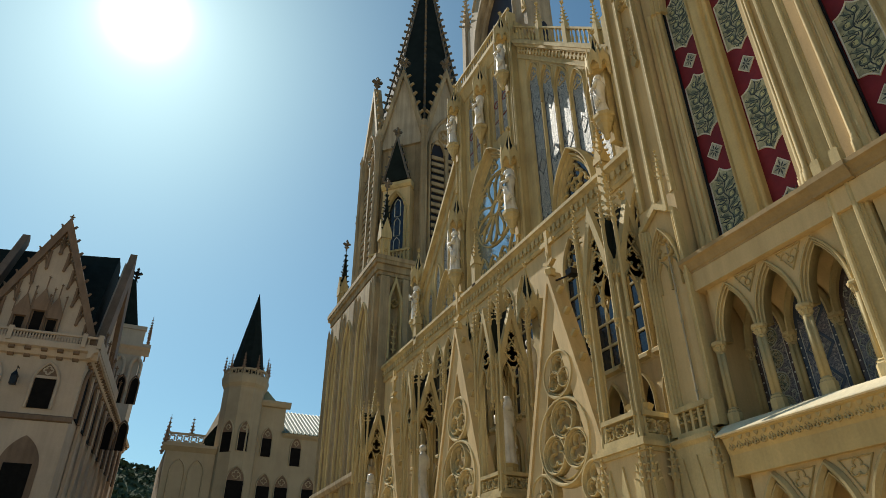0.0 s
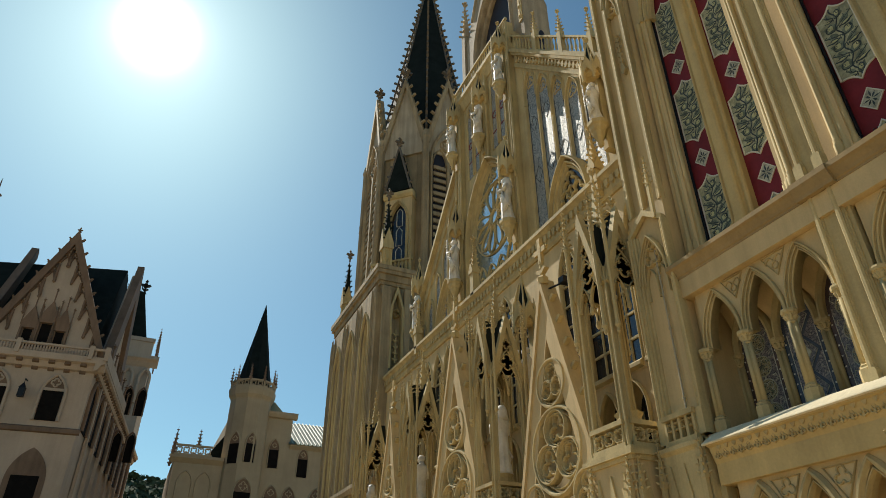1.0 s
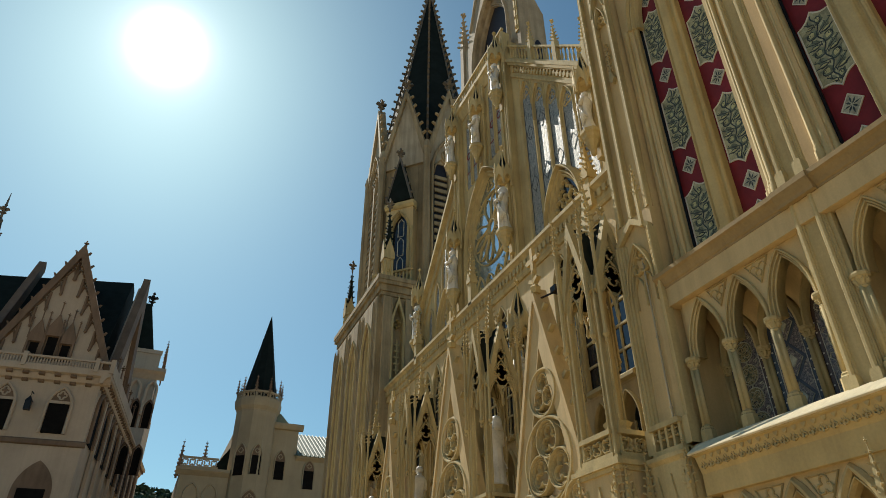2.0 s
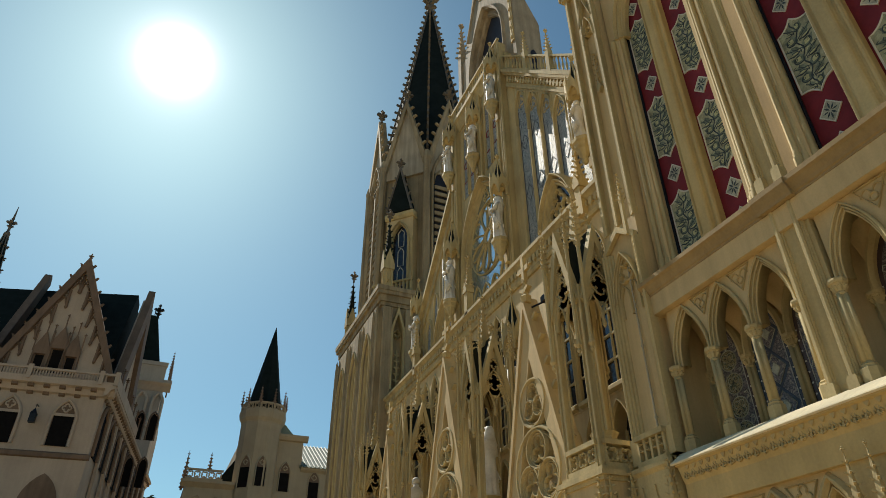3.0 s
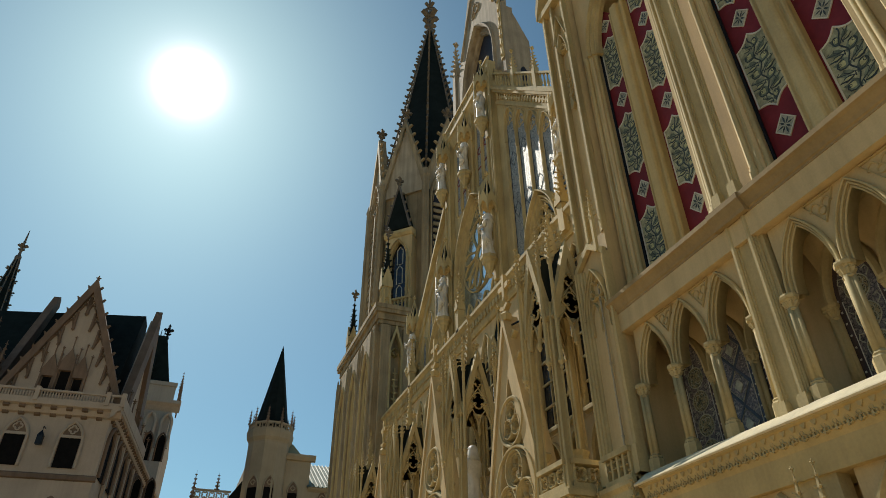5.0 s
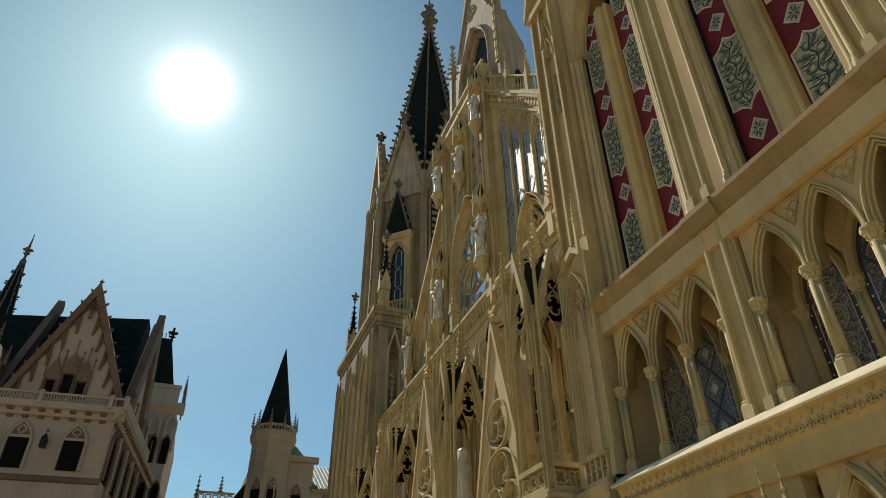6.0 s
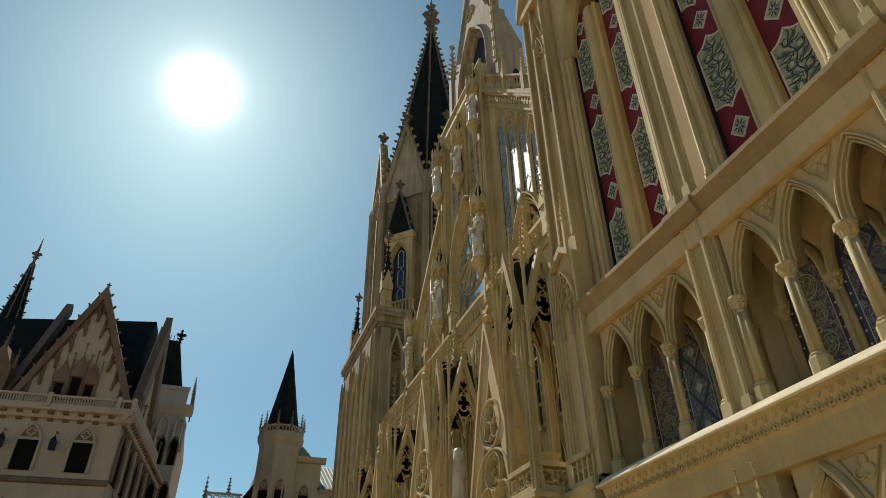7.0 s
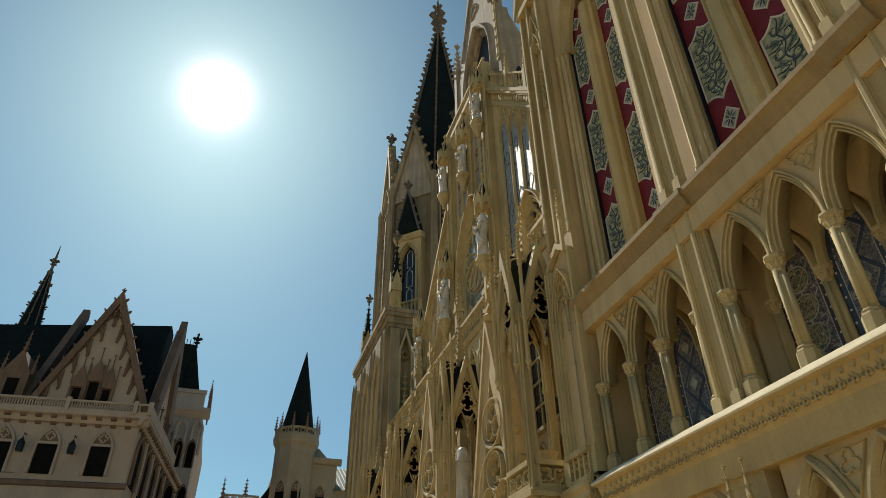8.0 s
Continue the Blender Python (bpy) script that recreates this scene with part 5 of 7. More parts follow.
pinnacle(11.95, 28.6, 14.0, 17.0, 0.15, CREAM, "slim cream pinnacle on the cornice near the tower")

# ---- the three great gables over the doors ----


def great_gable(c, apex, x, spread):
    g = thing("door_gable", "steep openwork cream gable with circles of trefoil tracery and a cross", "gable", (x, c, 0), "openwork gables over the doors")
    F = west(x)
    k = spread

    def half(v):
        return (apex - v) * k

    for s in (-1, 1):
        b = bmesh.new()
        lo = 2.5
        prism(b, F, [(c, apex), (c + s * half(lo), lo), (c + s * (half(lo) - 0.56), lo), (c, apex - 1.8)], -0.24, 0.08)
        prism(b, F, [(c, apex + 0.1), (c + s * (half(lo) + 0.05), lo), (c + s * (half(lo) - 0.08), lo), (c, apex - 0.3)], -0.36, 0.15)
        part("rake", b, CREAM_PLAIN, g)
        b = bmesh.new()
        for i in range(10):
            v = apex - 0.7 - 0.75 * i
            if v > lo:
                crocket(b, (x + 0.05, c + s * half(v), v), (0, s, 0.15), (0, 0, 1), 0.24)
            crocket(b, (x + 0.05, c + s * half(v), v - 0.06), (0, s, 0.6), (0, 0, 1), 0.17)
        part("crocket_leaves", b, CREAM, g)
    sc = (apex - 4.6) / 5.85

    def v_at(z):
        return apex - (10.45 - z) * sc

    rings = [(0.0, 7.38, 0.64, 3), (0.0, 5.62, 1.08, 0), (1.12, 4.45, 0.50, 4), (-1.12, 4.45, 0.50, 4)]
    for du, z, r, lobes in rings:
        b = bmesh.new()
        r *= sc
        cu, cv = c + du * sc, v_at(z)
        bar(b, F, circle(cu, cv, r, 28), 0.13 * sc, -0.14, 0.12, closed=True)
        bar(b, F, circle(cu, cv, r * 0.86, 28), 0.06, -0.12, 0.05, closed=True)
        ring = part("tracery_circle", b, CREAM, g)
        if lobes:
            n = 3
            for i in range(n):
                a = radians(90 + 120 * i)
                fu, fv, fr = cu + r * 0.42 * math.cos(a), cv + r * 0.42 * math.sin(a), r * 0.40
                b = bmesh.new()
                bar(b, F, circle(fu, fv, fr, 16), 0.07 * sc, -0.12, 0.08, closed=True)
                bar(b, F, foil(fu, fv, fr * 0.85, 4, 45), 0.05 * sc, -0.10, 0.03, closed=True)
                part("foil", b, CREAM, ring)
        else:
            for i in range(3):
                a = radians(90 + 120 * i)
                fu, fv, fr = cu + r * 0.50 * math.cos(a), cv + r * 0.50 * math.sin(a), r * 0.44
                b = bmesh.new()
                bar(b, F, circle(fu, fv, fr, 20), 0.09 * sc, -0.12, 0.10, closed=True)
                bar(b, F, circle(fu, fv, fr * 0.84, 20), 0.05 * sc, -0.10, 0.04, closed=True)
                bar(b, F, foil(fu, fv, fr * 0.78, 3, 90), 0.07 * sc, -0.10, 0.02, closed=True)
                part("foil", b, CREAM, ring)
    b = bmesh.new()
    slab(b, F, c - 2.2, c + 2.2, 0, 3.4, -0.3, -0.1)
    part("door_wall", b, CREAM_PLAIN, g)
    b = bmesh.new()
    lathe(b, [(0.16, apex - 0.1), (0.18, apex + 0.1), (0.08, apex + 0.2), (0.07, apex + 0.7)], 6, Matrix.Translation((x, c, 0)))
    box(b, x - 0.06, x + 0.06, c - 0.07, c + 0.07, apex + 0.6, apex + 1.45)
    box(b, x - 0.05, x + 0.05, c - 0.30, c + 0.30, apex + 0.95, apex + 1.12)
    for s in (-1, 1):
        crocket(b, (x, c + s * 0.28, apex + 1.03), (0, s, 0), (0, 0, 1), 0.12)
        crocket(b, (x, c, apex + 0.3), (0, s, 0), (0, 0, 1), 0.25)
    part("cross", b, CREAM_WARM, g)
    return g


great_gable(13.68, 10.45, 9.9, 0.30)
great_gable(20.15, 11.35, 10.1, 0.30)
great_gable(26.8, 10.30, 10.1, 0.27)

# floodlight on the head of the nearest gable
lamp = thing("floodlight", "small black metal floodlight bracketed to the gable head", "floodlight", (10.2, 13.0, 10.2))
bm = bmesh.new()
box(bm, 10.05, 10.35, 12.90, 13.15, 10.15, 10.33)
part("housing", bm, METAL, lamp)
bm = bmesh.new()
tube(bm, [(10.0, 13.6, 10.2), (10.15, 13.15, 10.2)], 0.03, 5)
part("bracket", bm, METAL, lamp)

# ---- canopied niches between the doors ----


def tabernacle(cx, cy, seed):
    t = thing("niche_tabernacle", "open cream gothic niche with gables, hanging pinnacles and dark roof", "niche", (cx, cy, 0), "niches between the doors")
    h = 0.54
    top, apex = 8.75, 10.78
    # pedestal
    b = bmesh.new()
    box(b, cx - 0.66, cx + 0.8, cy - 0.70, cy + 0.70, 0, 4.55)
    part("pedestal", b, CREAM_PLAIN, t)
    b = bmesh.new()
    for z0, z1, e in ((4.55, 4.64, 0.05), (4.64, 4.74, 0.12), (4.74, 4.82, 0.04)):
        box(b, cx - 0.66 - e, cx + 0.8 + e, cy - 0.70 - e, cy + 0.70 + e, z0, z1)
    part("pedestal_cap", b, CREAM, t)
    for F, c0 in ((west(cx - 0.66), cy), (south(cy - 0.70), cx)):
        b = bmesh.new()
        for i in (-1, 0, 1):
            c = c0 + 0.42 * i
            prism(b, F, [(c - 0.14, 1.5), (c - 0.14, 3.6), (c, 4.35), (c + 0.14, 3.6), (c + 0.14, 1.5)], 0, 0.05)
        part("lancet_relief", b, CREAM, t)
        for i in (-1, 1):
            b = bmesh.new()
            c = c0 + 0.60 * i
            p = F @ Vector((c, 0, 0.08))
            box(b, p.x - 0.05, p.x + 0.05, p.y - 0.05, p.y + 0.05, 1.5, 3.9)
            spirelet(b, p.x, p.y, 3.9, 4.7, 0.08, 4, 5, 0.08)
            part("pedestal_pinnacle", b, CREAM, t)
    # parapet between the shafts
    b = bmesh.new()
    for F, c0 in ((west(cx - h - 0.1), cy), (south(cy - h - 0.1), cx)):
        slab(b, F, c0 - h, c0 + h, 4.82, 4.92, -0.1, 0.02)
        prism(b, F, [(c0 - h, 5.28), (c0 + h, 5.28), (c0 + h, 5.38), (c0 - h, 5.38)], -0.22, 0.04)
        for i in range(3):
            bar(b, F, foil(c0 - 0.34 + 0.34 * i, 5.09, 0.16, 4, 45), 0.05, -0.1, 0.0, closed=True)
    part("pierced_parapet", b, CREAM, t)
    b = bmesh.new()
    lathe(b, [(0.34, 4.82), (0.34, 5.3), (0.26, 5.4), (0.26, 5.6), (0.32, 5.7)], 8, Matrix.Translation((cx, cy, 0)))
    part("statue_plinth", b, CREAM, t)
    # clustered corner shafts
    for sx in (-1, 1):
        for sy in (-1, 1):
            b = bmesh.new()
            x, y = cx + sx * h, cy + sy * h
            box(b, x - 0.065, x + 0.065, y - 0.065, y + 0.065, 4.82, top + 0.2)
            for k in range(4):
                a = math.tau * k / 4 + math.pi / 4
                lathe(b, [(0.045, 4.82), (0.045, 5.0), (0.03, 5.05), (0.03, top)], 6, Matrix.Translation((x + 0.10 * math.cos(a), y + 0.10 * math.sin(a), 0)))
            part("corner_shaft", b, CREAM, t)
            # hanging pinnacles outside the corners
            for dx, dy in ((sx * 0.20, 0.0), (0.0, sy * 0.20)):
                b = bmesh.new()
                px, py = x + dx, y + dy
                lathe(b, [(0.015, 7.22), (0.05, 7.28), (0.03, 7.34), (0.08, 7.42), (0.06, 7.50), (0.05, 7.55), (0.05, 9.9), (0.075, 9.95), (0.06, 10.02)], 6, Matrix.Translation((px, py, 0)))
                spirelet(b, px, py, 10.0, 11.0, 0.07, 4, 6, 0.075)
                finial(b, px, py, 10.95, 0.2)
                part("hanging_pinnacle", b, CREAM, t)
    # gables with quatrefoils
    for F, c0 in ((west(cx - h - 0.06), cy), (south(cy - h - 0.06), cx), (frame_of((0, cy + h + 0.06, 0), (1, 0, 0), (0, 1, 0)), cx)):
        b = bmesh.new()
        for s in (-1, 1):
            prism(b, F, [(c0, apex), (c0 + s * (h + 0.08), 8.55), (c0 + s * (h - 0.07), 8.45), (c0, apex - 0.55)], -0.08, 0.10)
        part("gable", b, CREAM, t)
        b = bmesh.new()
        plate = [(c0 - h + 0.02, 8.5), (c0 - h * 0.5, 8.62), (c0 - 0.2, 8.66), (c0, 8.5), (c0 + 0.2, 8.66), (c0 + h * 0.5, 8.62), (c0 + h - 0.02, 8.5), (c0, apex - 0.3)]
        prism(b, F, holed(wind(plate), [wind(foil(c0, 9.05, 0.20, 4, 0), False), wind(foil(c0, 9.66, 0.12, 4, 0), False)]), -0.06, 0.0)
        part("gable_plate", b, CREAM, t)
        b = bmesh.new()
        bar(b, F, foil(c0, 9.66, 0.17, 4, 0), 0.045, -0.06, 0.04, closed=True)
        bar(b, F, foil(c0, 9.05, 0.27, 4, 0), 0.055, -0.06, 0.04, closed=True)
        bar(b, F, [(c0 - 0.46, 8.2)] + pointed(c0, 0.46, 8.25, 9.45) + [(c0 + 0.46, 8.2)], 0.06, -0.06, 0.05)
        bar(b, F, pointed(c0 - 0.22, 0.22, 8.15, 8.75, 5), 0.05, -0.05, 0.03)
        bar(b, F, pointed(c0 + 0.22, 0.22, 8.15, 8.75, 5), 0.05, -0.05, 0.03)
        lathe(b, [(0.02, 7.95), (0.06, 8.03), (0.045, 8.16)], 6, F @ Matrix(((1, 0, 0, c0), (0, 0, 1, 0), (0, 1, 0, 0), (0, 0, 0, 1))))
        part("gable_tracery", b, CREAM, t)
    # crossing roofs behind the gables, slate outside and pale stone inside
    for name, drop, thick, mat, label in (("roof", 0.12, 0.06, NICHE_ROOF, "dark slate crossing roof"), ("vault", 0.185, 0.05, CREAM, "")):
        b = bmesh.new()
        e = h + 0.02
        rim = []
        for k in range(8):
            a = math.tau * k / 8
            far = e if k % 2 == 0 else e * math.sqrt(2)
            rim.append(Vector((cx + far * math.cos(a), cy + far * math.sin(a), (apex if k % 2 == 0 else 8.72) - drop)))
        shells = []
        for lift in (0.0, -thick):
            mid_v = b.verts.new((cx, cy, apex - drop + lift))
            edge = [b.verts.new(p + Vector((0, 0, lift))) for p in rim]
            for k in range(8):
                b.faces.new((mid_v, edge[k], edge[(k + 1) % 8]))
            shells.append(edge)
        for k in range(8):
            b.faces.new((shells[0][k], shells[0][(k + 1) % 8], shells[1][(k + 1) % 8], shells[1][k]))
        part(name, b, mat, t, label)
    b = bmesh.new()
    finial(b, cx, cy - h, apex - 0.05, 0.45)
    spirelet(b, cx, cy, apex - 0.3, apex + 1.4, 0.22, 4, 6, 0.12)
    finial(b, cx, cy, apex + 1.35, 0.35)
    part("crown", b, CREAM, t)
    return t


NICHES = [(9.76, 10.70), (10.22, 17.18), (10.40, 24.05), (10.42, 30.35)]
for i, (x, y) in enumerate(NICHES):
    tabernacle(x, y, i)
    if i > 0:
        statue("white marble robed figure standing inside the open niche", x - 0.05, y - 0.1, 5.7, 2.1, -70, 11 + i, "figures in the niches")

# ---- far bell tower ----
tower = thing("bell_tower", "tall cream octagonal bell tower with louvres and a black spire", "tower", (16.5, 38.9, 0))
TX, TY, TH, AP = 16.5, 38.95, 5.05, 4.5
TWx, TSy = TX - TH, TY - TH
bm = bmesh.new()
box(bm, TWx + 0.12, TX + TH, TSy + 0.12, TY + TH, 0, 21.0)
part("square_base", bm, CREAM_SHADED, tower)
WT, ST = west(TWx + 0.12), south(TSy + 0.12)
# buttress strips and blind lancets on the two seen sides
for c in (TY - 3.1, TY, TY + 3.1):
    bm = bmesh.new()
    arch_wall(bm, WT, c - 1.55, c + 1.55, 0, 20.6, c, 0.78, 17.2, 19.2, -0.1, 0.30)
    part("arched_bay", bm, CREAM_SHADED, tower)
    bm = bmesh.new()
    for r, w in ((0.90, 0.42), (0.72, 0.22), (0.58, 0.08)):
        bar(bm, WT, [(c - r, 0)] + pointed(c, r, 17.2, 19.2 + (r - 0.78) * 1.5, 8) + [(c + r, 0)], 0.13, -0.05, w)
    bar(bm, WT, [(c, 0), (c, 17.6)], 0.12, -0.05, 0.10)
    part("blind_lancet", bm, CREAM, tower)
for c in (TY - 4.65, TY - 1.55, TY + 1.55, TY + 4.65):
    bm = bmesh.new()
    slab(bm, WT, c - 0.36, c + 0.36, 0, 20.0, 0.0, 0.42)
    for q in (-0.40, -0.14, 0.14, 0.40):
        lathe(bm, [(0.07, 0), (0.07, 19.6), (0.02, 20.4)], 6, Matrix.Translation(WT @ Vector((c + q, 0, 0.42 if abs(q) < 0.3 else 0.34))))
    part("buttress_strip", bm, CREAM_SHADED, tower)
for x0, x1, deep in ((TWx + 0.12, TWx + 0.66, 0.42), (TWx + 1.58, TWx + 1.95, 0.42), (TWx + 2.7, TWx + 3.1, 0.36), (TWx + 4.2, TWx + 4.7, 0.42)):
    bm = bmesh.new()
    slab(bm, ST, x0, x1, 0, 20.4, -0.1, deep)
    for q in (x0 + 0.02, x1 - 0.02):
        lathe(bm, [(0.06, 0), (0.06, 20.4)], 6, Matrix.Translation(ST @ Vector((q, 0, deep - 0.03))))
    part("buttress_strip", bm, CREAM_SHADED, tower)
for F, c0 in ((WT, TY), (ST, TX)):
    bm = bmesh.new()
    run(bm, F, [(0, 8.4), (0.5, 8.4), (0.62, 8.6), (0.62, 8.8), (0, 9.0)], c0 - 5.1, c0 + 5.1)
    part("string_course", bm, CREAM_SHADED, tower)
# gabled niche panel on the side towards the camera
bm = bmesh.new()
prism(bm, ST, [(12.1, 15.0), (12.1, 19.0), (12.54, 20.5), (12.98, 19.0), (12.98, 15.0), (12.86, 15.0), (12.86, 18.9), (12.54, 20.0), (12.22, 18.9), (12.22, 15.0)], 0.0, 0.46)
bar(bm, ST, foil(12.54, 18.7, 0.26, 4, 0), 0.08, 0.0, 0.3, closed=True)
tube(bm, [ST @ Vector((12.54, 15.4, 0.3)), ST @ Vector((12.54, 17.6, 0.3))], 0.05, 5)
for i in range(5):
    for s in (-1, 1):
        crocket(bm, ST @ Vector((12.54, 15.6 + 0.4 * i, 0.3)), (s, 0, 0), (0, 0, 1), 0.18)
part("gabled_niche", bm, CREAM, tower)
# ledge between square and octagon
bm = bmesh.new()
for e, z0, z1 in ((0.02, 20.6, 20.85), (0.14, 20.85, 21.3), (0.30, 21.3, 21.55), (0.36, 21.55, 21.85)):
    box(bm, TWx - e, TX + TH + e, TSy - e, TY + TH + e, z0, z1)
part("tower_ledge", bm, CREAM_SHADED, tower)


def octagon(r):
    rc = r / math.cos(math.pi / 8)
    return [(TX + rc * math.cos(math.tau * (k + 0.5) / 8), TY + rc * math.sin(math.tau * (k + 0.5) / 8)) for k in range(8)]


bm = bmesh.new()
prism(bm, Matrix.Identity(4), octagon(AP - 0.3), 21.85, 34.2)
part("octagon_core", bm, CREAM_SHADED, tower)
SIDE = 2 * AP * math.tan(math.pi / 8)
for k in range(8):
    a = math.tau * k / 8
    n = Vector((math.cos(a), math.sin(a), 0))
    F = frame_of((TX + AP * n.x, TY + AP * n.y, 0), (-n.y, n.x, 0), n)
    h = SIDE / 2
    apex = 40.8
    # corner shafts
    bm = bmesh.new()
    v = F @ Vector((h, 0, 0))
    lathe(bm, [(0.34, 21.85), (0.34, 22.6), (0.28, 22.8), (0.28, 34.0), (0.34, 34.2), (0.2, 34.9)], 8, Matrix.Translation((v.x, v.y, 0)))
    part("corner_shaft", bm, CREAM_SHADED, tower)
    # gable
    bm = bmesh.new()
    prism(bm, F, [(-h, 33.0), (h, 33.0), (h, 34.0), (0, apex), (-h, 34.0)], -0.5, -0.1)
    part("gable", bm, TOWER_HAZED, tower)
    bm = bmesh.new()
    for s in (-1, 1):
        prism(bm, F, [(0, apex + 0.25), (s * (h + 0.05), 34.0), (s * (h - 0.28), 33.7), (0, apex - 0.75)], -0.5, 0.16)
        for i in range(6):
            f = (i + 0.5) / 6.5
            p = F @ Vector((s * h * (1 - f), 34.2 + (apex - 34.0) * f, 0))
            crocket(bm, p, (F.to_3x3() @ Vector((s, 0.2, 0))), (0, 0, 1), 0.34)
    part("gable_coping", bm, CREAM_SHADED, tower)
    bm = bmesh.new()
    p = F @ Vector((0, 0, -0.1))
    finial(bm, p.x, p.y, apex + 0.1, 1.6)
    part("gable_finial", bm, ROOF_EDGE, tower)
    if k % 2 == 0:
        # louvred belfry opening of two lights
        lou = thing("belfry_louvre", "pointed belfry opening with rows of dark louvres and tracery", "louvre", tuple(F @ Vector((0, 22.2, 0))), "belfry openings")
        # dark sheet in place of the unlit belfry space behind the slats
        bm = bmesh.new()
        prism(bm, F, [(-1.3, 22.2)] + pointed(0, 1.3, 32.0, 35.4, 8) + [(1.3, 22.2)], -0.28, -0.22)
        part("dark_back", bm, STAR_AND_UNLIT, lou)
        bm = bmesh.new()
        bar(bm, F, [(-1.42, 22.2)] + pointed(0, 1.42, 32.0, 35.8, 8) + [(1.42, 22.2)], 0.26, -0.3, 0.14)
        slab(bm, F, -0.12, 0.12, 22.2, 32.6, -0.3, 0.05)
        for s in (-1, 1):
            bar(bm, F, [(s * 0.68 - 0.56, 32.0)] + pointed(s * 0.68, 0.56, 32.1, 33.4, 6) + [(s * 0.68 + 0.56, 32.0)], 0.14, -0.25, 0.04)
        bar(bm, F, circle(0, 33.9, 0.6, 20), 0.14, -0.25, 0.04, closed=True)
        bar(bm, F, foil(0, 33.9, 0.5, 4, 45), 0.09, -0.25, 0.0, closed=True)
        part("surround", bm, CREAM_SHADED, lou)
        for s in (-1, 1):
            for i in range(16):
                z = 22.5 + 0.6 * i
                bm = bmesh.new()
                c = s * 0.68
                teeth = [(c - 0.52, z + 0.30), (c + 0.52, z + 0.30)]
                for q in range(8):
                    teeth += [(c + 0.52 - 0.13 * q, z + 0.05), (c + 0.455 - 0.13 * q, z - 0.05)]
                teeth.append((c - 0.52, z + 0.05))
                prism(bm, F, teeth, -0.16, -0.06)
                part("louvre_slat", bm, CREAM_SHADED, lou)
    else:
        # narrow window under a small dark gabled roof
        luc = thing("tower_oriel", "projecting tower window with blue glass under a dark gablet", "window", tuple(F @ Vector((0, 22.0, 0))), "gabled windows of the tower")
        bm = bmesh.new()
        arch_wall(bm, F, -1.05, 1.05, 21.9, 28.6, 0, 0.62, 26.8, 28.2, -0.3, 0.5, n=8)
        part("oriel_wall", bm, CREAM_PLAIN, luc)
        bm = bmesh.new()
        prism(bm, F, [(-0.6, 21.9)] + pointed(0, 0.6, 26.8, 28.2) + [(0.6, 21.9)], 0.1, 0.16)
        part("pane", bm, GLASS, luc)
        bm = bmesh.new()
        for i in range(3):
            bar(bm, F, [(-0.22, 23.2 + 1.6 * i), (0.22, 23.2 + 1.6 * i), (0.22, 24.4 + 1.6 * i), (0, 24.7 + 1.6 * i), (-0.22, 24.4 + 1.6 * i)], 0.06, 0.15, 0.2, closed=True)
        part("pale_leading", bm, PALE_LINE, luc)
        bm = bmesh.new()
        for r, w in ((0.78, 0.62), (0.66, 0.54)):
            bar(bm, F, [(-r, 21.9)] + pointed(0, r, 26.8, 28.2 + (r - 0.6)) + [(r, 21.9)], 0.13, 0.2, w)
        for s in (-1, 1):
            for q in (0.78, 0.96):
                p = F @ Vector((s * q, 0, 0.55))
                lathe(bm, [(0.10, 21.9), (0.08, 22.2), (0.08, 26.5), (0.13, 26.7), (0.13, 26.85)], 6, Matrix.Translation((p.x, p.y, 0)))
        part("surround", bm, CREAM, luc)
        bm = bmesh.new()
        run(bm, F, [(0, 28.6), (0.58, 28.6), (0.72, 28.8), (0.72, 29.05), (0, 29.2)], -1.15, 1.15)
        part("eave", bm, CREAM, luc)
        bm = bmesh.new()
        prism(bm, F, [(-0.95, 29.15), (0.95, 29.15), (0, 33.0)], -0.2, 0.75)
        part("roof", bm, SLATE, luc, "dark slate gablet roof")
        bm = bmesh.new()
        for s in (-1, 1):
            bar(bm, F, [(s * 1.0, 29.15), (0, 33.15)], 0.14, 0.6, 0.84)
            for i in range(4):
                f = (i + 0.5) / 4.5
                crocket(bm, F @ Vector((s * (1 - f), 29.2 + 3.9 * f, 0.72)), F.to_3x3() @ Vector((s, 0.2, 0)), (0, 0, 1), 0.24)
        p = F @ Vector((0, 0, 0.72))
        finial(bm, p.x, p.y, 33.0, 1.2)
        part("roof_edge", bm, ROOF_EDGE, luc)
        bm = bmesh.new()
        run(bm, F, [(1.1, 22.85), (1.3, 22.85), (1.3, 23.0), (1.1, 23.0)], -1.5, 1.5)
        for i in range(11):
            slab(bm, F, -1.4 + 0.27 * i, -1.3 + 0.27 * i, 21.85, 22.85, 1.14, 1.26)
        for i in range(10):
            bar(bm, F, pointed(-1.22 + 0.27 * i, 0.09, 22.55, 22.75, 3), 0.04, 1.15, 1.25)
        part("balustrade", bm, CREAM, luc)
# spire with ribs and crockets
spire = thing("tower_spire", "slender black slate spire with pale crocketed ribs and a leafy finial", "spire", (TX, TY, 34.0))
bm = bmesh.new()
lathe(bm, [(4.55, 33.8), (0.22, 58.3)], 8, Matrix.Translation((TX, TY, 0)), turn=math.pi / 8)
part("slate_cone", bm, SLATE, spire)
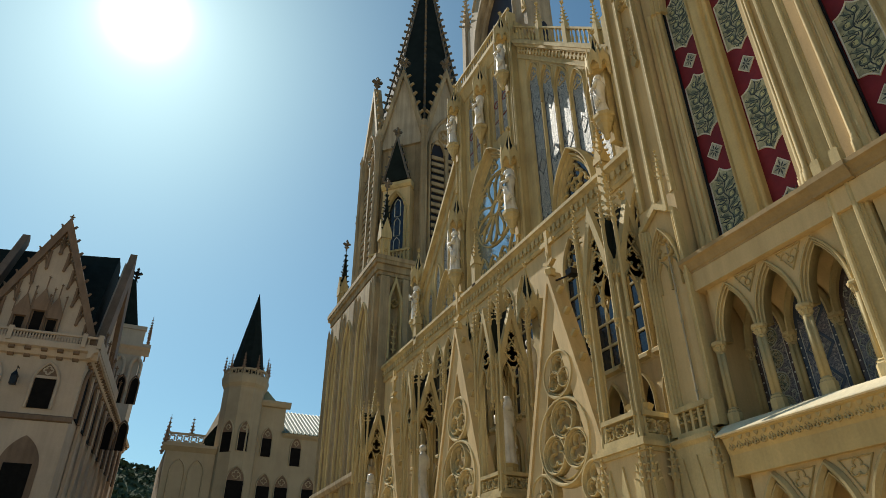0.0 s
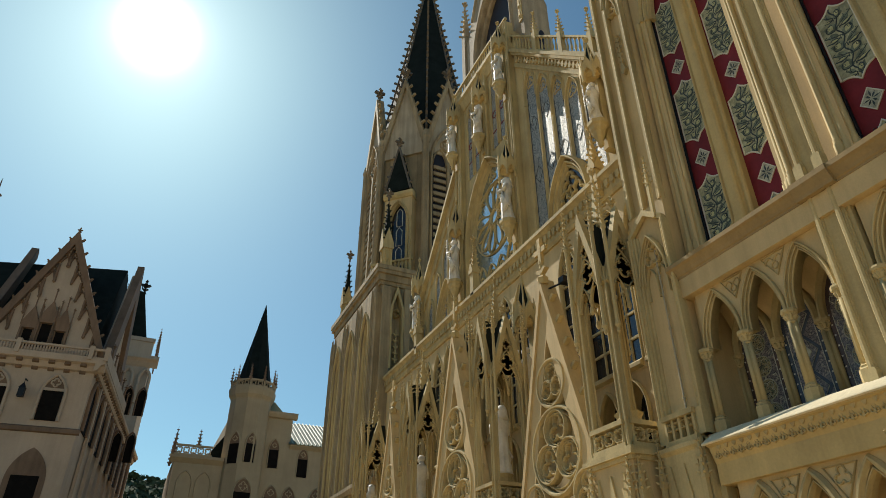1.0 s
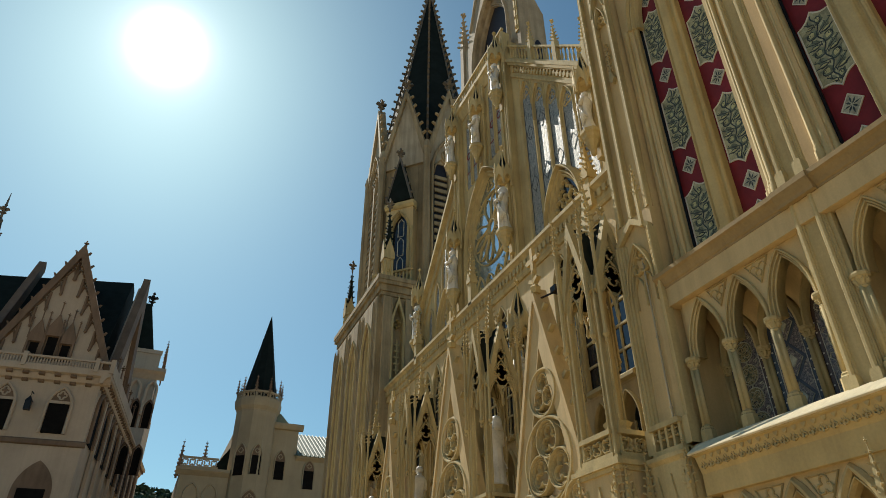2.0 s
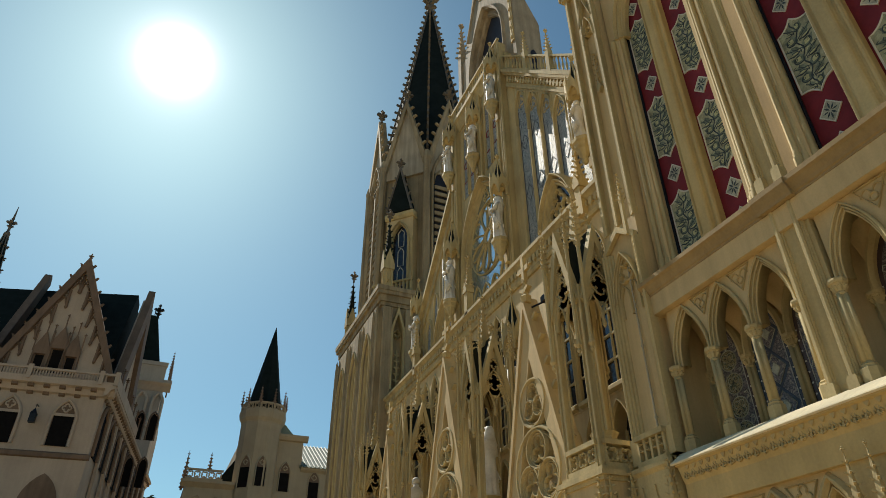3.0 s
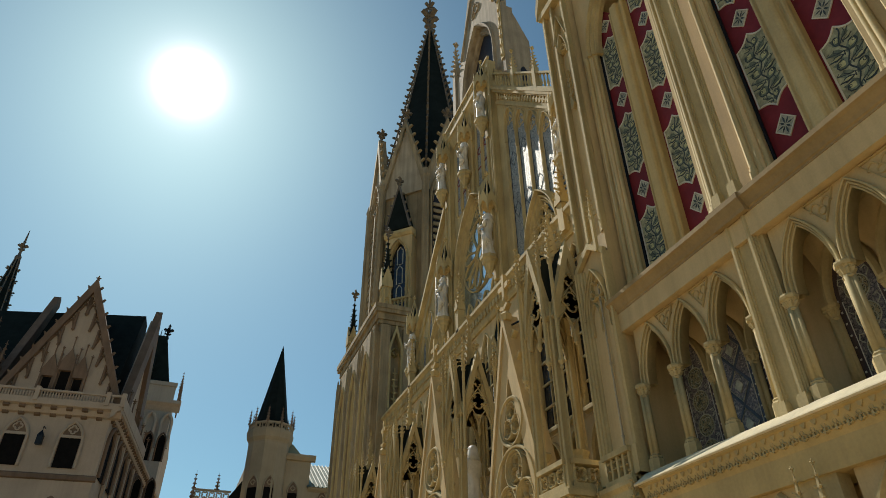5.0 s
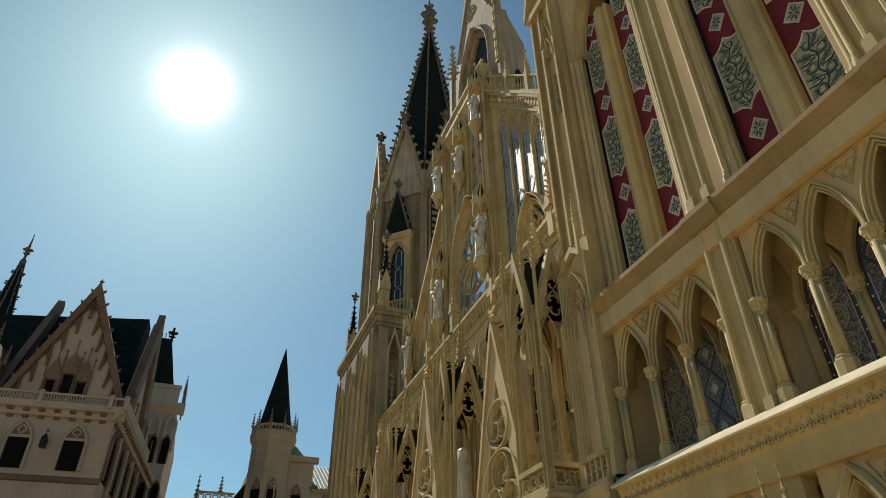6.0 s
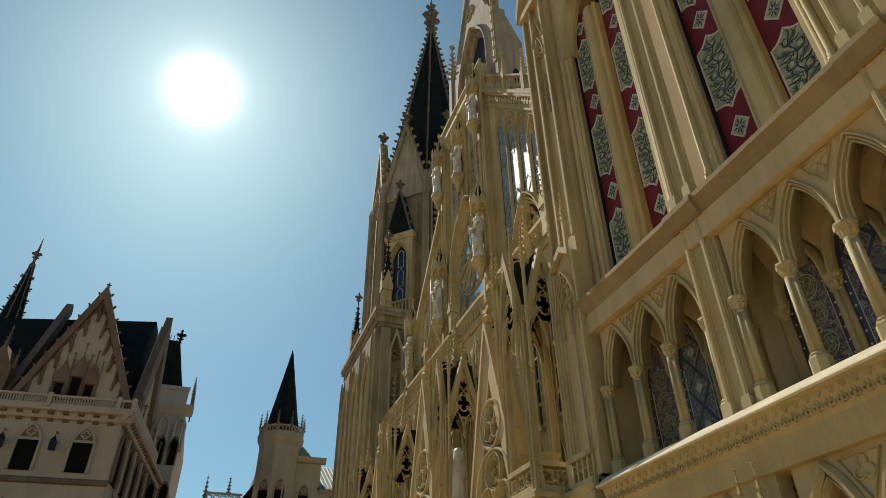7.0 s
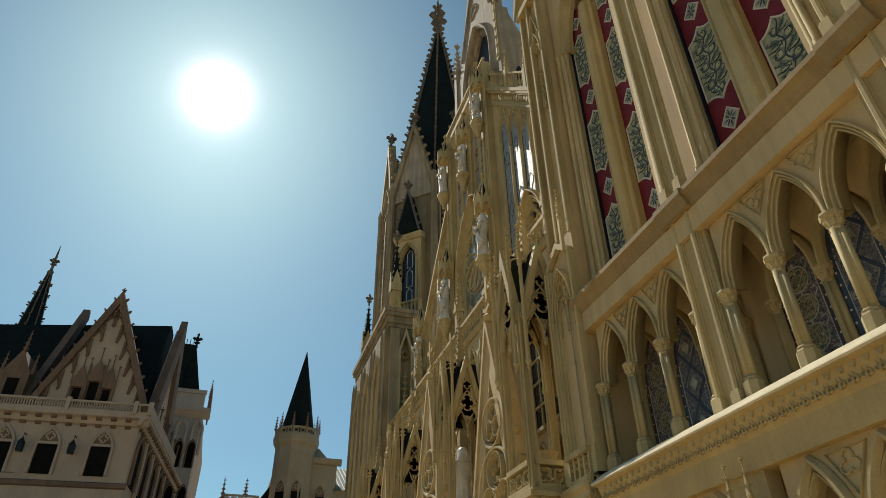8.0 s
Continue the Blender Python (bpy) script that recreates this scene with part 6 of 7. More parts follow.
for k in range(8):
    a = math.tau * (k + 0.5) / 8
    bm = bmesh.new()
    tube(bm, [(TX + 4.6 * math.cos(a), TY + 4.6 * math.sin(a), 33.8), (TX + 0.24 * math.cos(a), TY + 0.24 * math.sin(a), 58.3)], 0.085, 5)
    for i in range(26):
        f = (i + 1) / 27
        r = 4.66 * (1 - f) + 0.28 * f
        crocket(bm, (TX + r * math.cos(a), TY + r * math.sin(a), 33.8 + 24.5 * f), (math.cos(a), math.sin(a), 0), (0, 0, 1), 0.30)
    part("crocketed_rib", bm, ROOF_EDGE, spire)
bm = bmesh.new()
lathe(bm, [(0.26, 58.0), (0.36, 58.5), (0.38, 58.9), (0.2, 59.3), (0.17, 60.6), (0.28, 61.0), (0.12, 61.4), (0.10, 62.7), (0.16, 63.0), (0.03, 64.2)], 8, Matrix.Translation((TX, TY, 0)))
for k in range(4):
    a = math.tau * (k + 0.2) / 4
    for z, s in ((58.5, 0.5), (59.3, 0.6), (60.6, 0.85), (62.3, 0.5)):
        crocket(bm, (TX + 0.15 * math.cos(a), TY + 0.15 * math.sin(a), z), (math.cos(a), math.sin(a), 0), (0, 0, 1), s)
part("leafy_finial", bm, ROOF_EDGE, spire)
# corner pinnacles of the square base
for x, y in ((TWx + 0.45, TSy + 0.45), (TX + 3.2, TSy + 0.45), (TWx + 0.45, TY + TH - 0.45)):
    p = thing("tower_pinnacle", "gabled stone pinnacle with a dark crocketed spirelet", "pinnacle", (x, y, 21.85), "pinnacles of the tower base")
    bm = bmesh.new()
    box(bm, x - 0.30, x + 0.30, y - 0.30, y + 0.30, 21.85, 23.9)
    part("shaft", bm, CREAM, p)
    for F, c in ((west(x - 0.30), y), (south(y - 0.30), x)):
        bm = bmesh.new()
        prism(bm, F, [(c - 0.36, 23.4), (c + 0.36, 23.4), (c + 0.36, 23.8), (c, 25.0), (c - 0.36, 23.8)], -0.1, 0.08)
        part("gablet", bm, CREAM, p)
        bm = bmesh.new()
        bar(bm, F, circle(c, 22.5, 0.10, 12), 0.05, 0, 0.06, closed=True)
        bar(bm, F, [(c - 0.15, 22.1), (c - 0.15, 23.2), (c, 23.5), (c + 0.15, 23.2), (c + 0.15, 22.1)], 0.05, 0, 0.06, closed=True)
        part("panel_relief", bm, CREAM_WARM, p)
    bm = bmesh.new()
    spirelet(bm, x, y, 23.8, 27.4, 0.36, 4, 7, 0.18)
    part("spirelet", bm, SLATE, p)
    bm = bmesh.new()
    finial(bm, x, y, 27.4, 1.1)
    part("cross", bm, ROOF_EDGE, p)

# ---- gabled house across the court ----
house = thing("gabled_house", "large beige house with steep traceried gable and dark roof", "house", (-14, 75, 0))
HY, HX = 67.0, -6.0
H = south(HY)
bm = bmesh.new()
box(bm, -45, HX, HY, 107, 0, 24.4)
part("wall", bm, HOUSE, house)
bm = bmesh.new()
prism(bm, H, [(-16.7, 24.4), (-5.7, 24.4), (-11.15, 37.3)], -0.6, -0.0)
part("gable_wall", bm, HOUSE, house)
bm = bmesh.new()
for s in (-1, 1):
    prism(bm, H, [(-11.15, 38.2), (-11.15 + s * 5.75, 24.6), (-11.15 + s * 5.1, 24.6), (-11.15, 36.5)], -0.7, 0.45)
part("gable_barge", bm, HOUSE_TRIM, house)
for s in (-1, 1):
    for i in range(9):
        f = (i + 0.6) / 9.4
        bm = bmesh.new()
        q = (-11.15 + s * 5.75 * (1 - f), HY - 0.2, 24.6 + 13.6 * f)
        crocket(bm, q, (s, 0, 0.42), (-s * 0.4, 0, 1), 0.36)
        crocket(bm, q, (s * 0.9, 0, 0.42), (s * 0.5, 0, -1), 0.22)
        part("gable_crocket", bm, HOUSE_TRIM, house)
bm = bmesh.new()
finial(bm, -11.15, HY - 0.2, 37.8, 0.9)
part("gable_finial", bm, HOUSE_TRIM, house)
# hanging tracery under the barge boards
for s in (-1, 1):
    for i in range(6):
        bm = bmesh.new()
        f0, f1 = i / 6.0, (i + 1) / 6.0
        u0, v0 = -11.15 + s * 5.0 * (1 - f0), 25.0 + 11.0 * f0
        u1, v1 = -11.15 + s * 5.0 * (1 - f1), 25.0 + 11.0 * f1
        drop = (u1 - s * 0.05, v1 - 1.9)
        bar(bm, H, [(u0, v0 + 0.2), ((u0 + drop[0]) / 2 - s * 0.1, drop[1] + 1.1), drop], 0.2, 0.0, 0.22)
        bar(bm, H, [(u1, v1), (u1, v1 - 1.0), drop], 0.26, 0.0, 0.25)
        bar(bm, H, foil(u1 + s * 0.28, v1 - 0.75, 0.36, 3, 90), 0.1, 0.0, 0.2, closed=True)
        lathe(bm, [(0.03, drop[1] - 0.3), (0.17, drop[1] - 0.12), (0.1, drop[1] + 0.1)], 6, Matrix.Translation((drop[0], HY - 0.15, 0)))
        part("barge_tracery", bm, HOUSE_TRIM, house)
# triple window of the gable with pinnacled hoods
for c, hw, top in ((-12.68, 0.44, 26.9), (-11.25, 0.52, 27.6), (-9.95, 0.44, 26.9)):
    win = part("gable_window", (lambda b: (slab(b, H, c - hw, c + hw, 25.2, top, 0.0, 0.05), b)[1])(bmesh.new()), DARK_PANE, house, "dark window pane")
    bm = bmesh.new()
    bar(bm, H, [(c - hw, 25.2), (c - hw, top), (c + hw, top), (c + hw, 25.2)], 0.14, 0.0, 0.16)
    part("window_frame", bm, HOUSE_TRIM, win)
    bm = bmesh.new()
    prism(bm, H, [(c - hw - 0.3, 25.2), (c - hw - 0.08, 25.2), (c - hw - 0.08, top + 0.05), (c + hw + 0.08, top + 0.05), (c + hw + 0.08, 25.2), (c + hw + 0.3, 25.2), (c + hw + 0.25, top + 0.7), (c, top + 2.4), (c - hw - 0.25, top + 0.7)], 0.0, 0.3)
    part("window_hood", bm, HOUSE_TRIM, win)
    bm = bmesh.new()
    for d in (-hw - 0.28, 0, hw + 0.28):
        tube(bm, [(c + d, HY - 0.3, top + 0.3 if d else top + 2.2), (c + d, HY - 0.3, top + 2.2 if d else top + 3.4)], 0.06, 5)
        finial(bm, c + d, HY - 0.3, top + 2.1 if d else top + 3.3, 0.5)
    part("hood_finial", bm, HOUSE_TRIM, win)
# balcony round the house
bm = bmesh.new()
run(bm, H, [(0, 23.2), (0.3, 23.3), (0.5, 23.8), (0.85, 23.95), (0.85, 24.25), (0, 24.4)], -45, HX + 0.85)
part("balcony_slab", bm, HOUSE, house)
bm = bmesh.new()
run(bm, H, [(0.6, 25.2), (0.9, 25.2), (0.9, 25.4), (0.6, 25.4)], -45, HX + 0.9)
run(bm, H, [(0.66, 24.25), (0.84, 24.25), (0.84, 24.55), (0.66, 24.55)], -45, HX + 0.88)
part("balcony_rail", bm, HOUSE, house)
lb = bmesh.new()
box(lb, -0.06, 0.06, -0.05, 0.05, 0, 0.7)
tri = local_part("balcony_baluster", lb, HOUSE, house)
put(tri, -6.2, HY - 0.75, 24.53)
for i in range(1, 70):
    again(tri, -6.2 - 0.25 * i, HY - 0.75, 24.53)
for u in (-5.2, -6.6, -12.8, -20.0):
    bm = bmesh.new()
    box(bm, u - 0.2, u + 0.2, HY - 0.98, HY - 0.52, 24.25, 25.6)
    part("balcony_post", bm, HOUSE, house)
lb = bmesh.new()
prism(lb, frame_of((0, 0, 0), (0, 1, 0), (1, 0, 0)), [(0.0, 0.0), (-0.7, 0.0), (-0.7, -0.25), (-0.35, -0.35), (-0.2, -0.8), (0.0, -0.9)], -0.26, 0.26)
corb = local_part("front_corbel", lb, HOUSE_TRIM, house)
put(corb, -7.0, HY, 23.9)
for i in range(1, 12):
    again(corb, -7.0 - 1.35 * i, HY, 23.9)
# arched windows of the storey below
for c in (-8.9, -13.6, -17.6, -22):
    bm = bmesh.new()
    prism(bm, H, [(c - 1.15, 19.2)] + pointed(c, 1.15, 20.8, 22.75, 8) + [(c + 1.15, 19.2)], 0.0, 0.08)
    win = part("arched_window", bm, HOUSE_TRIM, house, "pointed window with brown stone head")
    bm = bmesh.new()
    slab(bm, H, c - 0.85, c + 0.85, 18.4, 21.2, 0.06, 0.12)
    part("pane", bm, DARK_PANE, win, "dark window pane")
    bm = bmesh.new()
    bar(bm, H, [(c - 1.05, 18.4)] + pointed(c, 1.05, 20.8, 22.7, 8) + [(c + 1.05, 18.4)], 0.26, 0.05, 0.26)
    slab(bm, H, c - 1.0, c + 1.0, 21.15, 21.4, 0.06, 0.2)
    bar(bm, H, foil(c, 21.95, 0.4, 4, 0), 0.14, 0.08, 0.16, closed=True)
    part("window_head", bm, HOUSE, win)
for c in (-11.3, -15.7):
    lan = part("wall_lantern", (lambda b: (box(b, c - 0.25, c + 0.25, HY - 0.9, HY - 0.4, 20.2, 21.0), lathe(b, [(0.4, 21.0), (0.05, 21.5)], 4, Matrix.Translation((c, HY - 0.65, 0)), turn=math.pi / 4), tube(b, [(c, HY, 21.9), (c, HY - 0.65, 21.9), (c, HY - 0.65, 21.4)], 0.05, 5), b)[-1])(bmesh.new()), METAL, house, "black wrought iron wall lantern")
bm = bmesh.new()
run(bm, H, [(0, 17.3), (0.22, 17.4), (0.22, 17.75), (0, 17.9)], -45, HX + 0.22)
run(bm, H, [(0.3, 18.3), (0.36, 18.3), (0.36, 18.36), (0.3, 18.36)], -19.5, -15.5)
part("string_course", bm, HOUSE_TRIM, house)
for c in (-9.0, -14.0):
    bm = bmesh.new()
    prism(bm, H, [(c - 1.6, 8.0)] + pointed(c, 1.6, 13.2, 16.0, 8) + [(c + 1.6, 8.0)], 0.0, 0.08)
    win = part("tall_arched_window", bm, HOUSE_TRIM, house, "tall pointed window with brown stone head")
    bm = bmesh.new()
    slab(bm, H, c - 1.1, c + 1.1, 8.0, 13.6, 0.06, 0.12)
    part("pane", bm, DARK_PANE, win, "dark window pane")
# east side of the house, with pointed openings and corbels
ALONG = Vector((0.105, 1, 0)).normalized()
OUT = Vector((1, -0.105, 0)).normalized()
E_ = frame_of(Vector((HX, HY, 0)) - ALONG * HY, ALONG, OUT)
bm = bmesh.new()
run(bm, E_, [(0, 23.2), (0.3, 23.3), (0.5, 23.8), (0.85, 23.95), (0.85, 24.25), (0, 24.4)], HY - 0.85, 107)
run(bm, E_, [(0.6, 24.25), (0.9, 24.25), (0.9, 25.4), (0.6, 25.4)], HY - 0.9, 84)
part("side_balcony", bm, HOUSE, house)
lb = bmesh.new()
prism(lb, frame_of((0, 0, 0), (1, 0, 0), (0, 1, 0)), [(0.0, 0.0), (0.7, 0.0), (0.7, -0.25), (0.35, -0.35), (0.2, -0.8), (0.0, -0.9)], -0.2, 0.2)
corb2 = local_part("side_corbel", lb, HOUSE_TRIM, house)
put(corb2, HX + 0.05, HY + 0.5, 23.9)
for i in range(1, 40):
    again(corb2, HX + 0.05 + 0.105 * i, HY + 0.5 + 1.0 * i, 23.9)
for i in range(9):
    c = HY + 2.2 + 4.2 * i
    bm = bmesh.new()
    prism(bm, E_, [(c - 1.1, 18.0)] + pointed(c, 1.1, 21.0, 22.8, 6) + [(c + 1.1, 18.0)], 0.0, 0.06)
    win = part("side_window", bm, DARK_PANE, house, "dark pointed side window")
    bm = bmesh.new()
    bar(bm, E_, [(c - 1.25, 18.0)] + pointed(c, 1.25, 21.0, 23.0, 6) + [(c + 1.25, 18.0)], 0.3, -0.02, 0.3)
    part("window_surround", bm, HOUSE_TRIM, win)
    bm = bmesh.new()
    slab(bm, E_, c + 1.8, c + 2.3, 0, 23.0, 0, 0.3)
    part("side_buttress", bm, HOUSE, house)
# side gable seen nearly edge on
bm = bmesh.new()
prism(bm, E_, [(69.5, 24.4), (80.5, 24.4), (75.0, 38.0)], -0.6, -0.05)
part("side_gable_wall", bm, HOUSE, house)
bm = bmesh.new()
for s in (-1, 1):
    prism(bm, E_, [(75.0, 39.3), (75.0 + s * 6.2, 24.4), (75.0 + s * 3.9, 24.4), (75.0, 35.0)], -0.3, 0.45)
part("side_gable_barge", bm, HOUSE_TRIM, house)
for i in range(8):
    bm = bmesh.new()
    y = HY + 2 + 2.6 * i
    x = HX + 0.75 + 0.105 * (y - HY)
    tube(bm, [(x, y, 25.4), (x, y, 26.6)], 0.08, 5)
    finial(bm, x, y, 26.4, 0.8)
    part("balcony_finial", bm, HOUSE_TRIM, house)
# main roof and its ridge
bm = bmesh.new()
prism(bm, frame_of((0, 0, 0), (0, 1, 0), (1, 0, 0)), [(68.0, 24.4), (82.0, 24.4), (77.5, 38.5), (75.5, 38.8)], -45, HX - 1.2)
for v in bm.verts:
    if v.co.x < -40 and v.co.z > 30:
        v.co.z -= 3.6
part("roof", bm, SLATE, house)
bm = bmesh.new()
prism(bm, H, [(-16.6, 24.6), (-5.9, 24.6), (-11.15, 36.9)], -9, -0.6)
part("gable_roof", bm, SLATE, house)
# raised party-wall coping beside the gable
bm = bmesh.new()
prism(bm, E_, [(66.8, 25.0), (68.4, 25.0), (75.8, 38.8), (75.6, 39.6), (75.2, 39.9)], -11.75, -11.0)
part("parapet_coping", bm, HOUSE_TRIM, house)
# dormer on the long roof
bm = bmesh.new()
prism(bm, H, [(-20.0, 24.5), (-17.4, 24.5), (-17.4, 28.0), (-18.7, 30.6), (-20.0, 28.0)], -4, 0.1)
dorm = part("dormer", bm, HOUSE_TRIM, house, "stone dormer with pinnacles")
bm = bmesh.new()
slab(bm, H, -19.2, -18.1, 25.4, 27.4, 0.1, 0.16)
part("pane", bm, DARK_PANE, dorm)
bm = bmesh.new()
for u in (-20.1, -18.7, -17.3):
    z = 28.0 if u != -18.7 else 30.4
    spirelet(bm, u, HY + 0.2, z, z + 2.4, 0.22, 4, 4, 0.16)
part("dormer_pinnacles", bm, HOUSE_TRIM, dorm)
# rear wing with parapet, larger and standing farther back
REAR = Matrix.Translation((-0.44, 0.0, -0.35)) @ Matrix.Scale(1.22, 4)
bm = bmesh.new()
box(bm, -20, -1.6, 85, 110, 0, 31.6)
bmesh.ops.transform(bm, matrix=REAR, verts=bm.verts[:])
part("rear_wing", bm, HOUSE, house)
bm = bmesh.new()
R_ = south(85)
run(bm, R_, [(0, 30.6), (0.5, 31.2), (0.9, 31.5), (0.9, 31.9), (0, 32.1)], -20, -0.7)
run(bm, R_, [(0.5, 31.9), (0.75, 31.9), (0.75, 34.1), (0.5, 34.1)], -20, -1.7)
run(bm, R_, [(0.4, 33.7), (0.9, 33.7), (0.9, 34.2), (0.4, 34.2)], -20, -1.6)
bmesh.ops.transform(bm, matrix=REAR, verts=bm.verts[:])
part("rear_parapet", bm, HOUSE, house)
bm = bmesh.new()
prism(bm, frame_of((0, 0, 0), (0, 1, 0), (1, 0, 0)), [(86, 34.0), (109, 34.0), (100, 42.0), (88.5, 42.0)], -20, -5.2)
prism(bm, R_, [(-20, 34.0), (-2.5, 34.0), (-4.5, 42.0), (-20, 42.0)], -14, -2.6)
bmesh.ops.transform(bm, matrix=REAR, verts=bm.verts[:])
part("rear_roof", bm, SLATE, house)
for i in range(5):
    bm = bmesh.new()
    c = -9.5 + 1.9 * i
    bar(bm, R_, [(c - 0.6, 26)] + pointed(c, 0.6, 29.2, 30.3, 6) + [(c + 0.6, 26)], 0.4, 0, 0.4)
    bmesh.ops.transform(bm, matrix=REAR, verts=bm.verts[:])
    part("rear_arch", bm, HOUSE, house)
for i in range(4):
    bm = bmesh.new()
    y = 85.5 + 1.7 * i
    tube(bm, [(-1.2, y, 31.8), (-1.2, y, 33.6)], 0.10, 5)
    spirelet(bm, -1.2, y, 33.6, 36.4, 0.15, 4, 7, 0.16)
    bmesh.ops.transform(bm, matrix=REAR, verts=bm.verts[:])
    part("parapet_pinnacle", bm, HOUSE_TRIM, house)
bm = bmesh.new()
for i in range(9):
    u = -8.4 + 0.45 * i
    bar(bm, south(88.5), [(u, 42.0), (u + 0.22, 42.7), (u + 0.45, 42.0)], 0.09, -0.05, 0.05)
    tube(bm, [(u + 0.22, 88.5, 42.7), (u + 0.22, 88.5, 43.2)], 0.05, 4)
finial(bm, -4.6, 88.5, 42.0, 2.3)
finial(bm, -8.6, 88.5, 42.0, 1.6)
bmesh.ops.transform(bm, matrix=REAR, verts=bm.verts[:])
part("roof_cresting", bm, METAL, house, "black wrought iron ridge cresting")

# the street front stands square to the side wall, which runs a little off the church's axis
SQUARE = Matrix.Translation(Vector((HX, HY, 0)) - LOC[house])
SQUARE = SQUARE @ Matrix.Rotation(-math.atan(0.085), 4, "Z") @ SQUARE.inverted()
for piece in house.children:
    if not piece.name.startswith(("side_", "rear_", "balcony_finial", "parapet_", "roof_cresting")):
        piece.matrix_basis = SQUARE @ piece.matrix_basis

# black spire rising behind the house
rear = thing("rear_spire", "slim dark crocketed spire rising behind the house roof", "spire", (-26.8, 92, 30))
bm = bmesh.new()
SX, SY = -26.9, 92.0
lathe(bm, [(2.3, 36.0), (0.3, 52.6)], 8, Matrix.Translation((SX, SY, 0)))
part("slate_cone", bm, SLATE, rear)
for k in range(8):
    a = math.tau * k / 8
    bm = bmesh.new()
    tube(bm, [(SX + 2.35 * math.cos(a), SY + 2.35 * math.sin(a), 36.0), (SX + 0.32 * math.cos(a), SY + 0.32 * math.sin(a), 52.6)], 0.09, 4)
    for i in range(8):
        f = (i + 1) / 9
        r = 2.4 * (1 - f) + 0.36 * f
        crocket(bm, (SX + r * math.cos(a), SY + r * math.sin(a), 36.0 + 16.6 * f), (math.cos(a), math.sin(a), 0), (0, 0, 1), 0.36)
    part("crocketed_rib", bm, ROOF_EDGE, rear)
bm = bmesh.new()
lathe(bm, [(0.4, 52.4), (0.45, 52.9), (0.2, 53.3), (0.14, 56.0), (0.04, 57.6)], 6, Matrix.Translation((SX, SY, 0)))
finial(bm, SX, SY, 53.4, 2.4)
part("finial", bm, ROOF_EDGE, rear)
bm = bmesh.new()
box(bm, SX - 2.6, SX + 2.6, SY - 2.6, SY + 2.6, 0, 36.0)
part("turret_wall", bm, HOUSE, rear)

# ---- annex with round turret and tin roof ----
annex = thing("annex_building", "beige two-storey annex with pointed windows and pale tin roof", "building", (14, 86, 0))
AY = 80.0
A = south(AY)
bm = bmesh.new()
box(bm, 8.6, 15.9, AY, 100, 0, 25.0)
part("tall_wall", bm, ANNEX, annex)
bm = bmesh.new()
box(bm, 15.9, 45, AY, 100, 0, 21.6)
part("wing_wall", bm, ANNEX, annex)
bm = bmesh.new()
run(bm, A, [(0, 24.7), (0.35, 24.8), (0.55, 25.2), (0.55, 25.45), (0, 25.6)], 12.6, 16.4)
part("cornice", bm, ANNEX, annex)
bm = bmesh.new()
prism(bm, frame_of((0, 0, 0), (0, 1, 0), (1, 0, 0)), [(AY - 0.6, 21.7), (AY + 9, 26.9), (AY + 18, 21.7)], 15.7, 45)
part("tin_roof", bm, TIN, annex)
lb = bmesh.new()
tube(lb, [(0, -0.62, 21.78), (0, 9, 26.98)], 0.09, 4)
ridge = local_part("roof_seam", lb, TIN, annex)
put(ridge, 16.0, AY, 0)
for i in range(1, 40):
    again(ridge, 16.0 + 0.5 * i, AY, 0)
bm = bmesh.new()
prism(bm, A, [(13.0, 25.0), (15.6, 25.0), (13.6, 27.0), (13.0, 27.0)], -8, -1.0)
part("small_roof", bm, TIN, annex)
bm = bmesh.new()
run(bm, A, [(0, 21.2), (0.4, 21.5), (0.4, 21.75), (0, 21.8)], 15.9, 45)
part("eave", bm, ANNEX, annex)
for u, v, w, h, head in ((9.15, 18.6, 0.62, 3.4, 1), (11.0, 18.8, 0.58, 3.2, 1), (14.05, 18.8, 0.58, 3.2, 1), (17.65, 18.0, 0.62, 3.2, 1), (21.5, 18.0, 0.62, 3.2, 1), (10.8, 13.0, 0.95, 3.8, 1), (14.3, 13.2, 0.75, 3.4, 1), (16.4, 13.2, 0.75, 3.4, 1), (19.6, 13.2, 0.75, 3.4, 1)):
    y = AY - 0.02 if u > 12.5 else AY - 2.25
    F = south(y)
    if u < 12.5:
        a = math.asin((u - 10.6) / 2.45)
        F = frame_of((10.6 + 2.36 * math.sin(a), 80.4 - 2.36 * math.cos(a), 0), (math.cos(a), math.sin(a), 0), (math.sin(a), -math.cos(a), 0))
        u = 0.0
    bm = bmesh.new()
    slab(bm, F, u - w, u + w, v, v + h * 0.66, -0.05, 0.05)
    win = part("window", bm, DARK_PANE, annex, "dark pointed window")
    bm = bmesh.new()
    prism(bm, F, [(u - w, v + h * 0.64)] + pointed(u, w, v + h * 0.66, v + h * 1.05, 6) + [(u + w, v + h * 0.64)], -0.02, 0.04)
    part("window_head", bm, HOUSE_TRIM, win)
    bm = bmesh.new()
    bar(bm, F, [(u - w - 0.05, v)] + pointed(u, w + 0.05, v + h * 0.66, v + h * 1.08, 6) + [(u + w + 0.05, v)], 0.14, -0.05, 0.14)
    bar(bm, F, foil(u, v + h * 0.83, w * 0.5, 4, 0), 0.1, 0.0, 0.1, closed=True)
    part("hood", bm, ANNEX, win)
turret = thing("round_turret", "beige octagonal turret with pierced parapet and a black cone", "turret", (10.6, 80.4, 0))
CX, CY = 10.6, 80.4
bm = bmesh.new()
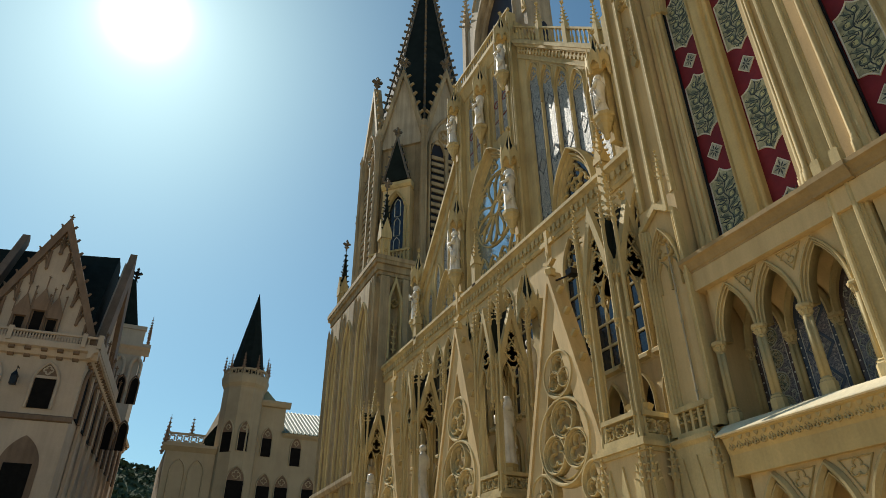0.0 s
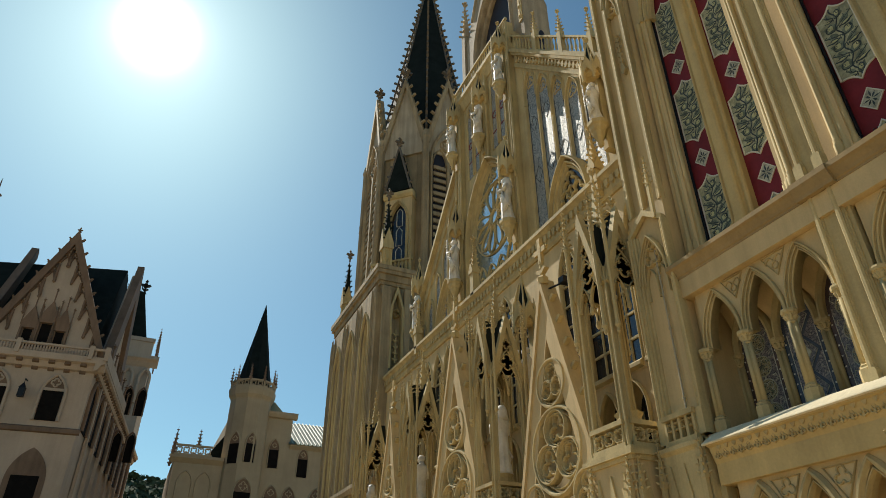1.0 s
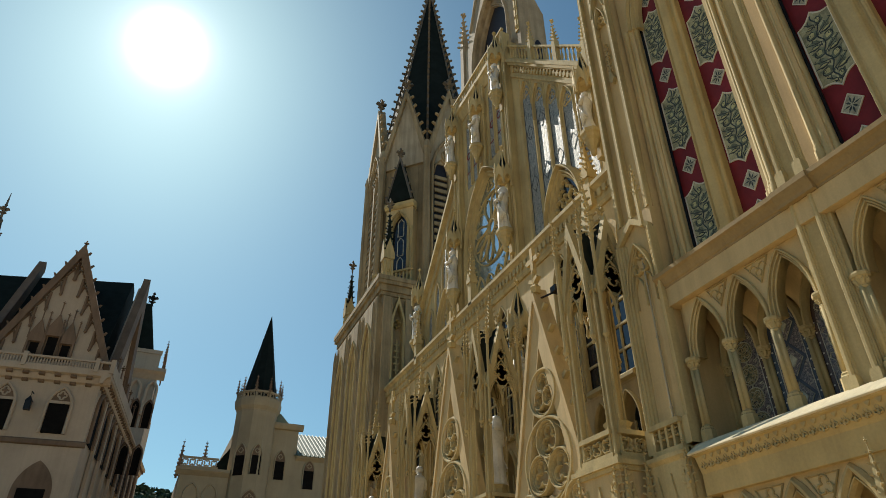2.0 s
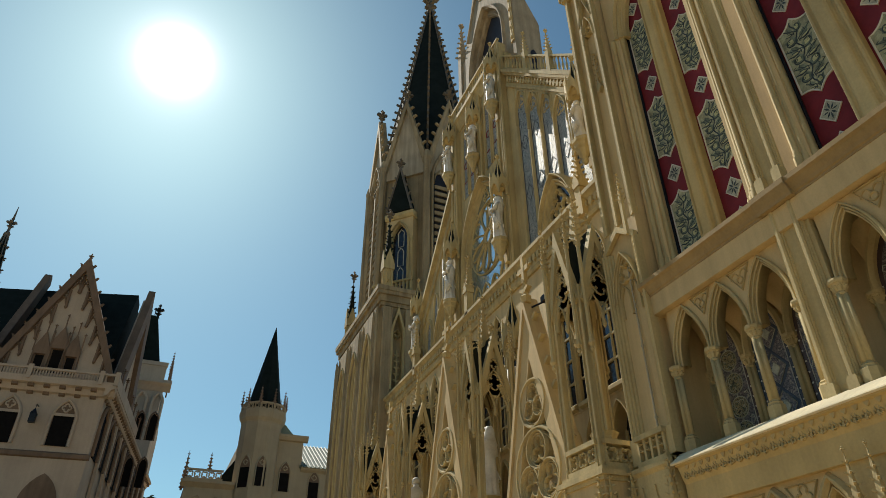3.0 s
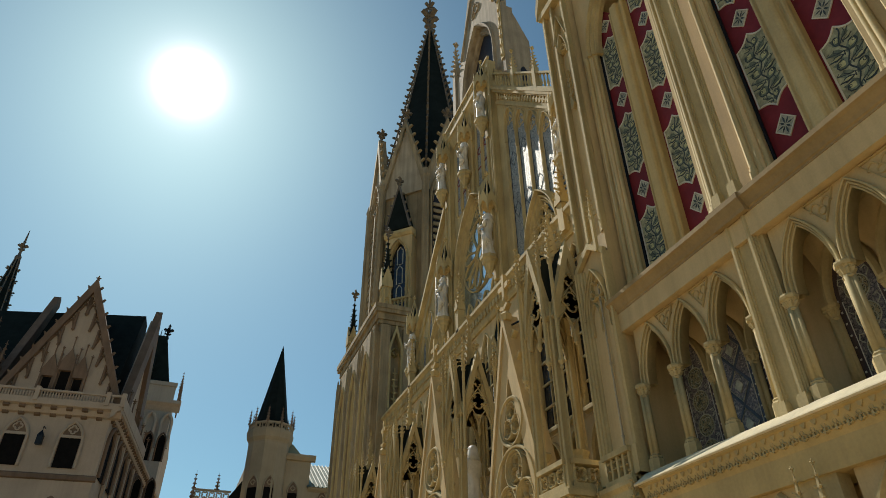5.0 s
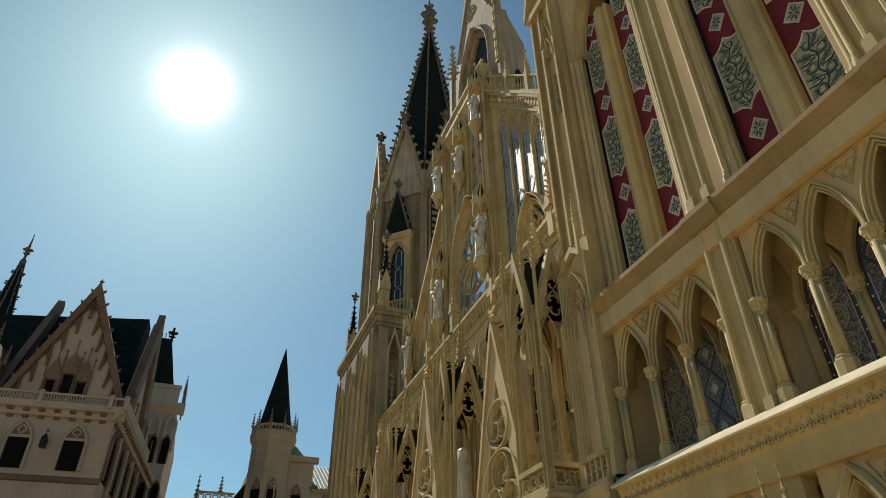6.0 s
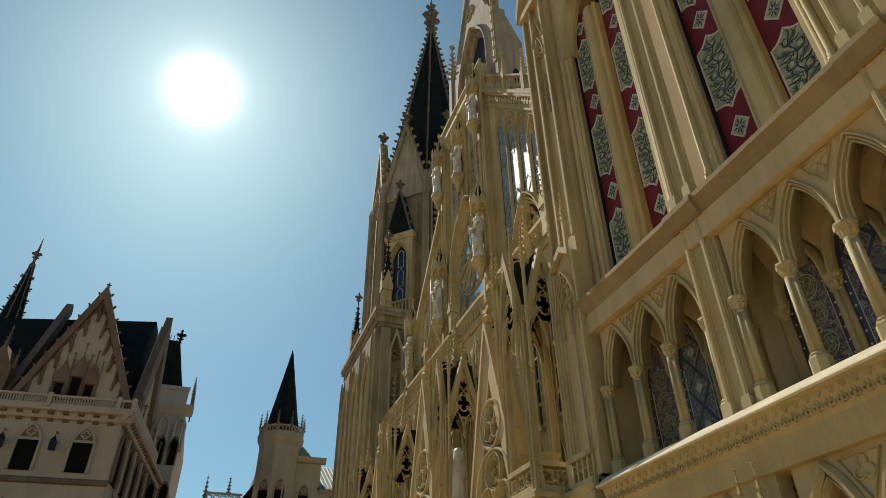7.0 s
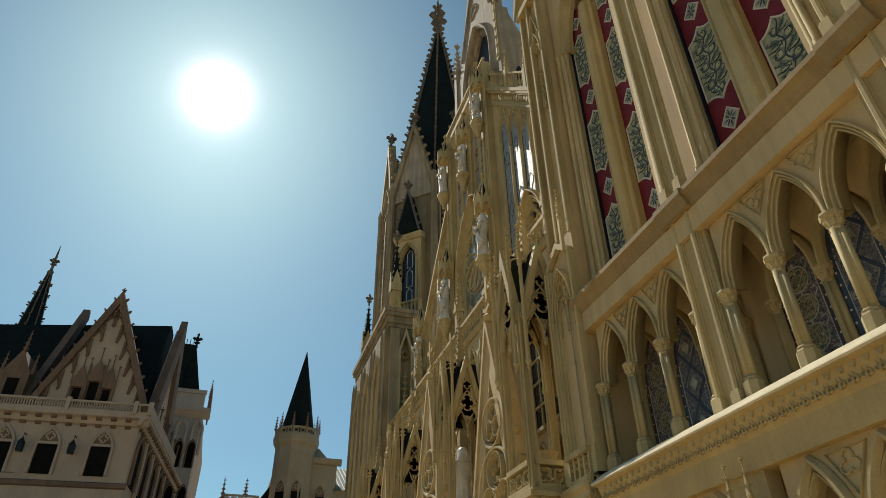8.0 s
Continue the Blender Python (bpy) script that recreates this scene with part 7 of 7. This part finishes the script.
lathe(bm, [(2.5, 0), (2.45, 26.2), (2.5, 26.4), (2.75, 26.8), (2.85, 27.4), (2.85, 27.7), (2.4, 27.75)], 10, Matrix.Translation((CX, CY, 0)))
part("wall", bm, ANNEX, turret)
bm = bmesh.new()
lathe(bm, [(2.25, 27.7), (0.03, 39.8)], 8, Matrix.Translation((CX, CY, 0)))
part("cone", bm, SLATE, turret)
for k in range(10):
    a = math.tau * k / 10
    a1 = math.tau * (k + 1) / 10
    p, q = Vector((CX + 2.7 * math.cos(a), CY + 2.7 * math.sin(a), 0)), Vector((CX + 2.7 * math.cos(a1), CY + 2.7 * math.sin(a1), 0))
    F = frame_of((p + q) / 2, q - p, ((p + q) / 2 - Vector((CX, CY, 0))))
    L = (q - p).length / 2
    bm = bmesh.new()
    slab(bm, F, -L, L, 28.45, 28.65, -0.1, 0.08)
    slab(bm, F, -L, L, 27.7, 27.85, -0.1, 0.08)
    slab(bm, F, -L, -L + 0.12, 27.85, 28.45, -0.08, 0.06)
    for s in (-0.4, 0.4):
        bar(bm, F, foil(s, 28.15, 0.32, 4, 45), 0.12, -0.08, 0.06, closed=True)
    part("pierced_parapet", bm, ANNEX, turret)
    bm = bmesh.new()
    spirelet(bm, p.x, p.y, 28.5, 30.6, 0.16, 4, 5, 0.16)
    part("parapet_pinnacle", bm, HOUSE_TRIM, turret)
lowb = thing("low_wing", "low beige wing with pierced parapet and small pinnacles", "building", (5.5, 82, 0))
bm = bmesh.new()
box(bm, 3.1, 8.4, AY - 0.5, 96, 0, 19.2)
part("wall", bm, ANNEX, lowb)
L_ = south(AY - 0.5)
bm = bmesh.new()
run(bm, L_, [(0, 18.4), (0.5, 18.9), (0.5, 19.2), (0, 19.3)], 2.6, 8.4)
part("cornice", bm, ANNEX, lowb)
bm = bmesh.new()
slab(bm, L_, 2.9, 7.0, 20.2, 20.4, 0.1, 0.4)
slab(bm, L_, 2.9, 7.0, 19.2, 19.4, 0.1, 0.4)
for i in range(5):
    bar(bm, L_, foil(3.4 + 0.78 * i, 19.8, 0.36, 4, 45), 0.14, 0.15, 0.35, closed=True)
part("pierced_parapet", bm, ANNEX, lowb)
for i in range(5):
    bm = bmesh.new()
    x, y = 2.9, AY - 0.6 + 2.0 * i
    spirelet(bm, x, y, 19.6, 22.4, 0.2, 4, 5, 0.2)
    part("parapet_pinnacle", bm, HOUSE_TRIM, lowb)
bm = bmesh.new()
spirelet(bm, 5.4, AY - 0.6, 20.2, 22.4, 0.2, 4, 5, 0.2)
part("parapet_pinnacle", bm, HOUSE_TRIM, lowb)
for c in (4.6, 6.6):
    bm = bmesh.new()
    bar(bm, L_, [(c - 0.8, 13)] + pointed(c, 0.8, 16.2, 17.6, 6) + [(c + 0.8, 13)], 0.16, -0.02, 0.14)
    part("blind_arch", bm, ANNEX, lowb)

bm = bmesh.new()
prism(bm, south(AY + 3.0), [(6.0, 19.0), (8.7, 19.0), (8.7, 23.2)], -8, 0)
part("dark_roof", bm, SLATE, lowb, "dark slate roof slope")
for i in range(3):
    for z in (19.0, 24.5):
        c = -4.9 + 1.5 * i
        bm = bmesh.new()
        prism(bm, R_, [(c - 0.42, z)] + pointed(c, 0.42, z + 2.4, z + 3.3, 5) + [(c + 0.42, z)], 0.0, 0.05)
        win = part("rear_window", bm, DARK_PANE, house, "dark narrow pointed window")
        bm = bmesh.new()
        bar(bm, R_, [(c - 0.5, z)] + pointed(c, 0.5, z + 2.4, z + 3.5, 5) + [(c + 0.5, z)], 0.2, 0.0, 0.3)
        part("window_surround", bm, HOUSE_TRIM, win)

# ---- wooded hill beyond ----
rnd = random.Random(7)
verts, faces = [], []
for i in range(9000):
    x, y = rnd.uniform(-260, 120), rnd.uniform(330, 460)
    crest = 80 * math.exp(-((x + 20) / 150) ** 2) * math.exp(-((y - 420) / 90) ** 2)
    s = rnd.uniform(1.0, 2.6)
    base = len(verts)
    cx, cy, cz = x, y, crest + rnd.uniform(-1, 2)
    for k in range(6):
        v = Vector((rnd.uniform(-1, 1), rnd.uniform(-1, 1), rnd.uniform(-0.6, 1.1))).normalized() * s * rnd.uniform(0.6, 1.2)
        verts.append((cx + v.x, cy + v.y, cz + v.z))
    faces += [(base, base + 1, base + 2), (base + 1, base + 3, base + 2), (base + 2, base + 4, base + 5), (base, base + 3, base + 5), (base + 1, base + 4, base + 3), (base, base + 2, base + 4)]
me = bpy.data.meshes.new("hill_trees")
me.from_pydata(verts, [], faces)
me.materials.append(LEAF)
tagged(new("hill_trees", me), "dark green wooded crest of a far hill", "trees", kind="stuff")
bm = bmesh.new()
n = 30
grid = [[bm.verts.new((-300 + 440 * i / n, 320 + 240 * j / n, 80 * math.exp(-(((-300 + 440 * i / n) + 20) / 150) ** 2) * math.exp(-(((320 + 240 * j / n) - 420) / 90) ** 2) - 0.3)) for j in range(n + 1)] for i in range(n + 1)]
for i in range(n):
    for j in range(n):
        bm.faces.new((grid[i][j], grid[i + 1][j], grid[i + 1][j + 1], grid[i][j + 1]))
tagged(part("hill", bm, LEAF), "far wooded hillside behind the buildings", "hill", kind="structure")
